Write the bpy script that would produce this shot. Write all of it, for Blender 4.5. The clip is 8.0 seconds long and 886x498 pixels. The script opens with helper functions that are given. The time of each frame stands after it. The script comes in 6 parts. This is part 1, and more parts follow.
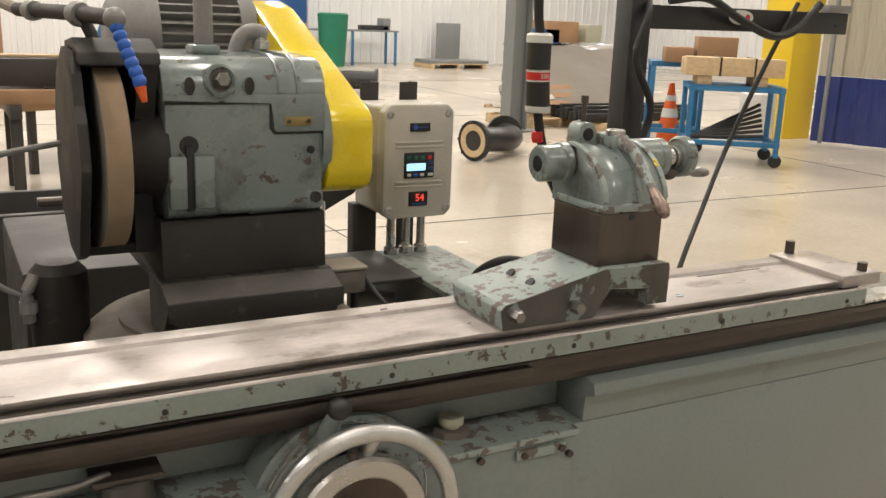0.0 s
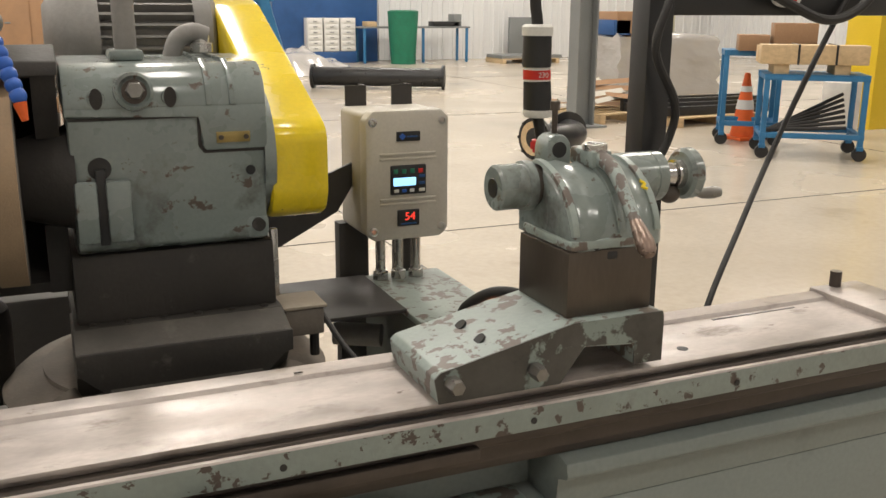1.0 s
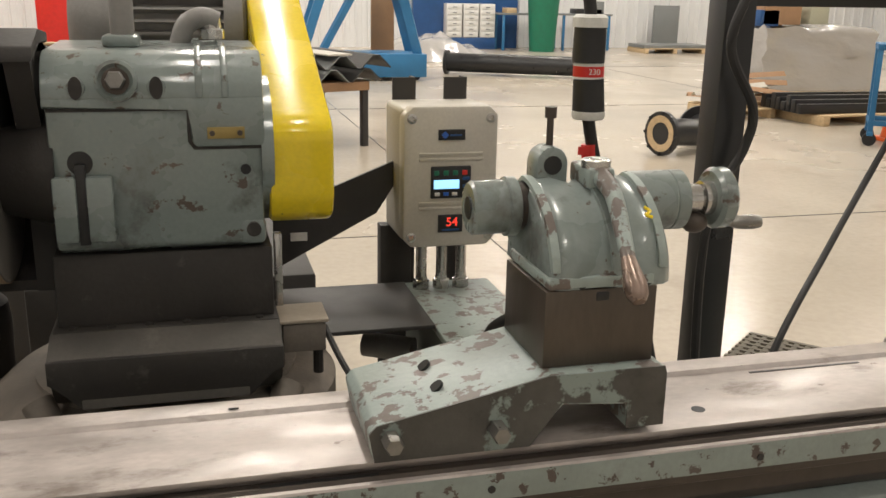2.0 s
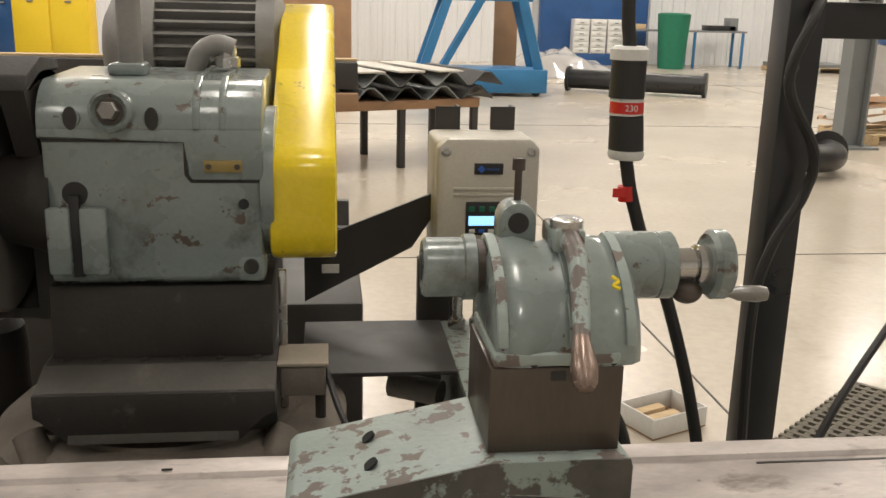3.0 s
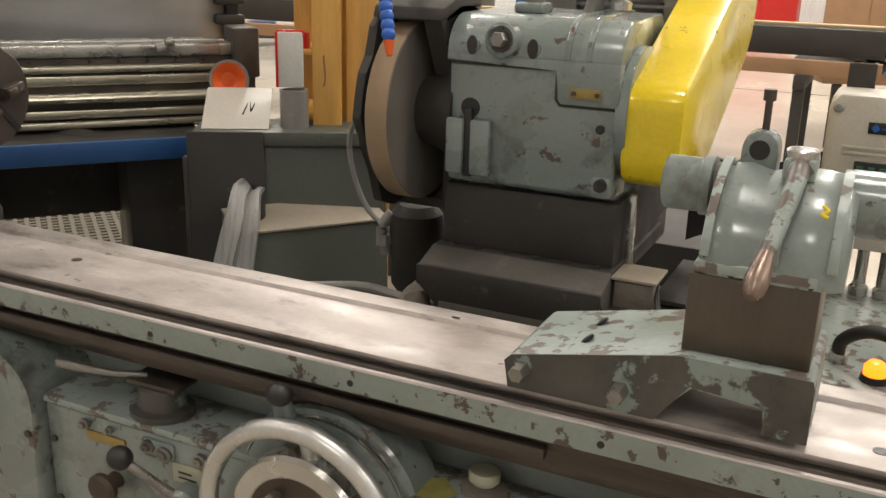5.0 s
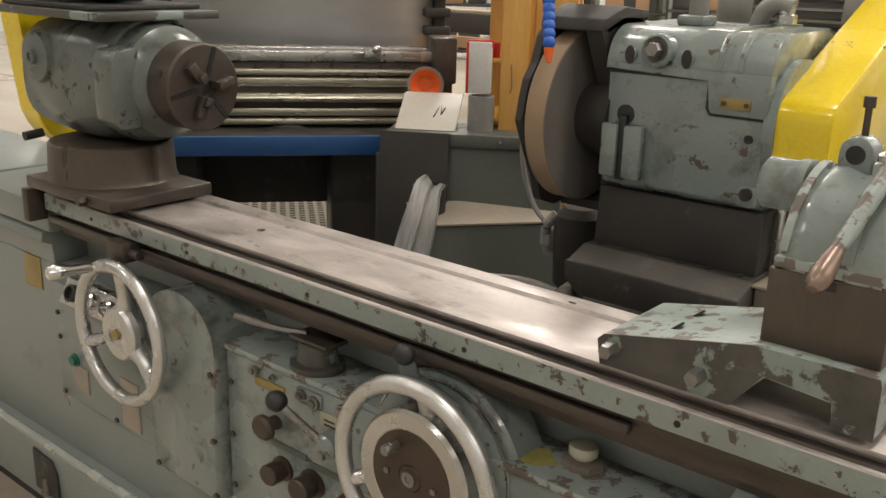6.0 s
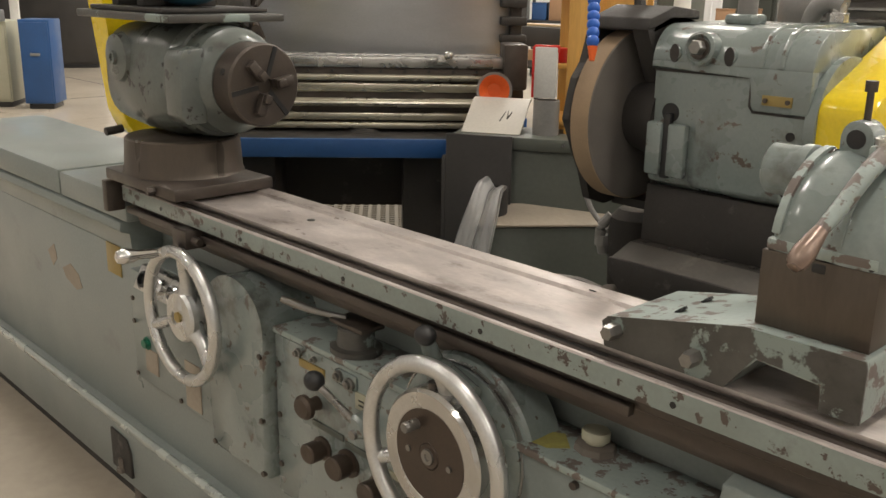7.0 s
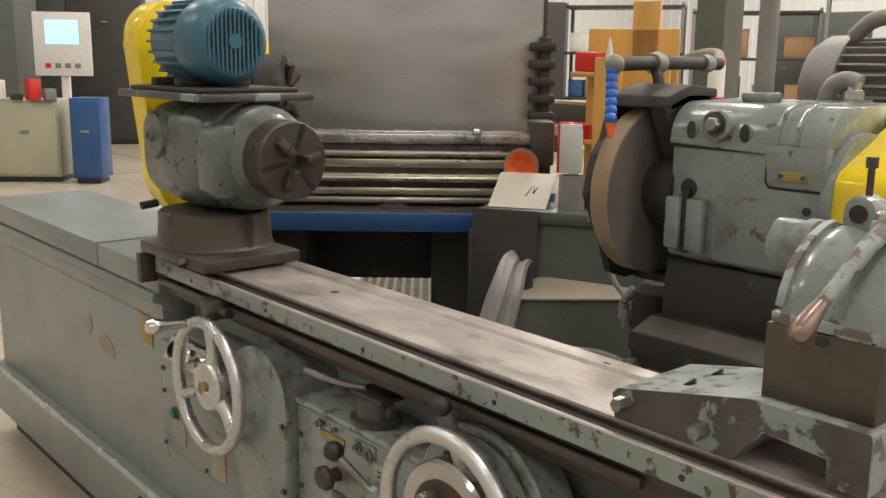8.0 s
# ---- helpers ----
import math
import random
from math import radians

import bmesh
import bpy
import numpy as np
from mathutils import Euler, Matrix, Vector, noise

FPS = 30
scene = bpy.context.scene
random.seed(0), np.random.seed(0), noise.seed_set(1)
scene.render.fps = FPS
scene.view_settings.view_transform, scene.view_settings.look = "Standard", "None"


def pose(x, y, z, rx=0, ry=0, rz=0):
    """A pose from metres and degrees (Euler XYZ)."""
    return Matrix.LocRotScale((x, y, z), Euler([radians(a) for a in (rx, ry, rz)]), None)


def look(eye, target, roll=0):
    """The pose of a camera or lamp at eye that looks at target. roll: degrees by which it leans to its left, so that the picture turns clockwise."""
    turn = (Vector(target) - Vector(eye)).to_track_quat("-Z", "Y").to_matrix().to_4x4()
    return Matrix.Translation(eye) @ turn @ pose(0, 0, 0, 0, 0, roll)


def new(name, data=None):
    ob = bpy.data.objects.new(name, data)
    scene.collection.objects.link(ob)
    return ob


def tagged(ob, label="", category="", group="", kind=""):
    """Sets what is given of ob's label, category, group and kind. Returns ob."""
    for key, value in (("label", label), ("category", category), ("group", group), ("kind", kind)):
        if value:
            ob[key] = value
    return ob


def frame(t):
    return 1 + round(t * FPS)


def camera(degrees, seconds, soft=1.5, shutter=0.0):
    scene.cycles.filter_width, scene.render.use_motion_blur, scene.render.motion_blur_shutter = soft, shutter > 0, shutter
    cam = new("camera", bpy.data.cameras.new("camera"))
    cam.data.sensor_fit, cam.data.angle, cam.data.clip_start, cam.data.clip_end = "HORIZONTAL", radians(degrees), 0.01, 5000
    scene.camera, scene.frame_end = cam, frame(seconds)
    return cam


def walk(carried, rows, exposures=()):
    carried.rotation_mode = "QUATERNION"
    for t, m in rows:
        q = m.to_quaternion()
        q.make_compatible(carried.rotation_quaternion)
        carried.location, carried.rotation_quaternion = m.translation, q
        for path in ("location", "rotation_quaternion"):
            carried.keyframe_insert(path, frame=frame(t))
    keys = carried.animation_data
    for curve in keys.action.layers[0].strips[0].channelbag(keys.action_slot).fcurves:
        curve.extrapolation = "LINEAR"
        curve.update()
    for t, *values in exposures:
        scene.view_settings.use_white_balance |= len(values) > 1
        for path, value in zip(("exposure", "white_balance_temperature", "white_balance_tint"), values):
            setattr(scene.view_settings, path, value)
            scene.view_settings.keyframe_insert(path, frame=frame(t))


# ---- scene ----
cam = camera(50.5, 8.0)
PATH = [
    (0, (0.724, 0.558, 1.437), (1.656, 2.257, 0.945), 2.2),
    (0.5, (0.894, 0.671, 1.43), (1.785, 2.393, 0.939), 1.9),
    (1, (1.062, 0.753, 1.432), (1.837, 2.526, 0.927), 0.4),
    (2.5, (1.438, 0.911, 1.436), (1.8, 2.803, 0.899), 1.7),
    (3, (1.536, 0.941, 1.461), (1.775, 2.859, 0.947), 1.4),
    (3.5, (1.6, 0.941, 1.463), (1.7, 2.87, 0.941), 0.6),
    (4, (1.648, 0.9, 1.451), (1.413, 2.806, 0.895), -0.6),
    (4.5, (1.762, 0.852, 1.442), (1.21, 2.676, 0.837), 1.9),
    (5, (1.86, 0.796, 1.439), (1.043, 2.518, 0.835), 1.5),
    (6.5, (2.135, 0.759, 1.422), (0.794, 2.131, 0.854), 1.6),
    (7, (2.189, 0.806, 1.401), (0.789, 2.126, 0.855), 1.0),
    (7.5, (2.215, 0.815, 1.402), (0.776, 2.109, 0.891), 0.8),
    (8, (2.235, 0.812, 1.406), (0.751, 2.093, 1.012), 0.7),
]
walk(cam, [(t, look(eye, target, roll)) for t, eye, target, roll in PATH],
     [(0, 0.0), (1, -0.1), (2.5, -0.2), (3.5, -0.25), (4.5, 0.0), (8, 0.0)])

# ---- light ----
world = bpy.data.worlds.new("world")
scene.world = world
world.use_nodes = True
bg = world.node_tree.nodes["Background"]
bg.inputs[0].default_value = (0.9, 0.95, 1.0, 1)
bg.inputs[1].default_value = 0.25

ROOF = 8.0
LAMPS = [(x, y) for x in (-10.0, -4.0, 2.0, 8.0, 14.0) for y in (-3.5, 2.5, 8.5, 14.5, 20.5)]
for lx, ly in LAMPS:
    ld = bpy.data.lights.new("high_bay_lamp", "AREA")
    ld.shape, ld.size, ld.size_y = "RECTANGLE", 0.5, 1.3
    ld.energy = 98 if ly < 0 else 125 if ly < 5 else 250
    ld.color = (1.0, 0.94, 0.855)
    lo = new("high_bay_lamp", ld)
    lo.location = (lx, ly, ROOF - 0.72)


# ---- materials ----
def mat(name, col, rough=0.5, metal=0.0, var=0.18, scale=5.0, bump=0.15, fine=90.0, chip=None, dirt=None, coat=0.0, stretch=None, rvar=0.12):
    """A worn surface: a base colour that varies at two scales, chips or stains of their own shape, and fine relief."""
    m = bpy.data.materials.new(name)
    m.use_nodes = True
    nt = m.node_tree
    b = nt.nodes["Principled BSDF"]
    L = nt.links.new
    geo = nt.nodes.new("ShaderNodeNewGeometry")
    src = geo.outputs["Position"]
    if stretch:
        mp = nt.nodes.new("ShaderNodeMapping")
        mp.inputs["Scale"].default_value = stretch
        L(src, mp.inputs["Vector"])
        src = mp.outputs["Vector"]

    def nz(sc, detail=4.0, rgh=0.55):
        n = nt.nodes.new("ShaderNodeTexNoise")
        n.inputs["Scale"].default_value, n.inputs["Detail"].default_value, n.inputs["Roughness"].default_value = sc, detail, rgh
        L(src, n.inputs["Vector"])
        return n.outputs["Fac"]

    def rng(v, a, c, lo, hi):
        r = nt.nodes.new("ShaderNodeMapRange")
        r.inputs[1].default_value, r.inputs[2].default_value, r.inputs[3].default_value, r.inputs[4].default_value = a, c, lo, hi
        L(v, r.inputs[0])
        return r.outputs[0]

    def mix(f, a, c):
        x = nt.nodes.new("ShaderNodeMix")
        x.data_type = "RGBA"
        L(f, x.inputs[0])
        for k, v in ((6, a), (7, c)):
            if isinstance(v, tuple):
                x.inputs[k].default_value = (*v, 1)
            else:
                L(v, x.inputs[k])
        return x.outputs[2]

    lo = tuple(max(0, c * (1 - var)) for c in col)
    hi = tuple(min(1, c * (1 + var)) for c in col)
    big = nz(scale)
    color = mix(rng(big, 0.3, 0.7, 0, 1), lo, hi)
    small = nz(fine, 3.0)
    color = mix(rng(small, 0.35, 0.75, 0, 0.35), color, tuple(c * 0.72 for c in col))
    rg = rng(big, 0.3, 0.7, max(0.03, rough - rvar), min(1, rough + rvar))
    if dirt:
        dc, dth, dsc = dirt
        color = mix(rng(nz(dsc, 6.0, 0.65), dth, dth + 0.12, 0, 0.85), color, dc)
    height = small
    if chip:
        cc, th, csc = chip
        f = rng(nz(csc, 8.0, 0.62), th, th + 0.025, 0, 1)
        color = mix(f, color, cc)
        add = nt.nodes.new("ShaderNodeMath")
        add.operation = "MULTIPLY_ADD"
        L(f, add.inputs[0])
        add.inputs[1].default_value = -1.2
        L(small, add.inputs[2])
        height = add.outputs[0]
    bp = nt.nodes.new("ShaderNodeBump")
    bp.inputs["Strength"].default_value, bp.inputs["Distance"].default_value = bump, 0.002
    L(height, bp.inputs["Height"])
    L(bp.outputs[0], b.inputs["Normal"])
    L(color, b.inputs["Base Color"])
    L(rg, b.inputs["Roughness"])
    b.inputs["Metallic"].default_value = metal
    b.inputs["Coat Weight"].default_value = coat
    b.inputs["Coat Roughness"].default_value = 0.15
    return m


def glow(name, col, strength):
    m = bpy.data.materials.new(name)
    m.use_nodes = True
    b = m.node_tree.nodes["Principled BSDF"]
    b.inputs["Base Color"].default_value = (*col, 1)
    b.inputs["Emission Color"].default_value = (*col, 1)
    b.inputs["Emission Strength"].default_value = strength
    b.inputs["Roughness"].default_value = 0.3
    return m


RUST = (0.10, 0.075, 0.06)
M_CONC = mat("polished_concrete", (0.50, 0.44, 0.36), 0.24, 0, 0.10, 0.5, 0.04, 22, dirt=((0.36, 0.31, 0.25), 0.60, 0.9), rvar=0.07)
M_WALL = mat("white_sheet_steel", (0.74, 0.74, 0.74), 0.45, 0, 0.03, 0.7, 0.02, 40)
M_ROOF = mat("roof_sheet", (0.7, 0.7, 0.7), 0.6, 0, 0.05, 1.0, 0.02, 30)
M_PAINT = mat("grey_green_machine_paint", (0.225, 0.265, 0.255), 0.30, 0, 0.12, 7, 0.10, 130, chip=(RUST, 0.615, 28), dirt=((0.09, 0.092, 0.085), 0.555, 9), coat=0.6)
M_PAINTB = mat("bed_paint", (0.225, 0.258, 0.248), 0.38, 0, 0.08, 3, 0.06, 120, chip=(RUST, 0.78, 14), dirt=((0.15, 0.16, 0.15), 0.62, 4), coat=0.15)
M_WORK = mat("oily_workhead_paint", (0.125, 0.142, 0.133), 0.36, 0, 0.25, 9, 0.15, 120, chip=((0.028, 0.026, 0.024), 0.60, 26), dirt=((0.06, 0.06, 0.055), 0.56, 11), coat=0.25)
M_GREASE = mat("greasy_chipped_paint", (0.075, 0.072, 0.065), 0.40, 0, 0.30, 12, 0.25, 120, chip=((0.24, 0.29, 0.27), 0.545, 9), dirt=((0.03, 0.027, 0.024), 0.58, 15))
# pale colour that paints the highlight along the plinth's rounded edge
M_HILITE = mat("painted_edge_highlight", (0.42, 0.46, 0.44), 0.22, 0.2, 0.12, 9, 0.05, 120, chip=((0.12, 0.12, 0.11), 0.66, 40), coat=0.4)
M_CHIP = mat("badly_chipped_paint", (0.31, 0.365, 0.345), 0.40, 0, 0.10, 9, 0.25, 120, chip=((0.15, 0.125, 0.11), 0.535, 34), dirt=((0.24, 0.25, 0.24), 0.66, 8))
M_STRIP = mat("chipped_strip_paint", (0.26, 0.305, 0.285), 0.40, 0, 0.12, 9, 0.25, 120, chip=((0.09, 0.07, 0.06), 0.575, 42), dirt=((0.19, 0.21, 0.195), 0.60, 9))
M_STEEL = mat("worn_table_steel", (0.45, 0.405, 0.38), 0.42, 0.40, 0.24, 20, 0.10, 150, chip=((0.24, 0.20, 0.18), 0.665, 44), dirt=((0.21, 0.175, 0.155), 0.565, 16), stretch=(0.5, 1, 1), rvar=0.14)
M_DARKST = mat("oily_dark_steel", (0.085, 0.070, 0.060), 0.42, 0.45, 0.25, 11, 0.10, 160)
M_BLOCK = mat("brown_ground_steel", (0.10, 0.082, 0.066), 0.36, 0.5, 0.22, 9, 0.04, 200, stretch=(1, 1, 0.25))
M_BRIGHT = mat("bright_steel", (0.56, 0.55, 0.53), 0.26, 0.9, 0.10, 14, 0.04, 200)
M_ALU = mat("worn_aluminium_rim", (0.62, 0.62, 0.61), 0.30, 0.85, 0.06, 9, 0.03, 200)
M_CHROME = mat("chrome", (0.72, 0.72, 0.72), 0.12, 1.0, 0.04, 9, 0.02, 200, rvar=0.04)
M_GRIME = mat("grimy_black_iron", (0.040, 0.036, 0.033), 0.62, 0.1, 0.30, 9, 0.35, 120, dirt=((0.11, 0.10, 0.09), 0.60, 14))
M_GRIMED = mat("dust_filmed_iron", (0.085, 0.078, 0.070), 0.75, 0.0, 0.25, 12, 0.3, 120, dirt=((0.15, 0.135, 0.12), 0.58, 10))
M_DUST = mat("grinding_dust", (0.19, 0.165, 0.14), 0.85, 0, 0.25, 12, 0.4, 140)
M_BLACK = mat("black_paint", (0.018, 0.018, 0.019), 0.38, 0, 0.2, 9, 0.05, 120)
M_RUBBER = mat("black_rubber", (0.018, 0.017, 0.017), 0.55, 0, 0.2, 20, 0.1, 150)
M_YELLOW = mat("yellow_guard_paint", (0.88, 0.66, 0.015), 0.24, 0, 0.05, 4, 0.05, 120, chip=((0.09, 0.045, 0.01), 0.675, 24), coat=0.35)
M_YELL2 = mat("yellow_column_paint", (0.82, 0.58, 0.03), 0.4, 0, 0.06, 1, 0.04, 60)
M_GREYM = mat("motor_grey", (0.27, 0.26, 0.25), 0.48, 0.1, 0.18, 9, 0.12, 120)
M_ENC = mat("beige_enclosure", (0.56, 0.53, 0.47), 0.42, 0, 0.05, 7, 0.04, 160)
M_WHITE = mat("white_plastic", (0.72, 0.71, 0.68), 0.42, 0, 0.06, 14, 0.04, 160)
M_RED = mat("red_plastic", (0.62, 0.025, 0.02), 0.40, 0, 0.08, 14, 0.03, 160)
M_BLUE = mat("blue_bench_paint", (0.02, 0.08, 0.235), 0.40, 0, 0.12, 4, 0.04, 80)
M_BLUEP = mat("blue_coolant_hose", (0.03, 0.13, 0.55), 0.35, 0, 0.08, 9, 0.03, 120)
M_BLUEM = mat("blue_motor_paint", (0.035, 0.13, 0.20), 0.35, 0, 0.12, 9, 0.05, 120, coat=0.2)
M_TEAL = mat("blue_frame_paint", (0.03, 0.17, 0.36), 0.42, 0, 0.12, 4, 0.04, 80)
M_WOOD = mat("varnished_pine", (0.66, 0.36, 0.085), 0.42, 0, 0.16, 6, 0.05, 60, stretch=(5, 5, 0.5), coat=0.1)
M_RAW = mat("raw_timber", (0.56, 0.41, 0.24), 0.7, 0, 0.16, 5, 0.1, 60, stretch=(1, 6, 6))
M_CARD = mat("cardboard", (0.34, 0.20, 0.11), 0.75, 0, 0.12, 4, 0.05, 60)
M_CABG = mat("olive_cabinet_paint", (0.105, 0.115, 0.10), 0.50, 0, 0.12, 4, 0.06, 90)
M_SHEET = mat("dark_sheet_plate", (0.05, 0.047, 0.045), 0.55, 0.2, 0.2, 5, 0.08, 90)
M_TAN = mat("dusty_tan_top", (0.36, 0.31, 0.25), 0.8, 0, 0.12, 6, 0.1, 90)
M_LATHE = mat("lathe_way_steel", (0.50, 0.47, 0.38), 0.28, 0.75, 0.14, 9, 0.04, 120, stretch=(0.4, 0.4, 3))
M_SPLASH = mat("brushed_splash_sheet", (0.47, 0.48, 0.49), 0.42, 0.6, 0.10, 3, 0.03, 120, stretch=(1, 1, 4))
M_ORANGE = mat("orange_plastic", (0.80, 0.13, 0.02), 0.42, 0, 0.1, 9, 0.03, 120)
M_BRASS = mat("brass_plate", (0.36, 0.27, 0.10), 0.4, 0.5, 0.15, 20, 0.05, 160)
M_STONE = mat("grinding_wheel_rim", (0.33, 0.235, 0.15), 0.85, 0, 0.10, 20, 0.35, 300)
M_STONES = mat("grinding_wheel_side", (0.16, 0.145, 0.13), 0.85, 0, 0.15, 14, 0.35, 300)
M_COPPER = mat("worn_lever_grip", (0.26, 0.19, 0.155), 0.30, 0.55, 0.2, 30, 0.08, 160)
M_GREEN = mat("green_plastic", (0.01, 0.16, 0.09), 0.5, 0, 0.12, 9, 0.03, 120)
M_COLUMN = mat("grey_column_paint", (0.20, 0.21, 0.21), 0.45, 0, 0.08, 2, 0.04, 60)
M_CREAM = mat("cream_cabinet", (0.42, 0.41, 0.31), 0.5, 0, 0.08, 2, 0.04, 60)
M_MAT = mat("anti_fatigue_rubber", (0.13, 0.115, 0.09), 0.8, 0, 0.2, 9, 0.1, 120)
M_FACE = mat("dark_bronze_face", (0.075, 0.055, 0.042), 0.42, 0.4, 0.2, 20, 0.06, 200)
M_BOLT = mat("dull_steel_bolt", (0.26, 0.25, 0.235), 0.35, 0.75, 0.15, 30, 0.05, 200)
M_SPLAT = mat("yellow_paint_splash", (0.36, 0.33, 0.10), 0.5, 0, 0.25, 40, 0.1, 200)
M_SCREEN = glow("lcd_screen", (0.30, 0.62, 0.95), 1.6)
M_LEDR = glow("red_digits", (0.9, 0.05, 0.03), 1.4)
M_LAMPO = glow("amber_pilot_lamp", (1.0, 0.22, 0.01), 2.5)
M_DIFF = glow("lamp_diffuser", (1.0, 0.93, 0.82), 3.0)


def film_material(name, col, alpha, rough):
    m = bpy.data.materials.new(name)
    m.use_nodes = True
    b = m.node_tree.nodes["Principled BSDF"]
    b.inputs["Base Color"].default_value = (*col, 1)
    b.inputs["Roughness"].default_value = rough
    b.inputs["Alpha"].default_value = alpha
    b.inputs["Coat Weight"].default_value = 0.6
    nt = m.node_tree
    n = nt.nodes.new("ShaderNodeTexNoise")
    n.inputs["Scale"].default_value = 9
    bp = nt.nodes.new("ShaderNodeBump")
    bp.inputs["Strength"].default_value, bp.inputs["Distance"].default_value = 0.7, 0.02
    nt.links.new(n.outputs["Fac"], bp.inputs["Height"])
    nt.links.new(bp.outputs[0], b.inputs["Normal"])
    return m


M_FILM = film_material("clear_plastic_film", (0.88, 0.88, 0.88), 0.72, 0.18)
M_WRAP = film_material("grey_stretch_wrap", (0.42, 0.40, 0.38), 0.9, 0.16)
M_CURT = film_material("clear_strip_curtain", (0.44, 0.40, 0.31), 0.9, 0.25)
M_CURTB = film_material("blue_strip_curtain", (0.015, 0.03, 0.16), 0.96, 0.3)

# ---- mesh helpers ----
origin = {}
drawn = [Matrix.Identity(4)]


def place(sx, sy, sz, tx, ty, tz):
    """Sets how the drawings of the next assembly are scaled and moved to their place in the hall."""
    drawn[0] = Matrix.Translation((tx, ty, tz)) @ Matrix.Diagonal((sx, sy, sz, 1))


def part(name, bm, material, parent=None, label="", smooth=0.6):
    """Links a bmesh, in drawing units, as one mesh object under a thing or a part."""
    off = origin.get(parent, Vector((0, 0, 0)))
    bm.transform(drawn[0])
    bmesh.ops.recalc_face_normals(bm, faces=bm.faces)
    for e in bm.edges:
        e.smooth = not (len(e.link_faces) == 2 and e.calc_face_angle(0) > smooth)
    for fc in bm.faces:
        fc.smooth = True
    if off.length:
        bm.transform(Matrix.Translation(-off))
    me = bpy.data.meshes.new(name)
    bm.to_mesh(me)
    bm.free()
    me.materials.append(material)
    ob = new(name, me)
    if parent:
        ob.parent = parent
        origin[ob] = off
    if label:
        ob["label"] = label
    return ob


def thing(name, loc, label, category, group="", kind=""):
    ob = new(name)
    loc = drawn[0] @ Vector(loc)
    ob.location = loc
    ob.empty_display_size = 0.05
    origin[ob] = Vector(loc)
    return tagged(ob, label, category, group, kind)


def B():
    return bmesh.new()


def xf(bm, geom_verts, m):
    bmesh.ops.transform(bm, matrix=m, verts=geom_verts)


def box(bm, x0, x1, y0, y1, z0, z1, bevel=0.0, seg=2, m=None):
    r = bmesh.ops.create_cube(bm, size=1)
    vs = r["verts"]
    xf(bm, vs, Matrix.Translation(((x0 + x1) / 2, (y0 + y1) / 2, (z0 + z1) / 2)) @ Matrix.Diagonal((abs(x1 - x0), abs(y1 - y0), abs(z1 - z0), 1)))
    if bevel:
        es = list({e for v in vs for e in v.link_edges})
        r = bmesh.ops.bevel(bm, geom=es, offset=bevel, segments=seg, affect="EDGES", profile=0.5)
        vs = list({v for f in r["faces"] for v in f.verts} | {v for v in vs if v.is_valid})
    if m:
        xf(bm, [v for v in vs if v.is_valid], m)
    return bm


def cyl(bm, p0, p1, r0, r1=None, seg=24, bevel=0.0):
    """A cylinder or cone between two points."""
    p0, p1 = Vector(p0), Vector(p1)
    r1 = r0 if r1 is None else r1
    d = p1 - p0
    if bevel:
        return lathe(bm, p0, d, [(0, 0), (0, r0 - bevel), (bevel, r0), (d.length - bevel, r1), (d.length, r1 - bevel), (d.length, 0)], seg)
    q = d.to_track_quat("Z", "Y").to_matrix().to_4x4()
    bmesh.ops.create_cone(bm, cap_ends=True, segments=seg, radius1=r0, radius2=r1, depth=d.length, matrix=Matrix.Translation((p0 + p1) / 2) @ q)
    return bm


def lathe(bm, p, axis, prof, seg=32):
    """Turns a profile of (distance along the axis, radius) round the axis."""
    q = Vector(axis).to_track_quat("Z", "Y").to_matrix().to_4x4()
    m = Matrix.Translation(p) @ q
    rings = []
    for a, r in prof:
        if r < 1e-6:
            rings.append([bm.verts.new(m @ Vector((0, 0, a)))])
        else:
            rings.append([bm.verts.new(m @ Vector((r * math.cos(2 * math.pi * k / seg), r * math.sin(2 * math.pi * k / seg), a))) for k in range(seg)])
    for a, c in zip(rings, rings[1:]):
        for k in range(seg):
            j = (k + 1) % seg
            if len(a) == 1 and len(c) == 1:
                continue
            if len(a) == 1:
                bm.faces.new((a[0], c[k], c[j]))
            elif len(c) == 1:
                bm.faces.new((a[k], a[j], c[0]))
            else:
                bm.faces.new((a[k], a[j], c[j], c[k]))
    return bm


def prism(bm, pts, axis, a0, a1, bevel=0.0):
    """A plane outline drawn out along an axis. Outline pairs: axis x: (y, z); y: (x, z); z: (x, y)."""
    def at(p, a):
        return {"x": (a, p[0], p[1]), "y": (p[0], a, p[1]), "z": (p[0], p[1], a)}[axis]
    lo = [bm.verts.new(at(p, a0)) for p in pts]
    hi = [bm.verts.new(at(p, a1)) for p in pts]
    n = len(pts)
    fs = [bm.faces.new(lo), bm.faces.new(hi[::-1])]
    for k in range(n):
        fs.append(bm.faces.new((lo[k], lo[(k + 1) % n], hi[(k + 1) % n], hi[k])))
    if bevel:
        bmesh.ops.bevel(bm, geom=list({e for f in fs for e in f.edges}), offset=bevel, segments=2, affect="EDGES", profile=0.5)
    return bm


def smooth_path(pts, n=8):
    """A Catmull-Rom line through points."""
    P = [Vector(p) for p in pts]
    P = [2 * P[0] - P[1]] + P + [2 * P[-1] - P[-2]]
    out = []
    for i in range(1, len(P) - 2):
        for k in range(n):
            t = k / n
            a, b_, c, d = P[i - 1], P[i], P[i + 1], P[i + 2]
            out.append(0.5 * (2 * b_ + (c - a) * t + (2 * a - 5 * b_ + 4 * c - d) * t * t + (3 * b_ - a - 3 * c + d) * t ** 3))
    out.append(P[-2])
    return out


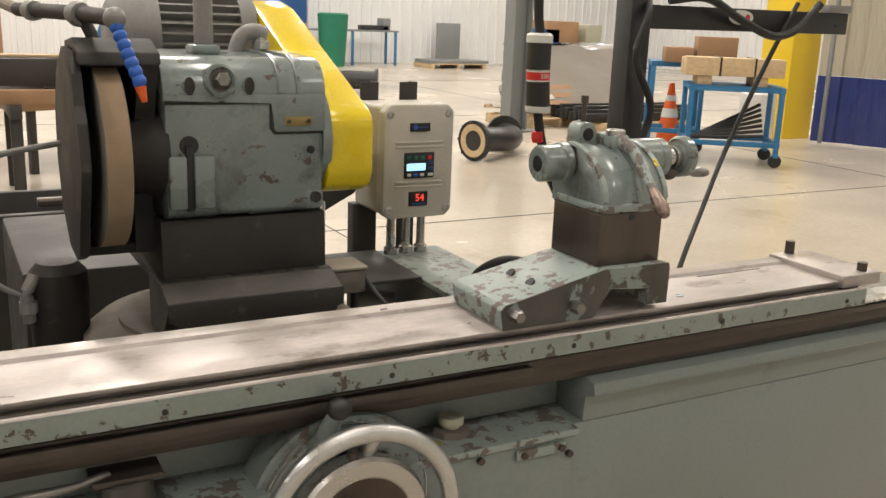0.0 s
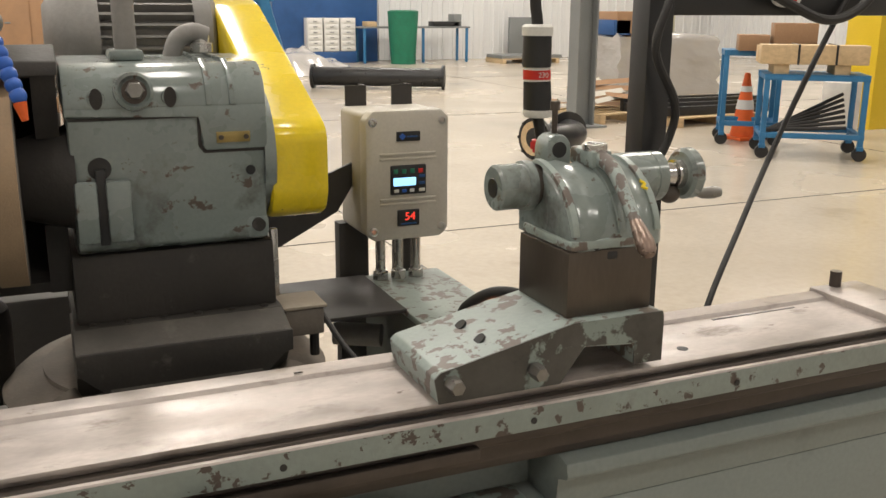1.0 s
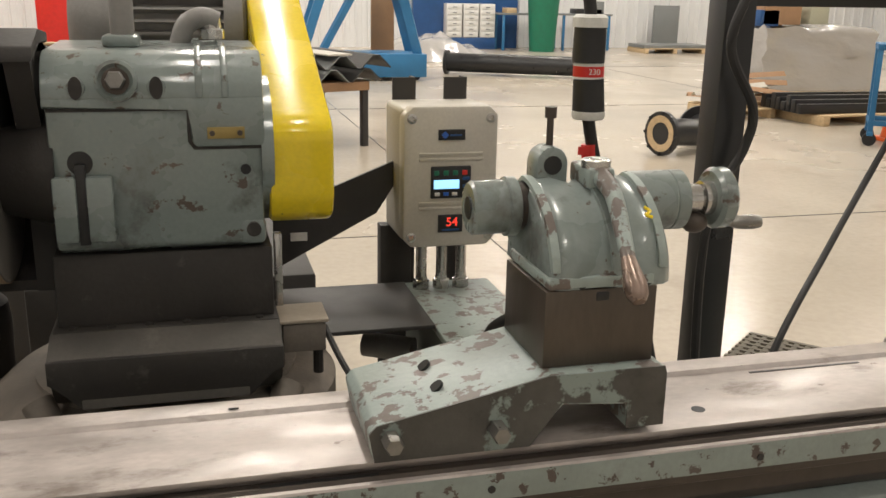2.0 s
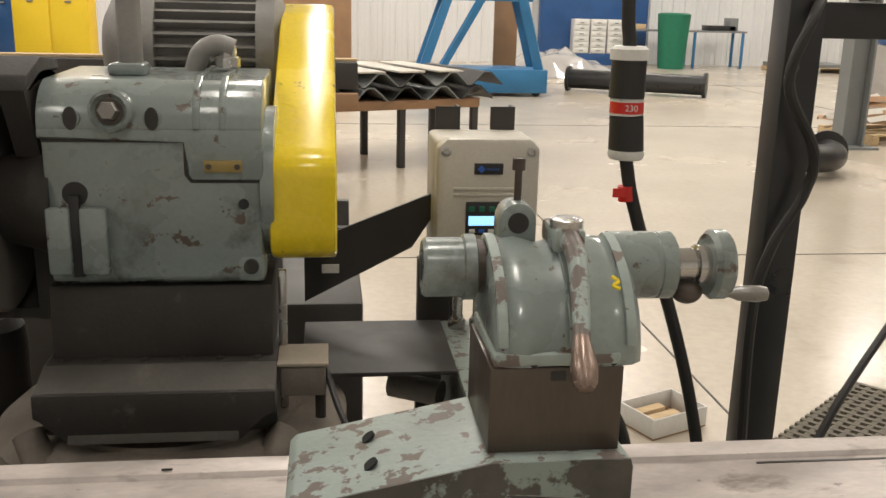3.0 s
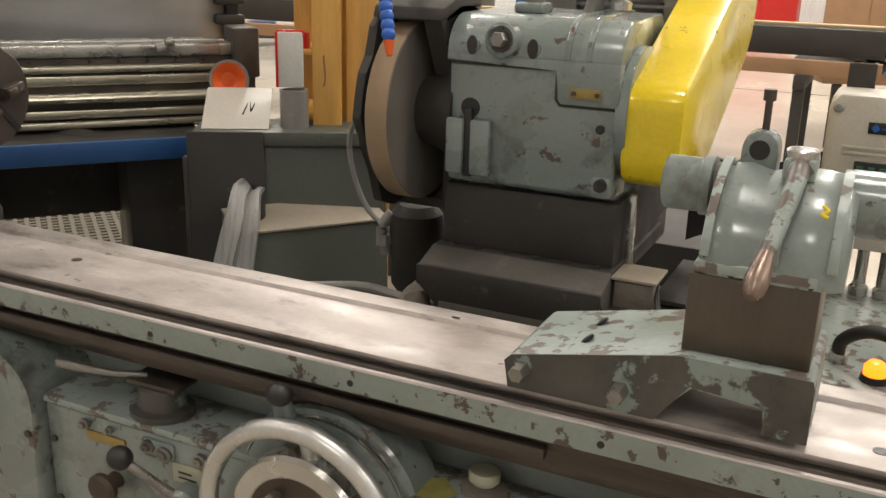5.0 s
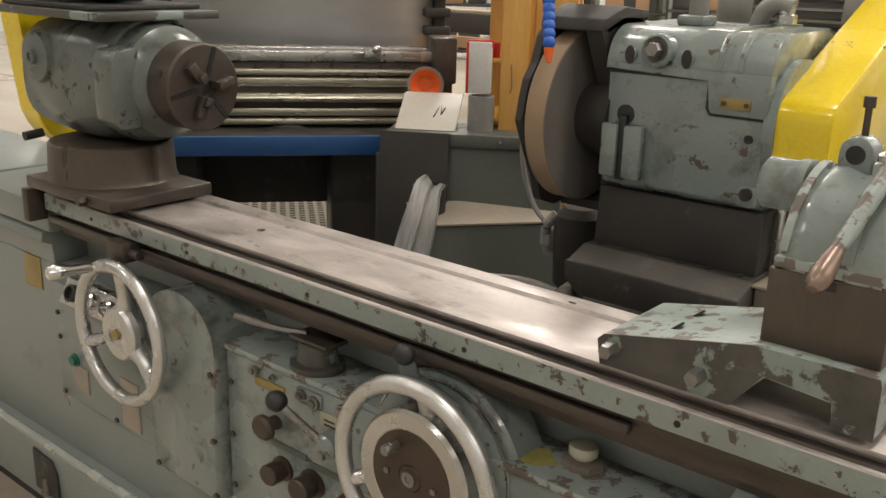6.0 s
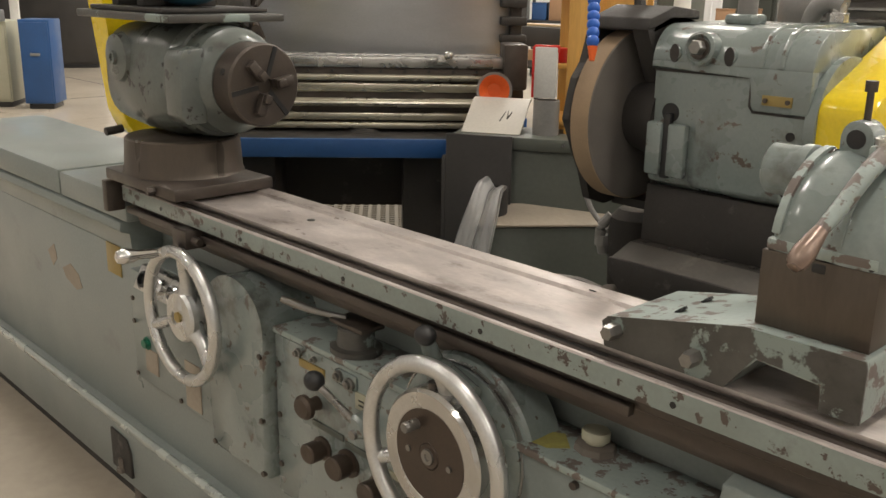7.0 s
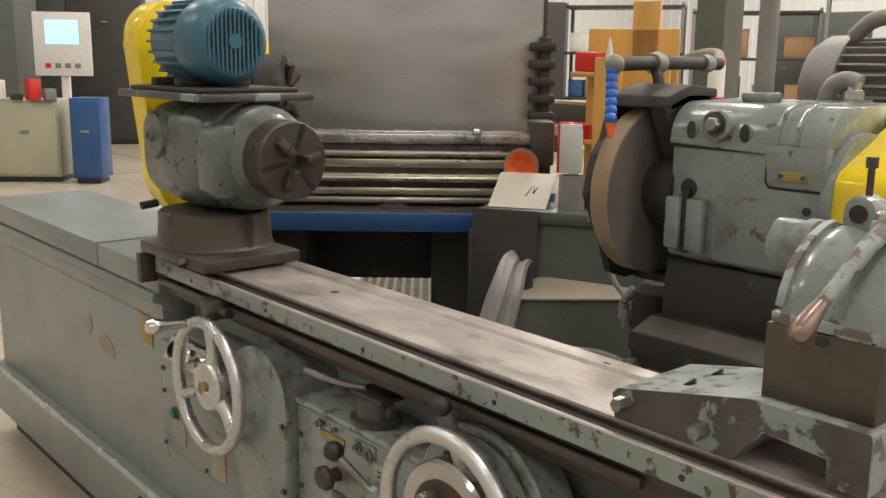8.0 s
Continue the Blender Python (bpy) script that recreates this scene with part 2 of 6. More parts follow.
def tube(bm, pts, r, seg=10, n=8, radii=None):
    """A round hose through points."""
    path = smooth_path(pts, n) if n else [Vector(p) for p in pts]
    up = Vector((0.13, 0.21, 0.97))
    rings = []
    for i, p in enumerate(path):
        d = (path[min(i + 1, len(path) - 1)] - path[max(i - 1, 0)]).normalized()
        s = d.cross(up)
        s = s.normalized() if s.length > 1e-4 else d.orthogonal().normalized()
        u = s.cross(d)
        rr = r if radii is None else float(np.interp(i / (len(path) - 1), np.linspace(0, 1, len(radii)), radii))
        rings.append([bm.verts.new(p + rr * (math.cos(a) * s + math.sin(a) * u)) for a in (2 * math.pi * k / seg for k in range(seg))])
    for a, c in zip(rings, rings[1:]):
        for k in range(seg):
            j = (k + 1) % seg
            bm.faces.new((a[k], a[j], c[j], c[k]))
    bm.faces.new(rings[0][::-1])
    bm.faces.new(rings[-1])
    return bm


def torus(bm, c, axis, R, r, seg=48, sides=14):
    q = Vector(axis).to_track_quat("Z", "Y").to_matrix().to_4x4()
    m = Matrix.Translation(c) @ q
    rings = [[bm.verts.new(m @ Vector(((R + r * math.cos(b_)) * math.cos(a), (R + r * math.cos(b_)) * math.sin(a), r * math.sin(b_)))) for b_ in (2 * math.pi * j / sides for j in range(sides))] for a in (2 * math.pi * k / seg for k in range(seg))]
    for k in range(seg):
        a, c2 = rings[k], rings[(k + 1) % seg]
        for j in range(sides):
            bm.faces.new((a[j], a[(j + 1) % sides], c2[(j + 1) % sides], c2[j]))
    return bm


def ball(bm, c, r, sx=1, sy=1, sz=1, seg=20):
    bmesh.ops.create_uvsphere(bm, u_segments=seg, v_segments=seg // 2, radius=r, matrix=Matrix.Translation(c) @ Matrix.Diagonal((sx, sy, sz, 1)))
    return bm


def hexbolt(bm, p, axis, r, h):
    p, axis = Vector(p), Vector(axis).normalized()
    lathe(bm, p, axis, [(0, 0), (0, r), (h * 0.8, r), (h, r * 0.85), (h, 0)], 6)
    return bm


def words(name, text, size, m, material, parent, label=""):
    """Real lettering in the built-in font, as a mesh that stands a hair proud of its ground."""
    cu = bpy.data.curves.new(name, "FONT")
    cu.body, cu.size, cu.align_x, cu.align_y, cu.extrude = text, size, "CENTER", "CENTER", 0.0004
    tmp = bpy.data.objects.new(name, cu)
    me = bpy.data.meshes.new_from_object(tmp)
    bpy.data.objects.remove(tmp)
    bpy.data.curves.remove(cu)
    bm = B()
    bm.from_mesh(me)
    bm.transform(m)
    return part(name, bm, material, parent, label)


def slab(name, x0, x1, y0, y1, z0, z1, material, parent=None, label="", bevel=0.003, m=None):
    return part(name, box(B(), x0, x1, y0, y1, z0, z1, bevel, 2, m), material, parent, label)


# ---- the hall ----
X0, X1, Y0, Y1 = -16.0, 20.0, -8.0, 24.2
part("floor", box(B(), X0 - 0.3, X1 + 0.3, Y0 - 0.3, Y1 + 0.3, -0.25, 0.0), M_CONC)
tagged(bpy.data.objects["floor"], "polished tan concrete floor with faint saw joints", "floor", kind="structure")
joints = thing("floor_joint", (3, 5, 0.0), "dark saw-cut joints in the concrete floor", "floor joint", kind="structure")
for jx in (-9.0, -3.0, 3.0, 9.0, 15.0):
    slab("joint", jx - 0.004, jx + 0.004, Y0, Y1 - 0.1, 0.0, 0.0025, M_SHEET, joints, bevel=0)
for jy in (0.2, 6.2, 12.2, 18.2):
    slab("joint", X0, X1, jy - 0.004, jy + 0.004, 0.0, 0.0028, M_SHEET, joints, bevel=0)


def ribbed(name, a0, a1, h, place, label):
    """A ribbed sheet-steel wall: flat pans with raised ribs every 0.3 m."""
    pts = []
    a = a0
    while a < a1:
        pts += [(a, 0.0), (a + 0.105, 0.0), (a + 0.118, -0.006), (a + 0.14, -0.006), (a + 0.153, 0), (a + 0.235, 0), (a + 0.25, -0.032), (a + 0.285, -0.032)]
        a += 0.3
    pts += [(a, 0.0), (a, 0.15), (a0, 0.15)]
    bm = prism(B(), pts, "z", 0, h)
    bm.transform(place)
    w = part(name, bm, M_WALL, None, "", 0.2)
    return tagged(w, label, "wall", kind="structure")


ribbed("wall_north", X0, X1, ROOF, Matrix.Translation((0, Y1, 0)), "white ribbed sheet-steel wall of the hall")
ribbed("wall_east", Y0, Y1, ROOF, pose(X1, 0, 0) @ Matrix(((0, -1, 0, 0), (1, 0, 0, 0), (0, 0, 1, 0), (0, 0, 0, 1))) @ Matrix.Diagonal((1, -1, 1, 1)), "white ribbed sheet-steel side wall")
ribbed("wall_south", X0, X1, ROOF, Matrix.Translation((0, Y0, 0)) @ Matrix.Diagonal((1, -1, 1, 1)), "white ribbed sheet-steel wall behind the machine")
ribbed("wall_west", Y0, Y1, ROOF, pose(X0, 0, 0) @ Matrix(((0, -1, 0, 0), (1, 0, 0, 0), (0, 0, 1, 0), (0, 0, 0, 1))), "white ribbed sheet-steel far wall")
tagged(slab("ceiling", X0 - 0.2, X1 + 0.2, Y0 - 0.2, Y1 + 0.2, ROOF, ROOF + 0.15, M_ROOF, bevel=0), "white sheet-steel roof deck", "ceiling", kind="structure")
for lx, ly in LAMPS:
    lt = thing("high_bay_light", (lx, ly, ROOF), "white linear high-bay light under the roof", "ceiling light", "high-bay lights")
    slab("housing", lx - 0.28, lx + 0.28, ly - 0.68, ly + 0.68, ROOF - 0.70, ROOF - 0.62, M_WHITE, lt)
    for s in (-0.5, 0.5):
        part("hanger", cyl(B(), (lx, ly + s, ROOF - 0.62), (lx, ly + s, ROOF), 0.006, seg=8), M_BRIGHT, lt)


# ---- grinder bed with its controls ----
place(1, 1, 1, 0, 0, 0)
bed = thing("grinding_machine_bed", (0.9, 1.95, 0), "grey-green cast iron bed of a cylindrical grinder", "machine bed")
BX0, BX1 = -1.4, 2.75
YP = 1.775
part("body", prism(B(), [(YP, 0.26), (YP, 0.745), (1.86, 0.748), (1.86, 0.830), (2.12, 0.830), (2.12, 0.26)], "x", BX0, BX1, 0.003), M_PAINTB, bed)
for lx0, lx1 in ((BX0, 0.04), (1.685, BX1)):
    part("upper_body", prism(B(), [(YP, 0.7455), (YP, 0.795), (1.752, 0.80), (1.748, 0.806), (1.752, 0.824), (1.775, 0.830), (1.8595, 0.830), (1.8595, 0.7485)], "x", lx0, lx1, 0.002), M_PAINTB, bed)
part("plinth", prism(B(), [(1.752, 0.085), (1.748, 0.245), (1.756, 0.265), (1.785, 0.278), (2.14, 0.278), (2.14, 0.085)], "x", BX0 - 0.03, BX1 + 0.03, 0.003), M_PAINTB, bed)
# added strip: the rounded edge's highlight, put into colour
part("plinth_highlight", prism(B(), [(1.7455, 0.248), (1.7455, 0.262), (1.752, 0.270), (1.758, 0.270), (1.752, 0.250)], "x", BX0 - 0.03, BX1 + 0.03, 0.002), M_HILITE, bed, "thin pale strip with the plinth edge's highlight in its colour")
part("base_rail", box(B(), BX0, BX1, 1.80, 2.12, 0.0, 0.085), M_GRIME, bed)
for fx in (-0.05, 1.25, 2.4):
    part("foot_pocket", prism(B(), [(fx - 0.06, 0.115), (fx + 0.055, 0.115), (fx + 0.055, 0.190), (fx + 0.035, 0.222), (fx - 0.06, 0.228)], "y", 1.743, 1.752, 0.003), M_GRIME, bed, "dark levelling-screw pocket")
    part("levelling_screw", lathe(B(), (fx, 1.742, 0.117), (0, 0, 1), [(0, 0), (0, 0.014), (0.012, 0.014), (0.012, 0.008), (0.04, 0.008), (0.04, 0)], 12), M_DUST, bed)
    part("levelling_foot", lathe(B(), (fx + 0.04, 1.77, 0), (0, 0, 1), [(0, 0), (0, 0.035), (0.03, 0.033), (0.04, 0.014), (0.085, 0.014), (0.085, 0)], 14), M_DUST, bed)
part("end_cover", box(B(), BX0, -0.33, 1.752, 2.12, 0.831, 0.900, 0.006), M_PAINTB, bed)
part("end_cover", box(B(), -0.322, 0.075, 1.752, 2.12, 0.831, 0.897, 0.006), M_PAINTB, bed)
part("bare_patch", prism(B(), [(-0.42, 0.60), (-0.36, 0.625), (-0.31, 0.605), (-0.29, 0.57), (-0.33, 0.555), (-0.40, 0.575)], "y", YP - 0.0012, YP + 0.002), M_TAN, bed, "patch of bare tan filler")
part("bare_patch", prism(B(), [(-0.52, 0.63), (-0.47, 0.66), (-0.455, 0.62), (-0.49, 0.59)], "y", YP - 0.0012, YP + 0.002), M_TAN, bed)
# ways under the table
part("guide_rail", prism(B(), [(1.775, 0.831), (1.770, 0.845), (1.770, 0.868), (1.757, 0.872), (1.757, 0.884), (1.80, 0.890), (1.93, 0.890), (1.93, 0.831)], "x", 0.1, 2.6, 0.0015), M_DARKST, bed, "oily brown steel guideway")
part("guide_rail", prism(B(), [(1.751, 0.8915), (1.747, 0.893), (1.747, 0.8965), (1.93, 0.8965), (1.93, 0.8915)], "x", 0.1, 2.6), M_BRIGHT, bed, "thin bright rail edge")
part("dog_rail", box(B(), 0.1, 1.55, 1.742, 1.7565, 0.864, 0.880, 0.003), M_DARKST, bed)
for dx in (0.42,):
    part("trip_dog", box(B(), dx - 0.03, dx + 0.03, 1.708, 1.7565, 0.852, 0.893, 0.004), M_DARKST, bed, "steel table trip dog")
    part("dog_bolt", hexbolt(B(), (dx + 0.031, 1.727, 0.872), (1, 0, 0), 0.010, 0.026), M_DARKST, bed)

# left cover panel, wheel gearbox, middle and right control boxes
part("maker_plate", box(B(), -0.105, -0.025, YP - 0.003, YP + 0.002, 0.665, 0.745, 0.001), M_BRASS, bed, "brass maker plate")
YC = 1.745
place(1.135, 1.0, 0.99, -0.205, 0.005, -0.008)
part("cover_panel", box(B(), 0.245, 0.66, YC, 1.85, 0.45, 0.735, 0.004), M_PAINTB, bed)
gx = 0.705
part("wheel_gearbox", prism(B(), [(gx - 0.10, 0.425), (gx + 0.095, 0.425), (gx + 0.095, 0.74)] + [(gx - 0.0025 + 0.0975 * math.cos(a), 0.745 + 0.0975 * math.sin(a)) for a in (0.12 * k for k in range(1, 26))] + [(gx - 0.10, 0.74)], "y", 1.722, 1.87, 0.012), M_PAINT, bed, "round-topped gearbox")
part("control_box", box(B(), 0.805, 1.285, YC, 1.87, 0.40, 0.752, 0.006), M_PAINT, bed)
part("control_box", box(B(), 1.288, 1.64, YC + 0.004, 1.87, 0.36, 0.752, 0.004), M_PAINTB, bed)
part("control_box_top", box(B(), 0.803, 1.643, YC - 0.003, 1.853, 0.7525, 0.766, 0.004), M_CHIP, bed, "control box top with flaking paint")
part("cover_strip", box(B(), 1.530, 1.620, YC - 0.004, YC + 0.003, 0.728, 0.746, 0.002), M_CHIP, bed)
for sx, sz, sy in ((0.255, 0.46, YC), (0.65, 0.46, YC), (0.45, 0.46, YC), (0.255, 0.60, YC), (0.255, 0.66, YC), (1.542, 0.737, YC - 0.004), (1.609, 0.737, YC - 0.004), (1.627, 0.72, YC), (1.627, 0.60, YC), (1.627, 0.48, YC), (1.47, 0.742, YC), (0.79, 0.70, 1.722), (0.79, 0.56, 1.722), (0.79, 0.44, 1.722), (0.818, 0.69, YC), (0.818, 0.58, YC), (0.818, 0.47, YC), (0.62, 0.44, 1.722)):
    part("screw", cyl(B(), (sx, sy - 0.004, sz), (sx, sy + 0.004, sz), 0.006, seg=10), M_DARKST, bed)


def handwheel(name, c, R, r, label, turn, dish):
    """A three-spoke handwheel that faces the operator (-y)."""
    w = part(name, torus(B(), c, (0, 1, 0), R, r, 72, 18), M_ALU, bed, label)
    for k in range(3):
        a = turn + 2 * math.pi * k / 3
        d = Vector((math.cos(a), 0, math.sin(a)))
        cc = Vector(c) + Vector((0, dish, 0))
        part("spoke", tube(B(), [cc + d * 0.02, cc + d * R * 0.55, Vector(c) + d * (R - r * 0.5) + Vector((0, dish * 0.2, 0))], 0.012, 12, 6, [0.024, 0.014, 0.013]), M_ALU, w)
    return w


place(1.03, 1.03, 1.03, -0.137, -0.0486, -0.0337)
W1 = (0.565, 1.688, 0.722)
hw1 = handwheel("table_handwheel", W1, 0.136, 0.0135, "worn aluminium table handwheel", 1.45, 0.012)
part("hub", lathe(B(), (W1[0], W1[1] - 0.006, W1[2]), (0, 1, 0), [(0, 0), (0, 0.05), (0.006, 0.055), (0.018, 0.055), (0.022, 0.036), (0.04, 0.036), (0.04, 0)], 36), M_ALU, hw1)
part("boss", cyl(B(), (W1[0], W1[1] - 0.010, W1[2]), (W1[0], W1[1] - 0.004, W1[2]), 0.011, seg=18), M_BRASS, hw1)
part("crank_handle", lathe(B(), (W1[0] - 0.05, W1[1] - 0.004, W1[2] + 0.128), (-0.25, -1, 0), [(0, 0), (0, 0.012), (0.012, 0.008), (0.022, 0.011), (0.05, 0.010), (0.066, 0.0155), (0.082, 0.0165), (0.094, 0.012), (0.098, 0)], 24), M_CHROME, hw1, "polished chrome crank handle")

place(1.03, 1.03, 1.03, -0.0699, -0.0446, -0.0467)
W2 = (1.262, 1.686, 0.724)
hw2 = handwheel("infeed_handwheel", W2, 0.142, 0.0135, "worn aluminium cross-feed handwheel", 1.45, 0.03)
part("drum", lathe(B(), (W2[0], 1.80, W2[2]), (0, -1, 0), [(-0.02, 0), (-0.02, 0.143), (0.040, 0.143), (0.045, 0.139), (0.047, 0.130), (0.058, 0.128), (0.060, 0.112), (0.062, 0.098), (0.085, 0.096), (0.085, 0)], 64), M_PAINT, hw2, "grey-green dial drum")
part("drum_ring", lathe(B(), (W2[0], 1.7525, W2[2]), (0, -1, 0), [(0, 0.1305), (0, 0.1325), (0.009, 0.1325), (0.009, 0.1305)], 64), M_BRIGHT, hw2, "bright ring")
part("dial_ring", lathe(B(), (W2[0], 1.716, W2[2]), (0, -1, 0), [(0, 0), (0, 0.1), (0.003, 0.104), (0.028, 0.104), (0.034, 0.099), (0.034, 0.076), (0.033, 0.075), (0.033, 0)], 64), M_BRIGHT, hw2, "bright graduated steel dial ring")
part("dial_face", lathe(B(), (W2[0], 1.684, W2[2]), (0, -1, 0), [(0, 0), (0, 0.0745), (0.002, 0.074), (0.002, 0.022), (0.001, 0.021), (0.0035, 0.019), (0.0035, 0)], 48), M_FACE, hw2, "dark brown dial face")
part("dial_stud", lathe(B(), (W2[0], 1.681, W2[2]), (0, -1, 0), [(0, 0), (0, 0.013), (0.004, 0.012), (0.004, 0.006), (0.002, 0.005), (0.002, 0)], 20), M_BOLT, hw2)
part("dial_pin", lathe(B(), (W2[0] - 0.028, 1.683, W2[2] + 0.044), (0, -1, 0), [(0, 0), (0, 0.0085), (0.024, 0.0085), (0.027, 0.007), (0.027, 0)], 18), M_BOLT, hw2)
for s in (-1, 1):
    part("dial_screw", cyl(B(), (W2[0] + 0.045 * s, 1.679, W2[2] - 0.003), (W2[0] + 0.045 * s, 1.683, W2[2] - 0.003), 0.005, seg=10), M_BOLT, hw2)
part("set_screw", cyl(B(), (W2[0] - 0.012, 1.70, W2[2] + 0.10), (W2[0] - 0.012, 1.70, W2[2] + 0.112), 0.008, seg=12), M_DARKST, hw2)
part("lock_boss", tube(B(), [(W2[0] - 0.05, 1.76, W2[2] + 0.105), (W2[0] - 0.02, 1.73, W2[2] + 0.12), (W2[0] + 0.05, 1.72, W2[2] + 0.105)], 0.016, 12, 6), M_PAINT, hw2)

place(1.135, 1.0, 0.99, -0.205, 0.005, -0.008)


def ball_lever(path, r, rod_mat, name, label, rods):
    lv = part(name, tube(B(), path, 0.01, 14, 6, rods), rod_mat, bed, label)
    part("knob", ball(B(), path[-1], r, seg=24), M_BLACK, lv, "black ball knob")
    return lv


ball_lever([(1.215, 1.765, 0.762), (1.222, 1.745, 0.82), (1.235, 1.703, 0.900)], 0.0165, M_PAINT, "feed_lever", "painted feed lever with black ball", [0.026, 0.018, 0.010])
ball_lever([(1.067, 1.722, 0.668), (1.03, 1.71, 0.696), (0.985, 1.695, 0.731)], 0.0185, M_BOLT, "table_lever", "steel table lever with black ball", [0.009, 0.007, 0.007])
part("lever_hub", lathe(B(), (1.067, YC + 0.002, 0.668), (0, -1, 0), [(0, 0), (0, 0.024), (0.03, 0.022), (0.036, 0.016), (0.036, 0)], 24), M_PAINT, bed)
part("lever_pin", lathe(B(), (1.067, YC - 0.034, 0.655), (0, -1, 0), [(0, 0), (0, 0.009), (0.006, 0.008), (0.006, 0)], 14), M_BOLT, bed)
# selector turret on the box top
part("turret", lathe(B(), (0.987, 1.788, 0.766), (0, 0, 1), [(0, 0), (0, 0.046), (0.010, 0.046), (0.013, 0.034), (0.045, 0.032), (0.048, 0.028), (0.048, 0)], 32), M_GREASE, bed, "chipped selector turret")
part("turret_plate", box(B(), 0.945, 1.03, 1.762, 1.817, 0.8145, 0.8235, 0.003), M_DARKST, bed)
part("selector_lever", tube(B(), [(0.967, 1.785, 0.824), (0.922, 1.762, 0.826), (0.872, 1.745, 0.832), (0.847, 1.735, 0.836)], 0.008, 14, 5, [0.006, 0.006, 0.009, 0.007]), M_BOLT, bed, "bright steel selector lever")
# knobs
for kx, kz, kr, kn in ((0.930, 0.650, 0.0235, "mushroom"), (0.945, 0.562, 0.0195, "knurl"), (1.015, 0.563, 0.0225, "knurl"), (1.098, 0.552, 0.0225, "knurl"), (1.175, 0.545, 0.0225, "knurl")):
    if kn == "mushroom":
        prof = [(0, 0), (0, 0.014), (0.022, 0.011), (0.026, kr), (0.034, kr), (0.040, kr * 0.8), (0.042, 0)]
    else:
        prof = [(0, 0), (0, kr * 1.2), (0.006, kr * 1.2), (0.007, kr * 0.85), (0.016, kr * 0.85), (0.017, kr), (0.038, kr), (0.041, kr * 0.88), (0.041, kr * 0.3), (0.040, 0)]
    part("control_knob", lathe(B(), (kx, YC + 0.001, kz), (0, -1, 0), prof, 28), M_FACE, bed, "dark bronze control knob")
for px0, pz, pw, ph, mm in ((0.918, 0.718, 0.07, 0.016, M_BRASS), (1.06, 0.70, 0.05, 0.032, M_CREAM), (0.96, 0.607, 0.085, 0.012, M_CABG), (1.05, 0.60, 0.085, 0.012, M_CABG), (1.13, 0.592, 0.07, 0.012, M_CREAM)):
    part("name_plate", box(B(), px0 - pw / 2, px0 + pw / 2, YC - 0.0035, YC + 0.002, pz - ph / 2, pz + ph / 2, 0.001), mm, bed)
for k in range(2):
    part("plate_line", box(B(), 1.045, 1.075 - 0.008 * k, YC - 0.0042, YC - 0.003, 0.692 + 0.009 * k, 0.695 + 0.009 * k), M_BLACK, bed)
part("valve_plate", box(B(), 0.985, 1.04, YC - 0.005, YC + 0.002, 0.715, 0.745, 0.006), M_PAINT, bed)
for vx, vz, vr in ((0.997, 0.732, 0.011), (1.025, 0.727, 0.012), (1.085, 0.735, 0.011), (0.885, 0.738, 0.009), (0.93, 0.74, 0.006)):
    part("valve_cap", lathe(B(), (vx, YC - 0.004, vz), (0, -1, 0), [(0, 0), (0, vr), (0.006, vr), (0.007, vr * 0.65), (0.012, vr * 0.6), (0.012, vr * 0.3), (0.009, 0)], 16), M_BOLT, bed)
# oil filler cap on the right box
part("oil_cap_base", lathe(B(), (1.453, 1.815, 0.766), (0, 0, 1), [(0, 0), (0, 0.030), (0.010, 0.028), (0.012, 0.02), (0.012, 0)], 8), M_DUST, bed)
part("oil_cap", lathe(B(), (1.453, 1.815, 0.777), (0, 0, 1), [(0, 0), (0, 0.014), (0.006, 0.014), (0.007, 0.019), (0.018, 0.0195), (0.021, 0.018), (0.021, 0)], 32), M_CREAM, bed, "off-white oil filler cap")
part("paint_splash", prism(B(), [(1.36, 1.76), (1.41, 1.765), (1.43, 1.79), (1.40, 1.82), (1.37, 1.80), (1.345, 1.785)], "z", 0.7655, 0.7666), M_SPLAT, bed, "dull yellow paint splash")
# switch row on the left panel
part("switch_plate", prism(B(), [(YC - 0.002, 0.70), (YC - 0.022, 0.705), (YC + 0.004, 0.758), (YC + 0.03, 0.758)], "x", 0.30, 0.51, 0.002), M_BRIGHT, bed, "bright sloping switch plate")
for k in range(3):
    part("push_button", lathe(B(), (0.34 + 0.062 * k, YC - 0.008, 0.731), (0, -1, 0.45), [(0, 0), (0, 0.020), (0.012, 0.020), (0.015, 0.014), (0.006, 0.012), (0.006, 0)], 22), (M_BLACK, M_CHROME, M_CHROME)[k], bed)
part("label_plate", box(B(), 0.30, 0.355, YC - 0.003, YC + 0.002, 0.485, 0.545, 0.001), M_TAN, bed)
part("label_plate", box(B(), 0.475, 0.535, YC - 0.003, YC + 0.002, 0.46, 0.575, 0.001), M_TAN, bed)
part("green_button", lathe(B(), (0.308, YC + 0.001, 0.557), (0, -1, 0), [(0, 0), (0, 0.016), (0.004, 0.016), (0.005, 0.012), (0.012, 0.011), (0.012, 0)], 18), M_GREEN, bed, "green push button")

place(1, 1, 1, 0, 0, 0)
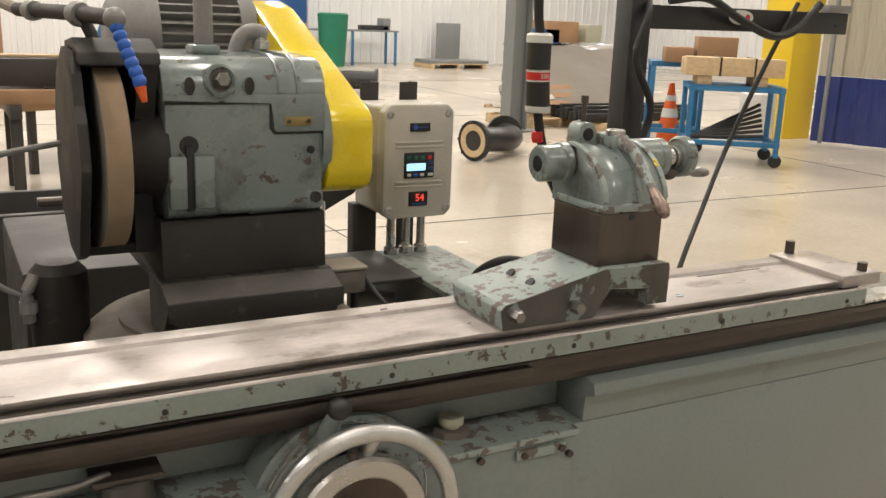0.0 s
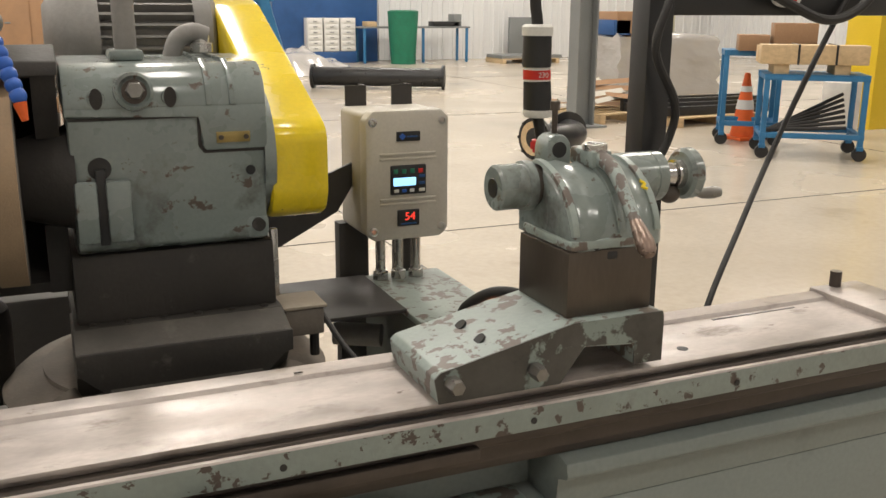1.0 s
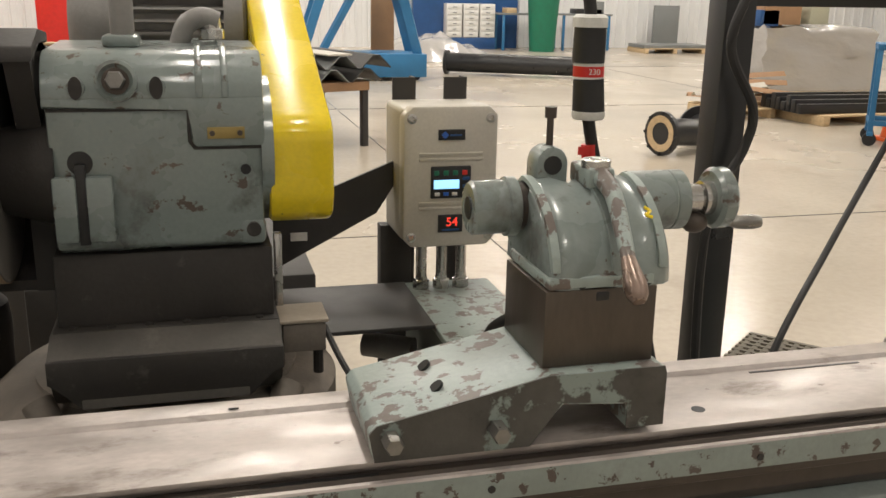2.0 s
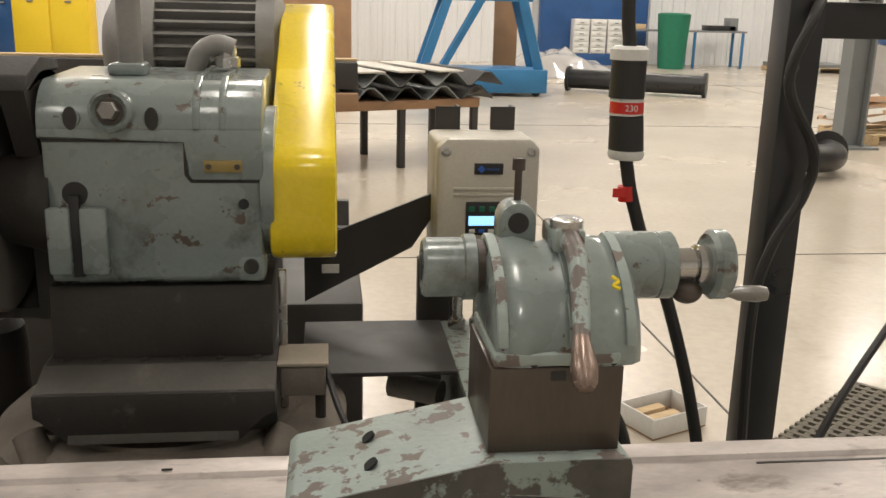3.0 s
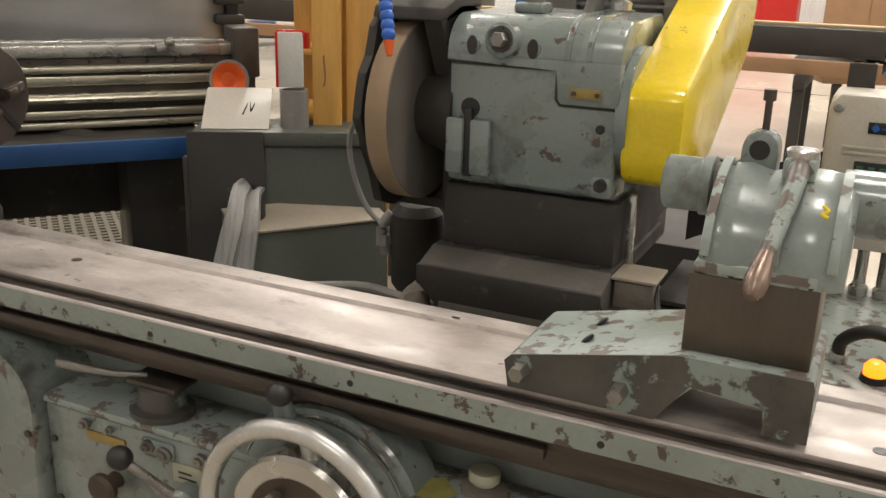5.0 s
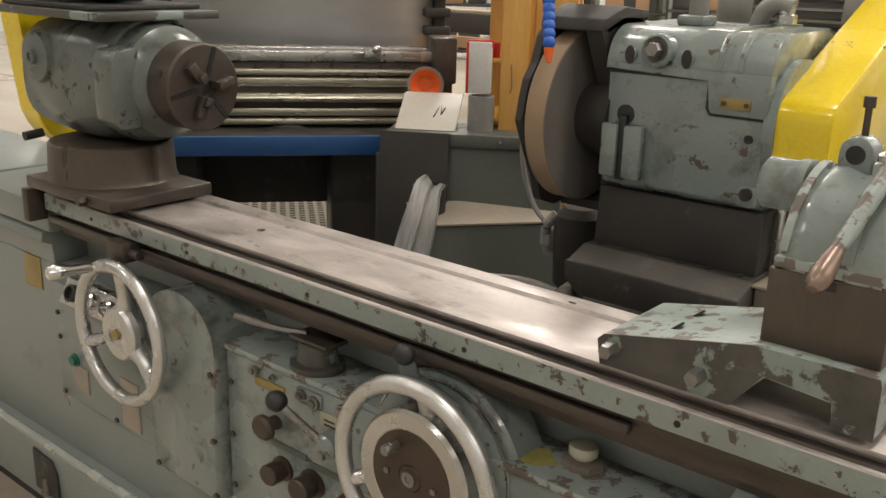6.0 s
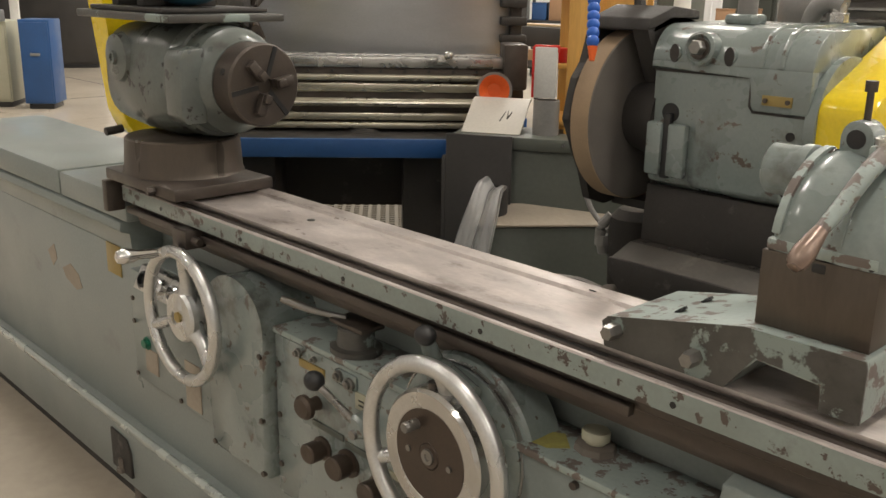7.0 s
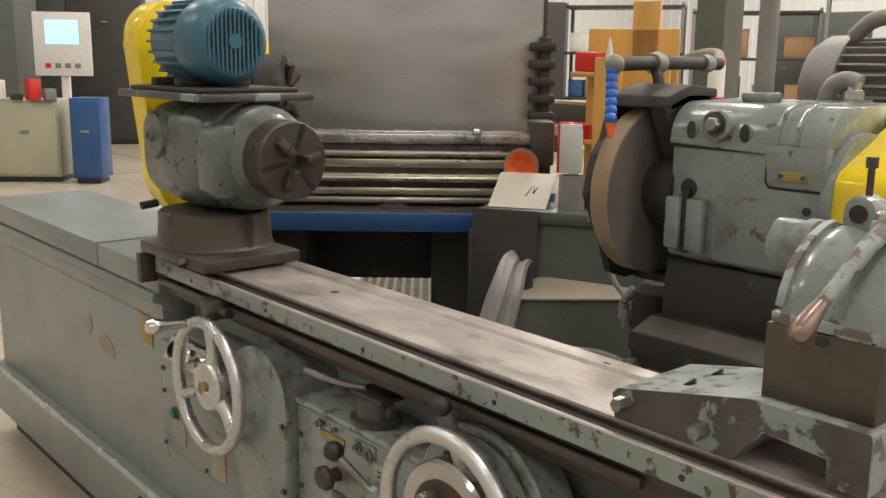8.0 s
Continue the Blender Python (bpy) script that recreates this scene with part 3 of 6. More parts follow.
# ---- table ----
tab = thing("grinding_table", (1.2, 1.85, 0.897), "long worn steel table with a chipped green front strip", "machine table")
TX0, TX1 = 0.11, 2.335
part("tabletop", prism(B(), [(1.757, 0.9385), (1.757, 0.945), (1.897, 0.945), (1.901, 0.951), (1.930, 0.953), (1.937, 0.949), (1.937, 0.8975), (1.765, 0.8975), (1.765, 0.9385)], "x", TX0 + 0.04, TX1 - 0.055, 0.0008), M_STEEL, tab, "scuffed bare steel top")
part("front_ledge", prism(B(), [(1.7395, 0.8975), (1.7395, 0.927), (1.7470, 0.927), (1.7490, 0.924), (1.7520, 0.931), (1.7645, 0.931), (1.7645, 0.8975)], "x", TX0, TX1, 0.0006), M_DARKST, tab, "oily steel front ledge")
part("front_strip", prism(B(), [(1.7315, 0.8975), (1.7315, 0.930), (1.7330, 0.932), (1.7385, 0.932), (1.7390, 0.8975)], "x", TX0, TX1, 0.0006), M_STRIP, tab, "chipped green front strip")
part("strip_edge", prism(B(), [(1.7308, 0.9305), (1.7325, 0.9330), (1.7388, 0.9330), (1.7388, 0.9322), (1.7328, 0.9322)], "x", TX0, TX1), M_STEEL, tab, "bare worn edge")
for hx, hy in ((1.904, 1.80), (0.70, 1.85)):
    part("bolt_hole", cyl(B(), (hx, hy, 0.9447), (hx, hy, 0.9456), 0.0085, seg=24), M_BLACK, tab)
part("slot", box(B(), 1.375, 1.50, 1.7525, 1.7585, 0.9305, 0.9318), M_BLACK, tab)
part("slot", box(B(), 2.03, 2.20, 1.886, 1.890, 0.9447, 0.9456), M_BLACK, tab)
for k in range(7):
    hx = 0.3 + 0.33 * k
    part("strip_hole", cyl(B(), (hx, 1.7305, 0.911), (hx, 1.7325, 0.911), 0.0045, seg=12), M_BLACK, tab)
part("scale_mark", box(B(), 1.35, 1.362, 1.905, 1.908, 0.9527, 0.9537), M_BLACK, tab)
for ex, s in ((TX0, -1), (TX1, 1)):
    eb = part("end_bracket", prism(B(), [(ex - 0.055, 1.745), (ex + 0.055, 1.745), (ex + 0.055, 1.94), (ex - 0.055, 1.94), (ex - 0.055 * s, 1.90), (ex - 0.03 * s, 1.80)][:4], "z", 0.932, 0.958, 0.004), M_STEEL, tab, "worn table end bracket")
    part("stud", cyl(B(), (ex - 0.01, 1.925, 0.958), (ex - 0.01, 1.925, 0.985), 0.010, seg=16), M_DARKST, eb)
    part("stud", cyl(B(), (ex + 0.02, 1.765, 0.958), (ex + 0.02, 1.765, 0.975), 0.010, seg=16), M_DARKST, eb)
part("end_stop", box(B(), TX0 - 0.04, TX0 - 0.015, 1.70, 1.745, 0.87, 0.945, 0.004), M_DARKST, tab)
part("chrome_disc", lathe(B(), (0.02, 1.77, 0.898), (0, 0, 1), [(0, 0), (0, 0.03), (0.006, 0.028), (0.006, 0)], 24), M_CHROME, tab)


# ---- tailstock on its riser ----
place(0.835, 0.82, 0.835, 0.617, 0.546, 0.1185)
tail = thing("tailstock", (1.36, 1.6, 1.0), "grey-green tailstock on a brown steel riser and chipped base plate", "tailstock")
YF, YB = 1.488, 1.672
base_out = [(1.052, 0.990), (1.045, 1.030), (1.055, 1.040), (1.285, 1.088), (1.452, 1.088), (1.455, 1.078), (1.455, 1.002), (1.40, 1.002), (1.40, 1.040), (1.305, 1.048), (1.262, 0.990)]
part("base_plate", prism(B(), base_out, "y", YF - 0.012, YB, 0.003), M_CHIP, tail, "chipped green base plate with a sloping top")
part("greasy_front", prism(B(), base_out, "y", YF - 0.0145, YF - 0.0115), M_GREASE, tail, "dark greasy front face with patches of green paint")
for hy in (1.534, 1.608):
    part("bolt_hole", cyl(B(), (1.148, hy, 1.0595), (1.1455, hy, 1.0625), 0.011, seg=20), M_BLACK, tail)
for bx_ in (1.073, 1.214):
    part("hex_bolt", hexbolt(B(), (bx_, YF - 0.010, 1.022), (0, -1, 0), 0.013, 0.032), M_BOLT, tail)
slab("riser_block", 1.284, 1.444, 1.500, 1.665, 1.088, 1.195, M_BLOCK, tail, "brown ground steel riser block", 0.002)
part("block_slot", box(B(), 1.355, 1.375, 1.4985, 1.503, 1.178, 1.192, 0.003), M_BLACK, tail)
AX, AY, AZ = 1.36, 1.635, 1.281
# casting: a saddle that narrows from the riser to the barrel, built of rounded cross-sections along x
bm = B()
secs = []
for x, hw, zt, yc in ((1.292, 0.050, 1.305, 0), (1.302, 0.062, 1.318, 0), (1.33, 0.066, 1.322, 0), (1.36, 0.064, 1.320, 0), (1.39, 0.066, 1.321, 0), (1.425, 0.066, 1.322, 0), (1.455, 0.060, 1.318, 0), (1.468, 0.045, 1.306, 0)):
    ring = []
    for k in range(25):
        a = math.pi * k / 24
        c, s = math.cos(a), math.sin(a)
        groove = 0.007 * math.exp(-((x - 1.362) / 0.014) ** 2)
        wide = (0.134 if c < 0 else 0.055) * (hw / 0.066) ** 0.3
        yy = AY + (wide - groove) * math.copysign(abs(c) ** 1.2, c)
        zz = 1.196 + (zt - 1.196 - groove) * (s ** 0.92)
        ring.append((x, yy, zz))
    ring = [(x, ring[0][1], 1.195)] + ring + [(x, ring[-1][1], 1.195)]
    secs.append([bm.verts.new(p) for p in ring])
for a, c in zip(secs, secs[1:]):
    for k in range(len(a)):
        j = (k + 1) % len(a)
        bm.faces.new((a[k], a[j], c[j], c[k]))
bm.faces.new(secs[0][::-1])
bm.faces.new(secs[-1])
part("casting", bm, M_PAINT, tail, "glossy grey-green casting with chipped edges", 0.9)
for rx, rm in ((1.299, M_CHIP), (1.384, M_PAINT), (1.452, M_CHIP)):
    arc = [(AY + 0.136 * math.copysign(abs(math.cos(a)) ** 1.2, math.cos(a)) * (1 if math.cos(a) < 0 else 0.42), 1.196 + 0.129 * math.sin(a) ** 0.92) for a in (math.pi * k / 20 for k in range(1, 20))]
    inn = [(AY + (y - AY) * 0.93, 1.196 + (z - 1.196) * 0.95) for y, z in arc]
    part("rib", prism(B(), arc + inn[::-1], "x", rx - 0.006, rx + 0.006, 0.0015), rm, tail)
part("chalk_mark", tube(B(), [(1.43, 1.53, 1.297), (1.437, 1.525, 1.292), (1.43, 1.522, 1.288), (1.438, 1.518, 1.285)], 0.0025, 6, 4), M_YELLOW, tail, "yellow chalk scribble")
part("foot_flange", box(B(), 1.288, 1.44, 1.501, 1.665, 1.1955, 1.212, 0.004), M_CHIP, tail)
part("barrel", lathe(B(), (1.455, AY, AZ), (1, 0, 0), [(0, 0), (0, 0.044), (0.060, 0.044), (0.062, 0.0425), (0.064, 0.044), (0.082, 0.044), (0.086, 0.038), (0.088, 0)], 32), M_PAINT, tail)
part("quill_nose", lathe(B(), (1.215, AY, AZ), (1, 0, 0), [(0.004, 0), (0.0, 0.016), (0, 0.034), (0.004, 0.038), (0.05, 0.038), (0.052, 0.042), (0.066, 0.042), (0.068, 0.038), (0.07, 0)], 36), M_PAINT, tail, "painted quill nose cap")
part("quill_bore", lathe(B(), (1.2135, AY, AZ), (1, 0, 0), [(0, 0), (0, 0.016), (0.003, 0.017)], 20), M_BLACK, tail)
part("quill", lathe(B(), (1.28, AY, AZ), (1, 0, 0), [(0, 0), (0, 0.034), (0.02, 0.034), (0.022, 0.04), (0.03, 0.04), (0.03, 0)], 32), M_DARKST, tail, "dark steel quill")
part("screw_collar", lathe(B(), (1.540, AY, AZ), (1, 0, 0), [(0, 0), (0, 0.022), (0.028, 0.022), (0.029, 0.019), (0.032, 0.019), (0.033, 0.026), (0.05, 0.026), (0.05, 0)], 28), M_BRIGHT, tail)
hw3 = part("small_handwheel", lathe(B(), (1.588, AY, AZ), (1, 0, 0), [(0, 0), (0, 0.04), (0.006, 0.046), (0.022, 0.046), (0.026, 0.043), (0.02, 0.03), (0.018, 0)], 40), M_PAINT, tail, "small round tailstock handwheel")
part("handle", lathe(B(), (1.610, AY - 0.012, AZ - 0.036), (1, -0.1, 0), [(0, 0), (0, 0.006), (0.01, 0.006), (0.02, 0.010), (0.045, 0.0115), (0.058, 0.009), (0.062, 0)], 18), M_BOLT, hw3, "worn bare steel handle")
part("knuckle", ball(B(), (1.562, AY - 0.01, AZ - 0.034), 0.016, 1.3, 1, 1), M_DARKST, tail)
# rear lug with hole, clamp and lever
part("lug", prism(B(), [(1.312, 1.295), (1.360, 1.295), (1.360, 1.340)] + [(1.336 + 0.024 * math.cos(a), 1.340 + 0.024 * math.sin(a)) for a in (0.4 + 0.33 * k for k in range(8))] + [(1.312, 1.340)], "y", 1.632, 1.677, 0.005), M_PAINT, tail)
part("lug_hole", cyl(B(), (1.336, 1.6305, 1.338), (1.336, 1.6785, 1.338), 0.0135, seg=20), M_BLACK, tail)
part("lug_bolt", lathe(B(), (1.338, 1.654, 1.362), (0, 0, 1), [(0, 0), (0, 0.005), (0.04, 0.005), (0.04, 0.0085), (0.055, 0.0085), (0.055, 0)], 12), M_DARKST, tail)
part("lug_arm", box(B(), 1.31, 1.36, 1.625, 1.68, 1.255, 1.305, 0.008), M_PAINT, tail)
part("clamp_block", box(B(), 1.372, 1.412, 1.585, 1.66, 1.310, 1.340, 0.006), M_CHIP, tail)
part("clamp_cap", lathe(B(), (1.392, 1.61, 1.338), (0, 0, 1), [(0, 0), (0, 0.021), (0.010, 0.021), (0.012, 0.018), (0.012, 0)], 20), M_BRIGHT, tail)
lever = part("clamp_lever", tube(B(), [(1.392, 1.600, 1.330), (1.392, 1.548, 1.312), (1.385, 1.495, 1.272), (1.378, 1.455, 1.242)], 0.012, 14, 6, [0.014, 0.0125, 0.011, 0.0095]), M_CHIP, tail, "chipped clamp lever")
part("grip", lathe(B(), (1.379, 1.462, 1.247), (-0.10, -0.80, -0.62), [(0, 0), (0, 0.0095), (0.02, 0.0125), (0.042, 0.0155), (0.058, 0.014), (0.068, 0.008), (0.07, 0)], 20), M_COPPER, lever, "worn bare metal grip")
for gx in (1.335, 1.43):
    part("screw_hole", cyl(B(), (gx, 1.5015, 1.202), (gx, 1.5045, 1.202), 0.007, seg=12), M_BLACK, tail)

# ---- wheelhead ----
place(0.91, 0.91, 0.91, 0.554, 0.391, 0.049)
head = thing("wheelhead", (0.79, 2.4, 0.75), "grey-green grinding wheelhead on a grimy swivel base", "wheelhead")
HX0, HX1, HY0, HY1 = 0.612, 0.965, 2.19, 2.56
prof = [(HY0, 1.075), (HY0, 1.315), (HY0 + 0.006, 1.335)] + [(HY0 + 0.075 - 0.07 * math.cos(a), 1.335 + 0.068 * math.sin(a)) for a in (0.2 + 0.2 * k for k in range(7))] + [(HY1 - 0.05, 1.405), (HY1, 1.36), (HY1, 1.075), (2.40, 1.055), (2.24, 1.055)]
part("casting", prism(B(), prof, "x", HX0, HX1, 0.008), M_PAINT, head)
# raised cap with its stepped lower edge
cap = [(HX0 - 0.004, 1.318), (0.845, 1.318), (0.845, 1.262), (0.852, 1.25), (HX1 + 0.004, 1.25), (HX1 + 0.004, 1.335), (HX0 - 0.004, 1.335)]
# thin dark strip below the cap edge paints the deep joint's shade
part("cap_joint", prism(B(), [(HX0 + 0.002, 1.312), (0.839, 1.312), (0.839, 1.258), (0.849, 1.2445), (HX1 - 0.002, 1.2445), (HX1 - 0.002, 1.33), (HX0 + 0.002, 1.33)], "y", HY0 - 0.0012, HY0 + 0.02), M_GRIME, head, "dark joint line with the recess shade in its colour")
part("cap_front", prism(B(), cap, "y", HY0 - 0.007, HY0 + 0.02, 0.004), M_PAINT, head)
capt = [(HY0 - 0.0065, 1.33)] + [(HY0 + 0.075 - 0.0815 * math.cos(a), 1.332 + 0.080 * math.sin(a)) for a in (0.12 + 0.205 * k for k in range(7))] + [(HY1 - 0.08, 1.414), (HY1 - 0.08, 1.33)]
part("cap", prism(B(), capt, "x", HX0 - 0.004, HX1 + 0.004, 0.005), M_PAINT, head, "glossy bearing cap")
for rx in (0.862, 0.905):
    part("cap_rib", prism(B(), [(a * 1.0, b_) for a, b_ in ((HY0 - 0.010, 1.335), (HY0 - 0.002, 1.372), (HY0 + 0.025, 1.402), (HY0 + 0.07, 1.417), (HY1 - 0.085, 1.419), (HY1 - 0.085, 1.40), (HY0 + 0.07, 1.39), (HY0 + 0.01, 1.335))], "x", rx - 0.006, rx + 0.006, 0.002), M_PAINT, head)
for ox in (0.664, 0.792):
    part("oval_recess", lathe(B(), (ox, HY0 - 0.0035, 1.352), (0, -1, 0), [(0, 0), (0, 0.0155), (0.0055, 0.0145), (0.0058, 0.0115), (0.004, 0.010), (0.004, 0)], 20), M_PAINT, head)
    part("oval_face", prism(B(), [(ox + 0.011 * math.cos(2 * math.pi * k / 20), 1.352 + 0.019 * math.sin(2 * math.pi * k / 20)) for k in range(20)], "y", HY0 - 0.0098, HY0 - 0.004), M_GRIME, head)
part("clamp_boss", lathe(B(), (0.729, HY0 + 0.008, 1.362), (0, -1, 0.12), [(0, 0), (0, 0.036), (0.028, 0.034), (0.032, 0.028), (0.026, 0.022), (0.026, 0)], 28), M_PAINT, head)
part("clamp_bolt", hexbolt(B(), (0.729, HY0 - 0.014, 1.365), (0, -1, 0.12), 0.0165, 0.026), M_BOLT, head)
part("bolt_washer", cyl(B(), (0.729, HY0 - 0.0165, 1.364), (0.729, HY0 - 0.02, 1.3645), 0.022, seg=20), M_DARKST, head)
slab("name_plate", 0.872, 0.935, HY0 - 0.0105, HY0 - 0.0065, 1.264, 1.284, M_BRASS, head, "small brass plate", 0.001)
for nx in (0.88, 0.927):
    part("plate_screw", cyl(B(), (nx, HY0 - 0.014, 1.274), (nx, HY0 - 0.010, 1.274), 0.005, seg=8), M_DARKST, head)
part("sight_hole", cyl(B(), (0.661, HY0 - 0.002, 1.226), (0.661, HY0 + 0.004, 1.226), 0.0205, seg=24), M_BLACK, head)
slab("slot", 0.652, 0.669, HY0 - 0.012, HY0 + 0.002, 1.085, 1.225, M_BLACK, head, "", 0.001)
slab("pad", 0.614, 0.653, HY0 - 0.020, HY0, 1.09, 1.205, M_PAINT, head, "", 0.006)
slab("pad", 0.668, 0.712, HY0 - 0.020, HY0, 1.09, 1.205, M_PAINT, head, "", 0.006)
part("drain_boss", box(B(), 0.92, 0.968, HY0 - 0.004, HY0 + 0.04, 1.07, 1.118, 0.012), M_PAINT, head)
part("drain_plug", cyl(B(), (0.945, HY0 - 0.012, 1.10), (0.945, HY0, 1.10), 0.013, seg=16), M_GRIME, head)
part("plug", cyl(B(), (0.935, HY0 - 0.003, 1.208), (0.935, HY0 + 0.003, 1.208), 0.009, seg=16), M_BLACK, head)
part("end_ring", lathe(B(), (HX1 - 0.002, 2.315, 1.225), (1, 0, 0), [(0, 0), (0, 0.135), (0.022, 0.135), (0.024, 0.12), (0.024, 0)], 40), M_PAINT, head)
part("top_boss", box(B(), 0.70, 0.765, 2.30, 2.37, 1.41, 1.432, 0.008), M_PAINT, head)
part("pipe", cyl(B(), (0.735, 2.335, 1.43), (0.735, 2.335, 1.75), 0.021, seg=20), M_GREYM, head, "grey upright pipe")
part("conduit_elbow", tube(B(), [(0.83, 2.42, 1.405), (0.845, 2.42, 1.445), (0.875, 2.42, 1.46), (0.905, 2.42, 1.452)], 0.019, 14, 6), M_GREYM, head)
part("conduit_nut", lathe(B(), (0.893, 2.42, 1.42), (0, 0, 1), [(0, 0), (0, 0.023), (0.018, 0.023), (0.02, 0.017), (0.04, 0.016), (0.045, 0)], 10), M_BRIGHT, head)
# column, apron and swivel base
part("column", prism(B(), [(2.20, 0.93), (2.21, 1.06), (2.58, 1.06), (2.58, 0.93)], "x", 0.60, 0.978, 0.004), M_GRIME, head, "grimy black column")
part("joint_flange", box(B(), 0.592, 0.985, 2.178, 2.60, 0.905, 0.93, 0.004), M_GRIME, head)
for k in range(6):
    part("flange_bolt", cyl(B(), (0.625 + 0.065 * k, 2.19, 0.93), (0.625 + 0.065 * k, 2.19, 0.934), 0.008, seg=8), M_GRIME, head)
part("apron", prism(B(), [(0.588, 0.862), (0.600, 0.862), (0.640, 0.815), (0.925, 0.815), (0.965, 0.862), (0.985, 0.862), (0.985, 0.905), (0.588, 0.905)], "y", 2.10, 2.112, 0.003), M_GRIME, head, "dusty black sheet apron")
part("apron_top", prism(B(), [(2.101, 0.900), (2.178, 0.928), (2.30, 0.928), (2.30, 0.80), (2.17, 0.80), (2.115, 0.885)], "x", 0.588, 0.985, 0.004), M_GRIMED, head, "dust-covered sloping apron top")
part("apron_lip", prism(B(), [(2.095, 0.818), (2.108, 0.858), (2.114, 0.856), (2.103, 0.816)], "x", 0.642, 0.923, 0.001), M_GRIMED, head)
part("slide", box(B(), 0.66, 0.92, 2.17, 2.95, 0.80, 0.905, 0.006), M_GRIME, head)
part("swivel_base", lathe(B(), (0.78, 2.36, 0.66), (0, 0, 1), [(0, 0), (0, 0.33), (0.10, 0.33), (0.125, 0.30), (0.13, 0.25), (0.14, 0.25), (0.14, 0)], 56), M_DUST, head, "dust-covered round swivel base")
part("skirt", tube(B(), [(0.56, 2.16, 0.81), (0.60, 2.12, 0.75), (0.68, 2.08, 0.725), (0.78, 2.075, 0.722), (0.88, 2.08, 0.725), (0.96, 2.12, 0.75), (1.0, 2.17, 0.80)], 0.028, 12, 6), M_DUST, head)
# grinding wheel with its guard
gw = part("grinding_wheel", lathe(B(), (0.475, 2.275, 1.20), (1, 0, 0), [(0, 0), (0, 0.075), (0.0, 0.192), (0.003, 0.195), (0.049, 0.195), (0.052, 0.192), (0.052, 0)], 72), M_STONES, head, "tan abrasive grinding wheel")
part("rim", lathe(B(), (0.4765, 2.275, 1.20), (1, 0, 0), [(0, 0.1945), (0.001, 0.1957), (0.048, 0.1957), (0.049, 0.1945)], 72), M_STONE, gw)
part("flange", lathe(B(), (0.462, 2.275, 1.20), (1, 0, 0), [(0, 0), (0, 0.06), (0.006, 0.075), (0.014, 0.078), (0.014, 0)], 40), M_GRIME, gw)
part("spindle", cyl(B(), (0.527, 2.275, 1.20), (0.62, 2.275, 1.20), 0.075, 0.10, 36), M_GRIME, head)
def guard_arc(a0, a1, r0, r1, n=22):
    """A band of the wheel guard between two angles, as an outline in (y, z)."""
    angs = [math.radians(a0 + (a1 - a0) * k / n) for k in range(n + 1)]
    return [(2.275 + r1 * math.cos(a), 1.20 + r1 * math.sin(a)) for a in angs] + [(2.275 + r0 * math.cos(a), 1.20 + r0 * math.sin(a)) for a in angs[::-1]]


part("guard_band", prism(B(), guard_arc(112, -85, 0.206, 0.226), "x", 0.445, 0.60), M_GRIME, head, "grimy cast wheel guard")
part("guard_side", prism(B(), guard_arc(118, -88, 0.09, 0.224), "x", 0.56, 0.60), M_GRIME, head)
part("guard_cover", prism(B(), [(2.275 + r * math.cos(math.radians(a)), 1.20 + r * math.sin(math.radians(a))) for a, r in ((104, 0.226), (80, 0.228), (50, 0.226), (20, 0.226), (-10, 0.226), (-40, 0.226), (-70, 0.226), (-95, 0.222), (-112, 0.215), (-128, 0.165), (-150, 0.155), (-178, 0.172), (165, 0.165), (150, 0.172), (135, 0.165), (120, 0.205))], "x", 0.432, 0.452, 0.003), M_GRIME, head, "grimy side cover of the wheel guard")
part("guard_hood", prism(B(), [(2.165, 1.395), (2.175, 1.42), (2.26, 1.445), (2.36, 1.435), (2.36, 1.415), (2.25, 1.425), (2.185, 1.40)], "x", 0.445, 0.605, 0.004), M_GRIME, head)
# belt guard
def rounded_bar(p, q, rp, rq):
    """An outline in (y, z) round two circles."""
    d = Vector((q[0] - p[0], q[1] - p[1]))
    ang = math.atan2(d.y, d.x)
    out = [(p[0] + rp * math.cos(ang + math.pi / 2 + math.pi * k / 16), p[1] + rp * math.sin(ang + math.pi / 2 + math.pi * k / 16)) for k in range(17)]
    out += [(q[0] + rq * math.cos(ang - math.pi / 2 + math.pi * k / 16), q[1] + rq * math.sin(ang - math.pi / 2 + math.pi * k / 16)) for k in range(17)]
    return out


GUARD = [(2.188, 1.15), (2.188, 1.262), (2.196, 1.282), (2.215, 1.296), (2.74, 1.515), (2.84, 1.535), (2.92, 1.50), (2.95, 1.43), (2.93, 1.35), (2.86, 1.30), (2.50, 1.12), (2.42, 1.098), (2.24, 1.098), (2.205, 1.115)]
guard = part("belt_guard", prism(B(), GUARD, "x", 0.976, 1.092, 0.010), M_YELLOW, head, "yellow sheet-steel belt guard with chipped spots")
# motor
mot = thing("wheelhead_motor", (0.79, 2.76, 1.3), "grey finned electric motor behind the wheelhead", "electric motor")
MC = (2.80, 1.43)
part("body", lathe(B(), (0.70, *MC), (1, 0, 0), [(0, 0), (0, 0.10), (0.23, 0.10), (0.23, 0)], 40), M_GREYM, mot)
for k in range(30):
    a = 2 * math.pi * k / 30
    d = Vector((0, math.cos(a), math.sin(a)))
    bm = box(B(), 0.715, 0.925, -0.003, 0.003, 0.095, 0.128)
    bm.transform(Matrix.Translation((0, *MC)) @ Matrix.Rotation(a, 4, "X"))
    part("fin", bm, M_GREYM, mot)
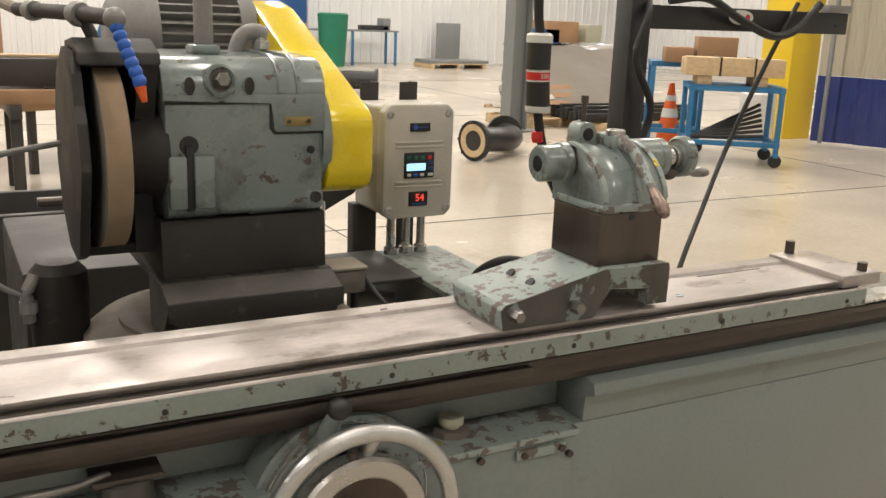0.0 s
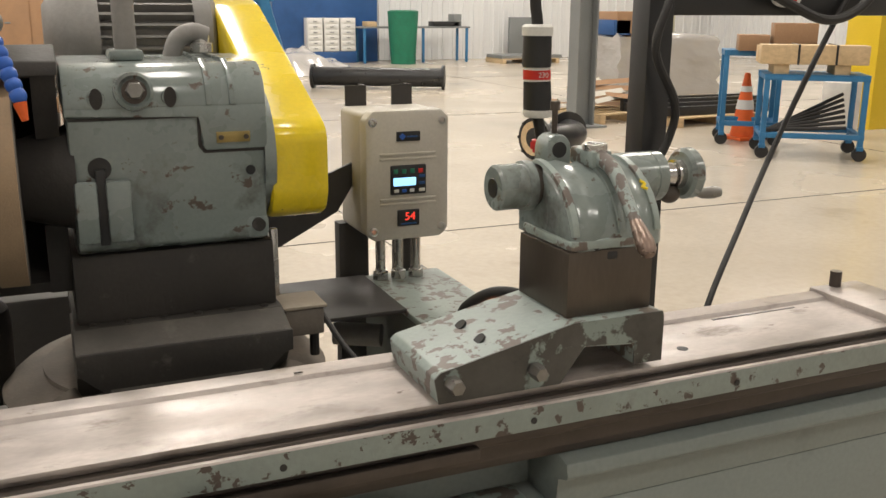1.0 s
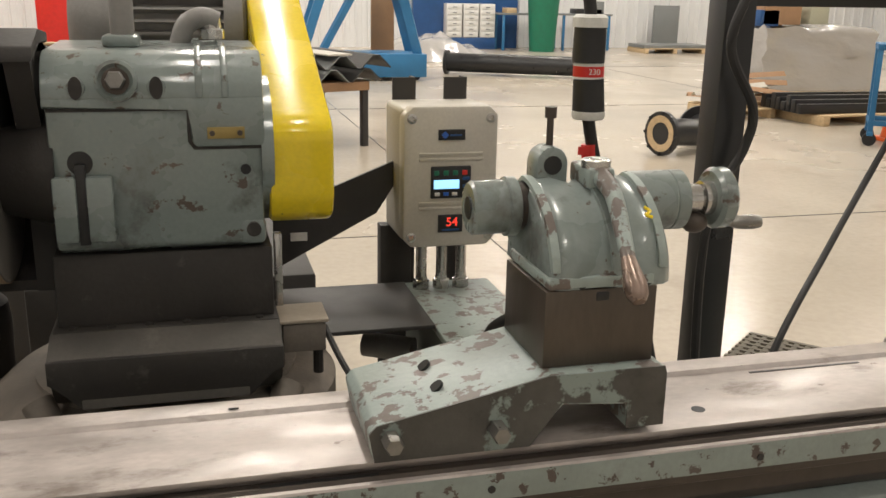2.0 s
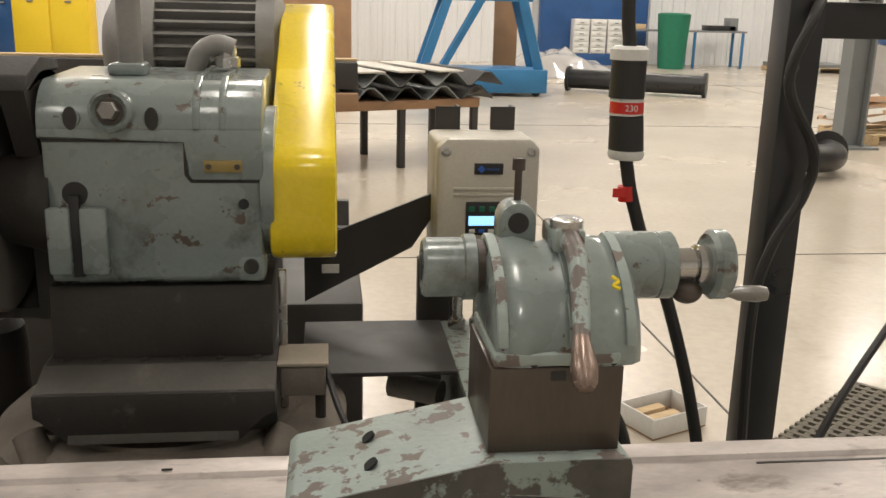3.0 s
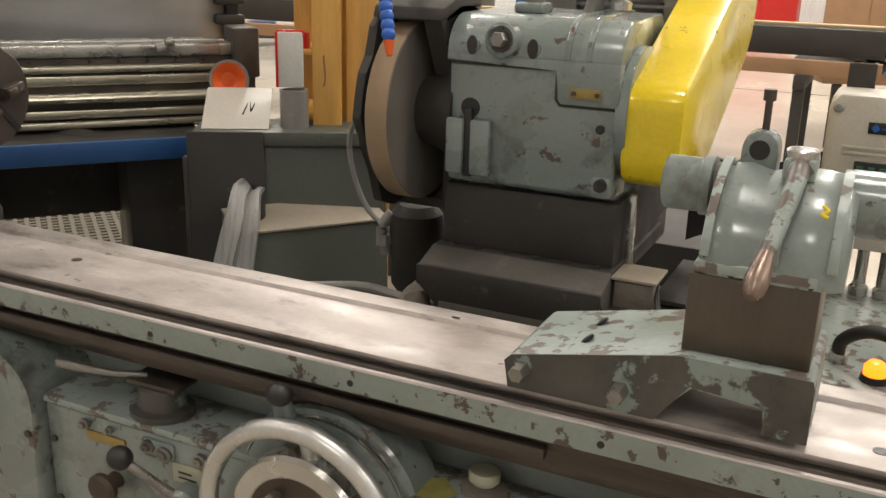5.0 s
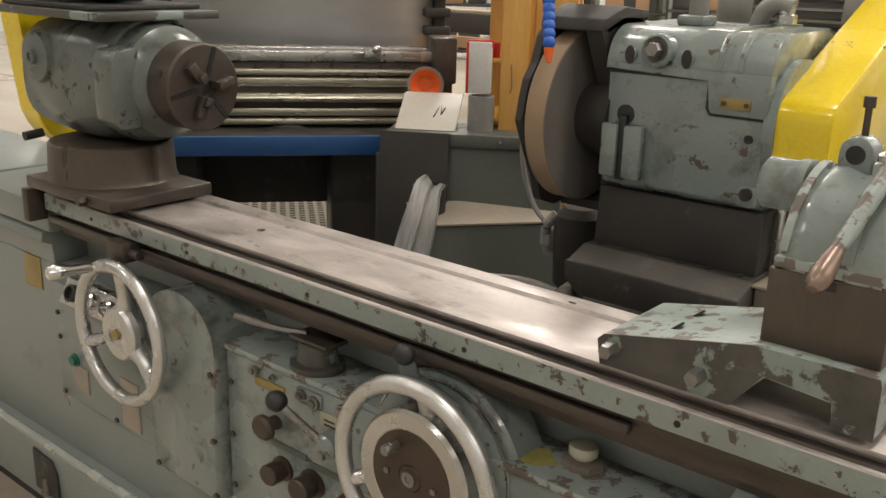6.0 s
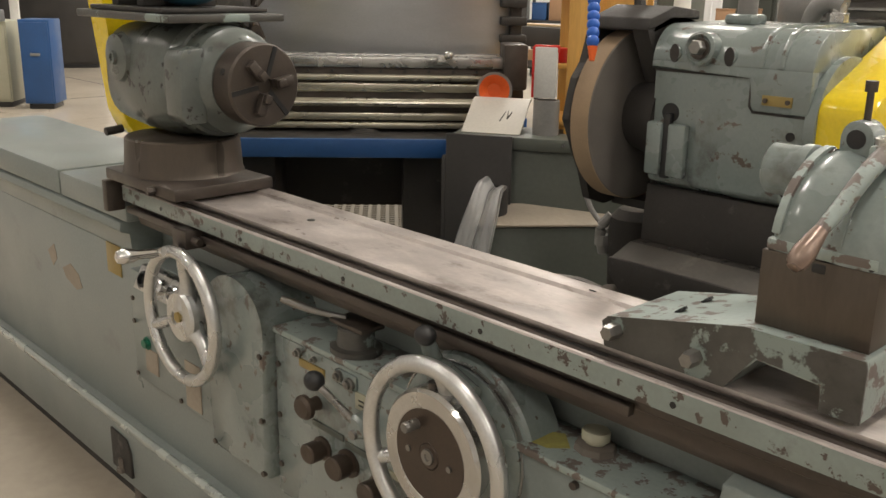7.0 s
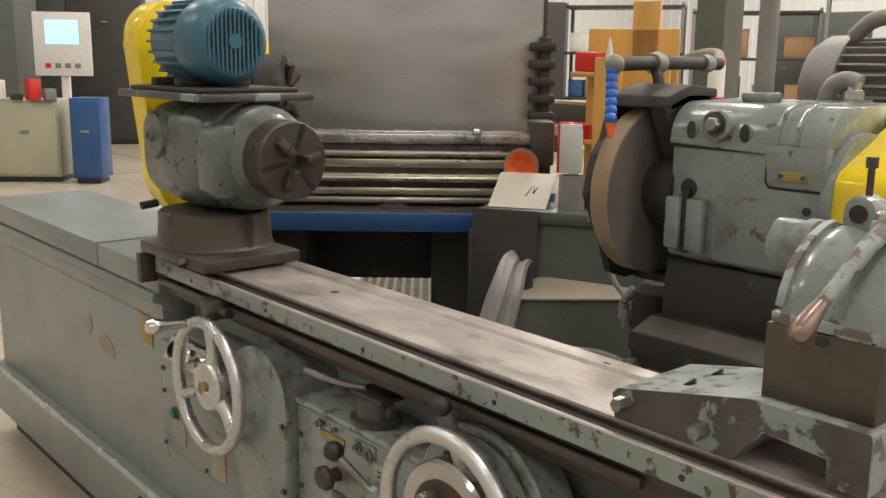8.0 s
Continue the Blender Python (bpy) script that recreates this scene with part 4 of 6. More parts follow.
part("fan_cowl", lathe(B(), (0.60, *MC), (1, 0, 0), [(0, 0), (0, 0.08), (0.02, 0.115), (0.05, 0.133), (0.115, 0.135), (0.115, 0.12), (0.116, 0)], 40), M_GREYM, mot, "smooth grey fan cowl")
part("end_bell", lathe(B(), (0.925, *MC), (1, 0, 0), [(0, 0), (0, 0.13), (0.04, 0.13), (0.06, 0.10), (0.06, 0)], 40), M_GREYM, mot)
part("foot", box(B(), 0.70, 0.94, 2.68, 2.92, 1.26, 1.30, 0.006), M_GRIME, mot)
part("mount", box(B(), 0.68, 0.96, 2.585, 2.93, 0.92, 1.26, 0.006), M_GRIME, mot)
part("flex_conduit", tube(B(), [(0.72, 2.75, 1.56), (0.78, 2.74, 1.60), (0.88, 2.74, 1.60), (0.96, 2.76, 1.56)], 0.02, 12, 8), M_GREYM, mot)

# bracket on the head's side, sheet chute behind
brk = thing("switch_bracket", (1.02, 2.25, 0.85), "grimy bracket with a limit switch beside the column", "bracket")
part("plate", box(B(), 0.985, 1.075, 2.17, 2.27, 0.918, 0.925, 0.002), M_TAN, brk)
part("block", box(B(), 0.99, 1.07, 2.175, 2.20, 0.86, 0.917, 0.004), M_DUST, brk)
part("leg", cyl(B(), (1.06, 2.22, 0.80), (1.06, 2.22, 0.918), 0.01, seg=10), M_GRIME, brk)
part("post", box(B(), 0.985, 1.0, 2.26, 2.275, 0.80, 1.07, 0.002), M_BRIGHT, brk)
part("cable", tube(B(), [(1.07, 2.2, 0.90), (1.10, 2.12, 0.84), (1.16, 2.0, 0.76), (1.2, 1.95, 0.70)], 0.006, 8, 6), M_RUBBER, brk)
chute = thing("sheet_chute", (1.15, 2.75, 0.8), "dark sheet-steel splash chute beside the belt guard", "splash guard")
part("panel", prism(B(), [(1.02, 0.86), (1.27, 0.99), (1.34, 1.10), (1.32, 1.12), (1.02, 1.00)], "y", 2.72, 2.73), M_SHEET, chute)
part("panel", box(B(), 1.02, 1.34, 2.40, 2.72, 0.80, 0.81, 0.002, 2, None), M_SHEET, chute)
slab("label_plate", 1.06, 1.10, 2.715, 2.7195, 0.93, 0.95, M_WHITE, chute, "", 0)


# ---- workhead ----
place(0.835, 0.82, 0.835, 0.567, 0.546, 0.1185)
wk = thing("workhead", (-0.42, 1.6, 1.0), "grey-green workhead with a dark chuck on a round steel riser", "workhead")
part("base_plate", box(B(), -0.56, -0.164, 1.407, 1.70, 0.998, 1.030, 0.005), M_DARKST, wk, "dark steel base plate")
part("plate_bolt", hexbolt(B(), (-0.27, 1.405, 1.012), (0, -1, 0), 0.012, 0.02), M_DARKST, wk)
part("riser", lathe(B(), (-0.40, 1.565, 1.030), (0, 0, 1), [(0, 0), (0, 0.165), (0.01, 0.16), (0.092, 0.155), (0.096, 0.15), (0.096, 0)], 48), M_BLOCK, wk, "round brown steel riser")
CY, CZ = 1.635, 1.281
bm = B()
secs = []
for x, r, q in ((-0.70, 0.10, 2.4), (-0.69, 0.13, 2.6), (-0.66, 0.155, 3.0), (-0.50, 0.165, 3.2), (-0.38, 0.165, 3.2), (-0.33, 0.150, 2.8), (-0.32, 0.145, 2.6)):
    ring = []
    for k in range(40):
        a = 2 * math.pi * k / 40
        c, s = math.cos(a), math.sin(a)
        rr = r / (abs(c) ** q + abs(s) ** q) ** (1 / q)
        ring.append(bm.verts.new((x, CY + rr * c, CZ - 0.005 + rr * s * 0.92)))
    secs.append(ring)
for a, c in zip(secs, secs[1:]):
    for k in range(40):
        j = (k + 1) % 40
        bm.faces.new((a[k], a[j], c[j], c[k]))
bm.faces.new(secs[0][::-1])
bm.faces.new(secs[-1])
part("body", bm, M_WORK, wk, "", 0.9)
part("flange", lathe(B(), (-0.325, CY, CZ), (1, 0, 0), [(0, 0), (0, 0.157), (0.03, 0.157), (0.042, 0.15), (0.042, 0)], 48), M_WORK, wk)
part("front_cover", lathe(B(), (-0.290, CY, CZ), (1, 0, 0), [(0, 0), (0, 0.142), (0.07, 0.135), (0.085, 0.12), (0.12, 0.105), (0.12, 0)], 48), M_WORK, wk)
for k in range(8):
    a = 2 * math.pi * k / 8 + 0.2
    part("cover_bolt", cyl(B(), (-0.29, CY + 0.148 * math.cos(a), CZ + 0.148 * math.sin(a)), (-0.284, CY + 0.148 * math.cos(a), CZ + 0.148 * math.sin(a)), 0.008, seg=8), M_GRIME, wk)
part("side_cover", prism(B(), [(CY - 0.158, CZ - 0.10), (CY - 0.172, CZ - 0.08), (CY - 0.172, CZ + 0.06), (CY - 0.158, CZ + 0.085), (CY - 0.10, CZ + 0.09), (CY - 0.10, CZ - 0.10)], "x", -0.288, -0.205, 0.006), M_WORK, wk, "chipped rounded side cover")
part("side_boss", lathe(B(), (-0.555, CY - 0.155, CZ + 0.045), (0, -1, 0), [(0, 0), (0, 0.07), (0.02, 0.062), (0.024, 0.02), (0.034, 0.018), (0.034, 0.011), (0.028, 0.010), (0.028, 0)], 36), M_WORK, wk)
part("drain_stub", cyl(B(), (-0.60, CY - 0.15, 1.125), (-0.60, CY - 0.20, 1.12), 0.012, seg=12), M_GRIME, wk)
chuck = part("chuck", lathe(B(), (-0.17, CY, CZ), (1, 0, 0), [(0, 0), (0, 0.10), (0.004, 0.104), (0.076, 0.104), (0.082, 0.099), (0.082, 0.022), (0.075, 0.02), (0.075, 0)], 56), M_DARKST, wk, "dark three-jaw chuck")
for k in range(3):
    a = 0.7 + 2 * math.pi * k / 3
    bm = box(B(), -0.088, -0.066, -0.012, 0.012, 0.022, 0.075, 0.003)
    box(bm, -0.068, -0.052, -0.010, 0.010, 0.022, 0.045, 0.003)
    bm.transform(Matrix.Translation((0, CY, CZ)) @ Matrix.Rotation(a, 4, "X"))
    part("jaw", bm, M_DARKST, chuck)
    bm = box(B(), -0.0885, -0.0855, -0.006, 0.006, 0.02, 0.100)
    bm.transform(Matrix.Translation((0, CY, CZ)) @ Matrix.Rotation(a + 1.05, 4, "X"))
    part("slot", bm, M_BLACK, chuck)
    part("key_socket", cyl(B(), (-0.125, CY + 0.100 * math.cos(a), CZ + 0.100 * math.sin(a)), (-0.125, CY + 0.1055 * math.cos(a), CZ + 0.1055 * math.sin(a)), 0.009, seg=12), M_BLACK, chuck)
part("motor_plate", box(B(), -0.78, -0.235, 1.455, 1.80, 1.428, 1.448, 0.004), M_GREASE, wk, "chipped motor plate")
part("motor_plate", box(B(), -0.72, -0.30, 1.47, 1.79, 1.449, 1.462, 0.004), M_GRIME, wk)
bmot = thing("workhead_motor", (-0.52, 1.62, 1.462), "blue electric motor with a black fan grille on the workhead", "electric motor")
BM = (1.61, 1.585)
part("body", lathe(B(), (-0.66, *BM), (1, 0, 0), [(0, 0), (0, 0.095), (0.02, 0.105), (0.20, 0.105), (0.20, 0)], 40), M_BLUEM, bmot)
for k in range(24):
    bm = box(B(), -0.64, -0.47, -0.003, 0.003, 0.10, 0.118)
    bm.transform(Matrix.Translation((0, *BM)) @ Matrix.Rotation(2 * math.pi * k / 24, 4, "X"))
    part("fin", bm, M_BLUEM, bmot)
part("fan_cowl", lathe(B(), (-0.465, *BM), (1, 0, 0), [(0, 0), (0, 0.118), (0.05, 0.122), (0.10, 0.116), (0.125, 0.098), (0.13, 0.09), (0.127, 0)], 48), M_BLUEM, bmot, "glossy blue fan cowl")
part("grille_back", lathe(B(), (-0.3385, *BM), (1, 0, 0), [(0, 0), (0, 0.088), (0.003, 0.088), (0.003, 0)], 40), M_BLACK, bmot)
for k in range(13):
    zz = -0.078 + 0.013 * k
    hw_ = math.sqrt(max(0.0001, 0.086 ** 2 - zz ** 2))
    part("grille_bar", box(B(), -0.336, -0.331, BM[0] + zz - 0.003, BM[0] + zz + 0.003, BM[1] - hw_, BM[1] + hw_), M_BLUEM, bmot)
part("hub_cap", lathe(B(), (-0.334, *BM), (1, 0, 0), [(0, 0), (0, 0.022), (0.006, 0.02), (0.006, 0)], 20), M_BLUEM, bmot)
for fx in (-0.62, -0.47):
    part("foot", box(B(), fx - 0.02, fx + 0.02, 1.50, 1.72, 1.462, 1.485, 0.004), M_GRIME, bmot)
wg = thing("workhead_belt_guard", (-0.84, 1.75, 1.0), "yellow sheet-steel belt guard at the workhead's end", "belt guard")
part("shell", prism(B(), rounded_bar((1.70, 1.16), (1.64, 1.60), 0.12, 0.11), "x", -0.90, -0.80, 0.01), M_YELLOW, wg)
part("bracket", box(B(), -0.80, -0.70, 1.62, 1.70, 1.25, 1.30, 0.004), M_GRIME, wg)

# ---- drive enclosure on its stand ----
place(0.96, 0.96, 0.96, 0.5094, 0.3355, 0.0143)
enc = thing("drive_enclosure", (1.40, 2.62, 0.92), "beige motor-drive enclosure with keypad on a dark stand", "control box")
EX0, EX1, EYF = 1.290, 1.505, 2.53
part("case", box(B(), EX0, EX1, EYF + 0.03, EYF + 0.20, 0.925, 1.225, 0.012, 3), M_ENC, enc)
part("lid", prism(B(), [(EX0 + 0.02, 0.915), (EX1 - 0.02, 0.915), (EX1, 0.935), (EX1, 1.212), (EX1 - 0.02, 1.232), (EX0 + 0.02, 1.232), (EX0, 1.212), (EX0, 0.935)], "y", EYF, EYF + 0.05, 0.007), M_ENC, enc)
for ex in (EX0 + 0.018, EX1 - 0.018):
    for ez in (0.94, 1.205):
        part("corner_screw", lathe(B(), (ex, EYF + 0.002, ez), (0, -1, 0), [(0, 0), (0, 0.011), (0.004, 0.011), (0.005, 0.006), (0.003, 0.005), (0.003, 0)], 16), M_BRIGHT, enc)
for rz in (1.115, 1.127, 1.005, 1.017):
    part("rib", box(B(), EX0 + 0.035, EX1 - 0.035, EYF - 0.004, EYF + 0.004, rz - 0.003, rz + 0.003, 0.001), M_ENC, enc)
XM = (EX0 + EX1) / 2
keypad = slab("keypad", XM - 0.046, XM + 0.046, EYF - 0.006, EYF + 0.002, 1.028, 1.100, M_BLACK, enc, "black keypad", 0.003)
slab("screen", XM - 0.040, XM + 0.018, EYF - 0.0075, EYF - 0.004, 1.050, 1.070, M_SCREEN, keypad, "lit blue display", 0.001)
for k in range(4):
    slab("key", XM - 0.040 + 0.0215 * k, XM - 0.028 + 0.0215 * k, EYF - 0.0075, EYF - 0.004, 1.080, 1.091, M_RED if k == 3 else M_GREEN, keypad, "", 0.001)
for k in range(3):
    slab("key", XM - 0.038 + 0.02 * k, XM - 0.026 + 0.02 * k, EYF - 0.0075, EYF - 0.004, 1.034, 1.042, M_WHITE if k != 1 else M_BLUEP, keypad, "", 0.001)
for k in range(3):
    slab("key", XM + 0.026, XM + 0.042, EYF - 0.0075, EYF - 0.004, 1.034 + 0.017 * k, 1.042 + 0.017 * k, M_WHITE if k == 0 else M_BLUE, keypad, "", 0.001)
badge = slab("badge", XM - 0.030, XM + 0.030, EYF - 0.0055, EYF + 0.002, 1.158, 1.181, M_BLACK, enc, "black maker badge", 0.001)
bm = box(B(), -0.006, 0.006, -0.001, 0.001, -0.006, 0.006)
bm.transform(pose(XM - 0.016, EYF - 0.006, 1.1695, 0, 45, 0))
part("emblem", bm, M_BLUEP, badge)
slab("bar", XM - 0.005, XM + 0.022, EYF - 0.0065, EYF - 0.005, 1.167, 1.171, M_BLUE, badge, "", 0)
disp = slab("display", XM - 0.028, XM + 0.028, EYF - 0.0055, EYF + 0.002, 0.950, 0.990, M_BLACK, enc, "black display with red digits", 0.001)
words("digits", "54", 0.028, pose(XM + 0.003, EYF - 0.0062, 0.973, 90, 0, 0), M_LEDR, disp)
slab("bar", XM - 0.02, XM + 0.02, EYF - 0.0065, EYF - 0.005, 0.954, 0.958, M_BLUE, disp, "", 0)
for cx in (-0.048, 0.0, 0.048):
    part("conduit", cyl(B(), (XM + cx, EYF + 0.07, 0.7975), (XM + cx, EYF + 0.07, 0.926), 0.0125, seg=14), M_BRIGHT, enc)
    part("conduit_nut", lathe(B(), (XM + cx, EYF + 0.07, 0.7975), (0, 0, 1), [(0, 0), (0, 0.02), (0.02, 0.02), (0.022, 0.014), (0.03, 0.014), (0.03, 0)], 8), M_BRIGHT, enc)
for sx in (EX0 + 0.045, EX1 - 0.045):
    part("stand_channel", prism(B(), [(sx - 0.028, EYF + 0.202), (sx + 0.028, EYF + 0.202), (sx + 0.028, EYF + 0.25), (sx + 0.022, EYF + 0.25), (sx + 0.022, EYF + 0.208), (sx - 0.028, EYF + 0.208)], "z", -0.0149, 1.275), M_SHEET, enc, "dark steel channel")
slab("stand_plate", EX0 - 0.02, EX0 + 0.055, EYF + 0.16, EYF + 0.2, -0.0149, 0.93, M_SHEET, enc, "", 0.002)

# coolant cabinet with amber lamp
cab = thing("coolant_cabinet", (1.52, 2.45, 0), "grey-green sheet-steel cabinet with dirty top behind the table", "cabinet")
slab("body", 1.322, 1.523, 2.0, 2.645, -0.0149, 0.78, M_CABG, cab, "", 0.006)
slab("top", 1.318, 1.527, 1.996, 2.65, 0.7805, 0.7975, M_CHIP, cab, "dirty grey-green top", 0.004)
part("pilot_lamp_base", lathe(B(), (1.4475, 2.136, 0.7975), (0, 0, 1), [(0, 0), (0, 0.024), (0.012, 0.022), (0.012, 0)], 20), M_BLACK, cab)
part("pilot_lamp", lathe(B(), (1.4475, 2.136, 0.8095), (0, 0, 1), [(0, 0), (0, 0.019), (0.015, 0.019), (0.024, 0.012), (0.027, 0)], 20), M_LAMPO, cab, "lit amber pilot lamp")
part("hose", tube(B(), [(1.385, 2.19, 0.80), (1.39, 2.17, 0.85), (1.44, 2.13, 0.888), (1.51, 2.10, 0.87), (1.57, 2.09, 0.79), (1.60, 2.09, 0.66)], 0.012, 12, 8), M_RUBBER, cab, "black hose")
part("hose_nut", cyl(B(), (1.385, 2.195, 0.7975), (1.387, 2.185, 0.825), 0.017, seg=10), M_BRIGHT, cab)
part("tube_roll", cyl(B(), (1.20, 2.52, 0.70), (1.30, 2.46, 0.70), 0.028, seg=20), M_GREYM, cab)

# ---- hoist arm post, hanging connector ----
place(0.875, 0.875, 0.875, 0.598, 0.4584, 0.1289)
crane = thing("swing_arm_post", (1.97, 2.36, 0), "black steel post with a horizontal cable arm", "post")
part("post", box(B(), 1.962, 2.037, 2.34, 2.415, -0.1473, 1.60, 0.003), M_BLACK, crane)
part("base_plate", box(B(), 1.88, 2.12, 2.26, 2.50, -0.1473, -0.134, 0.003), M_BLACK, crane)
arm = part("arm", box(B(), 2.037, 2.90, 2.35, 2.405, 1.465, 1.535, 0.003), M_BLACK, crane)
part("arm_tip", box(B(), 2.79, 2.90, 2.34, 2.375, 1.536, 1.56, 0.002), M_GREYM, arm)
part("maker_plate", prism(B(), [(2.385 + 0.05 * math.cos(2 * math.pi * k / 28), 1.508 + 0.022 * math.sin(2 * math.pi * k / 28)) for k in range(28)], "y", 2.3265, 2.3299), M_WHITE, arm, "white oval plate")
part("emblem", lathe(B(), (2.41, 2.326, 1.508), (0, -1, 0), [(0, 0), (0, 0.010), (0.001, 0.010), (0.001, 0)], 16), M_RED, arm)
part("bolt", hexbolt(B(), (1.97, 2.319, 1.41), (0, -1, 0), 0.012, 0.008), M_DARKST, crane)
part("cable", tube(B(), [(2.03, 2.35, 1.545), (1.99, 2.30, 1.50), (1.955, 2.295, 1.38), (2.02, 2.29, 1.25), (2.015, 2.30, 1.16), (1.96, 2.30, 1.05), (1.935, 2.30, 0.9), (1.95, 2.30, 0.5)], 0.011, 10, 8), M_RUBBER, crane, "black cable")
part("cable", tube(B(), [(2.10, 2.34, 1.55), (2.22, 2.31, 1.56), (2.36, 2.30, 1.50), (2.50, 2.30, 1.455), (2.62, 2.31, 1.48), (2.72, 2.32, 1.56)], 0.013, 10, 8), M_RUBBER, crane, "black cable")
part("cable", tube(B(), [(2.64, 2.34, 1.56), (2.52, 2.335, 1.36), (2.391, 2.333, 1.104), (2.20, 2.22, 0.93), (2.014, 2.105, 0.755), (1.90, 2.05, 0.50), (1.86, 2.03, -0.13)], 0.008, 8, 8), M_RUBBER, crane, "thin black cable")

plug = thing("hanging_power_connector", (1.65, 2.34, 1.2), "black and white power connector with a red 230 label", "power connector")
PX, PY = 1.652, 2.345
part("cap_top", lathe(B(), (PX - 0.003, PY, 1.418), (0, 0, 1), [(0, 0), (0, 0.037), (0.02, 0.037), (0.026, 0.03), (0.026, 0)], 24), M_WHITE, plug, "off-white end cap")
part("socket_body", cyl(B(), (PX - 0.003, PY, 1.345), (PX - 0.002, PY, 1.418), 0.035, 0.034, 24), M_BLACK, plug)
part("label_collar", cyl(B(), (PX - 0.001, PY, 1.312), (PX - 0.002, PY, 1.345), 0.0325, 0.0325, 24), M_WHITE, plug)
tape = part("red_tape", lathe(B(), (PX - 0.001, PY, 1.316), (0, 0, 1), [(0, 0.0327), (0, 0.0333), (0.022, 0.0333), (0.022, 0.0327)], 24), M_RED, plug, "red tape label")
words("digits", "230", 0.017, pose(PX - 0.002, PY - 0.0342, 1.327, 90, 0, -8), M_WHITE, tape)
part("plug_body", cyl(B(), (PX + 0.004, PY, 1.24), (PX, PY, 1.31), 0.035, 0.033, 24), M_BLACK, plug)
part("cap_bottom", lathe(B(), (PX + 0.004, PY, 1.225), (0, 0, 1), [(0, 0), (0, 0.032), (0.006, 0.036), (0.018, 0.036), (0.018, 0)], 24), M_WHITE, plug)
part("cable", tube(B(), [(PX + 0.004, PY, 1.23), (PX + 0.022, PY, 1.15), (PX + 0.06, PY, 1.04), (PX + 0.115, PY, 0.93), (PX + 0.20, PY, 0.65), (PX + 0.26, PY, 0.3), (PX + 0.27, PY, -0.13)], 0.0135, 12, 8), M_RUBBER, plug, "black rubber cable")
part("cable", tube(B(), [(PX - 0.003, PY, 1.44), (PX - 0.012, PY + 0.005, 1.6), (PX - 0.015, PY + 0.01, 2.4), (PX - 0.015, PY + 0.01, ROOF)], 0.0135, 12, 4), M_RUBBER, plug, "black rubber cable")
part("tape_flag", box(B(), PX - 0.022, PX + 0.004, PY - 0.018, PY - 0.016, 1.15, 1.168), M_RED, plug, "red tape flag")
part("tape_band", cyl(B(), (PX + 0.012, PY, 1.14), (PX + 0.009, PY, 1.17), 0.0165, seg=16), M_RED, plug)


# ---- around the wheelhead: coolant line, filter can ----
place(1, 1, 1, 0, 0, 0)
line = thing("coolant_line", (0.97, 2.55, 1.40), "grimy coolant pipe with a blue segmented nozzle hose", "coolant pipe")
part("pipe", tube(B(), [(1.016, 2.315, 1.403), (0.97, 2.55, 1.406), (0.905, 2.84, 1.405)], 0.015, 12, 4), M_GRIME, line)
part("valve", lathe(B(), (0.985, 2.47, 1.405), (-0.2, 1, 0), [(0, 0), (0, 0.021), (0.02, 0.025), (0.04, 0.021), (0.04, 0)], 12), M_GREYM, line)
part("collar", lathe(B(), (0.93, 2.73, 1.405), (-0.2, 1, 0), [(0, 0), (0, 0.020), (0.03, 0.022), (0.05, 0.018), (0.05, 0)], 12), M_GREYM, line)
part("elbow", ball(B(), (1.016, 2.308, 1.402), 0.020), M_GREYM, line)
part("stay", tube(B(), [(0.985, 2.48, 1.40), (1.0, 2.475, 1.37), (1.01, 2.465, 1.335)], 0.012, 8, 4), M_GRIME, line)
for k in range(7):
    part("hose_bead", ball(B(), (1.017 + 0.0048 * k, 2.300 - 0.0055 * k, 1.388 - 0.0150 * k), 0.0125, 1, 1, 1.05, 16), M_BLUEP, line)
part("nozzle", cyl(B(), (1.047, 2.266, 1.288), (1.052, 2.260, 1.262), 0.010, 0.005, 14), M_ORANGE, line, "orange nozzle tip")
part("hose", tube(B(), [(0.905, 2.84, 1.405), (0.84, 2.93, 1.43), (0.72, 3.03, 1.43), (0.60, 3.10, 1.41), (0.49, 3.125, 1.39)], 0.013, 10, 6), M_TAN, line, "dull rubber hose")
part("hose", tube(B(), [(0.965, 2.60, 1.15), (0.81, 2.62, 1.115), (0.756, 2.62, 1.048), (0.756, 2.62, 0.964), (0.795, 2.62, 0.871), (0.868, 2.62, 0.815), (0.931, 2.62, 0.768)], 0.0065, 10, 8), M_GREYM, line, "thin grey drain hose")

can = thing("coolant_filter_can", (0.925, 2.62, 0.0), "grimy black filter can with a pipe elbow", "filter can")
part("can", lathe(B(), (0.928, 2.62, 0.69), (0, 0, 1), [(0, 0), (0, 0.045), (0.02, 0.058), (0.15, 0.062), (0.185, 0.058), (0.205, 0.04), (0.21, 0)], 28), M_GRIME, can)
part("elbow", tube(B(), [(0.865, 2.585, 0.78), (0.862, 2.575, 0.84), (0.88, 2.59, 0.875)], 0.013, 10, 5), M_GREYM, can)
part("nut", cyl(B(), (0.864, 2.58, 0.80), (0.864, 2.58, 0.825), 0.018, seg=8), M_GREYM, can)
part("standpipe", cyl(B(), (0.928, 2.62, 0), (0.928, 2.62, 0.69), 0.03, seg=14), M_GRIME, can)
part("hose", tube(B(), [(0.75, 2.45, 0.72), (0.88, 2.47, 0.735), (1.0, 2.46, 0.73), (1.10, 2.42, 0.76)], 0.011, 10, 6), M_GREYM, can)
trough = thing("dark_steel_trough", (0.9, 4.6, 0), "long dark sheet-steel trough behind the wheelhead", "trough")
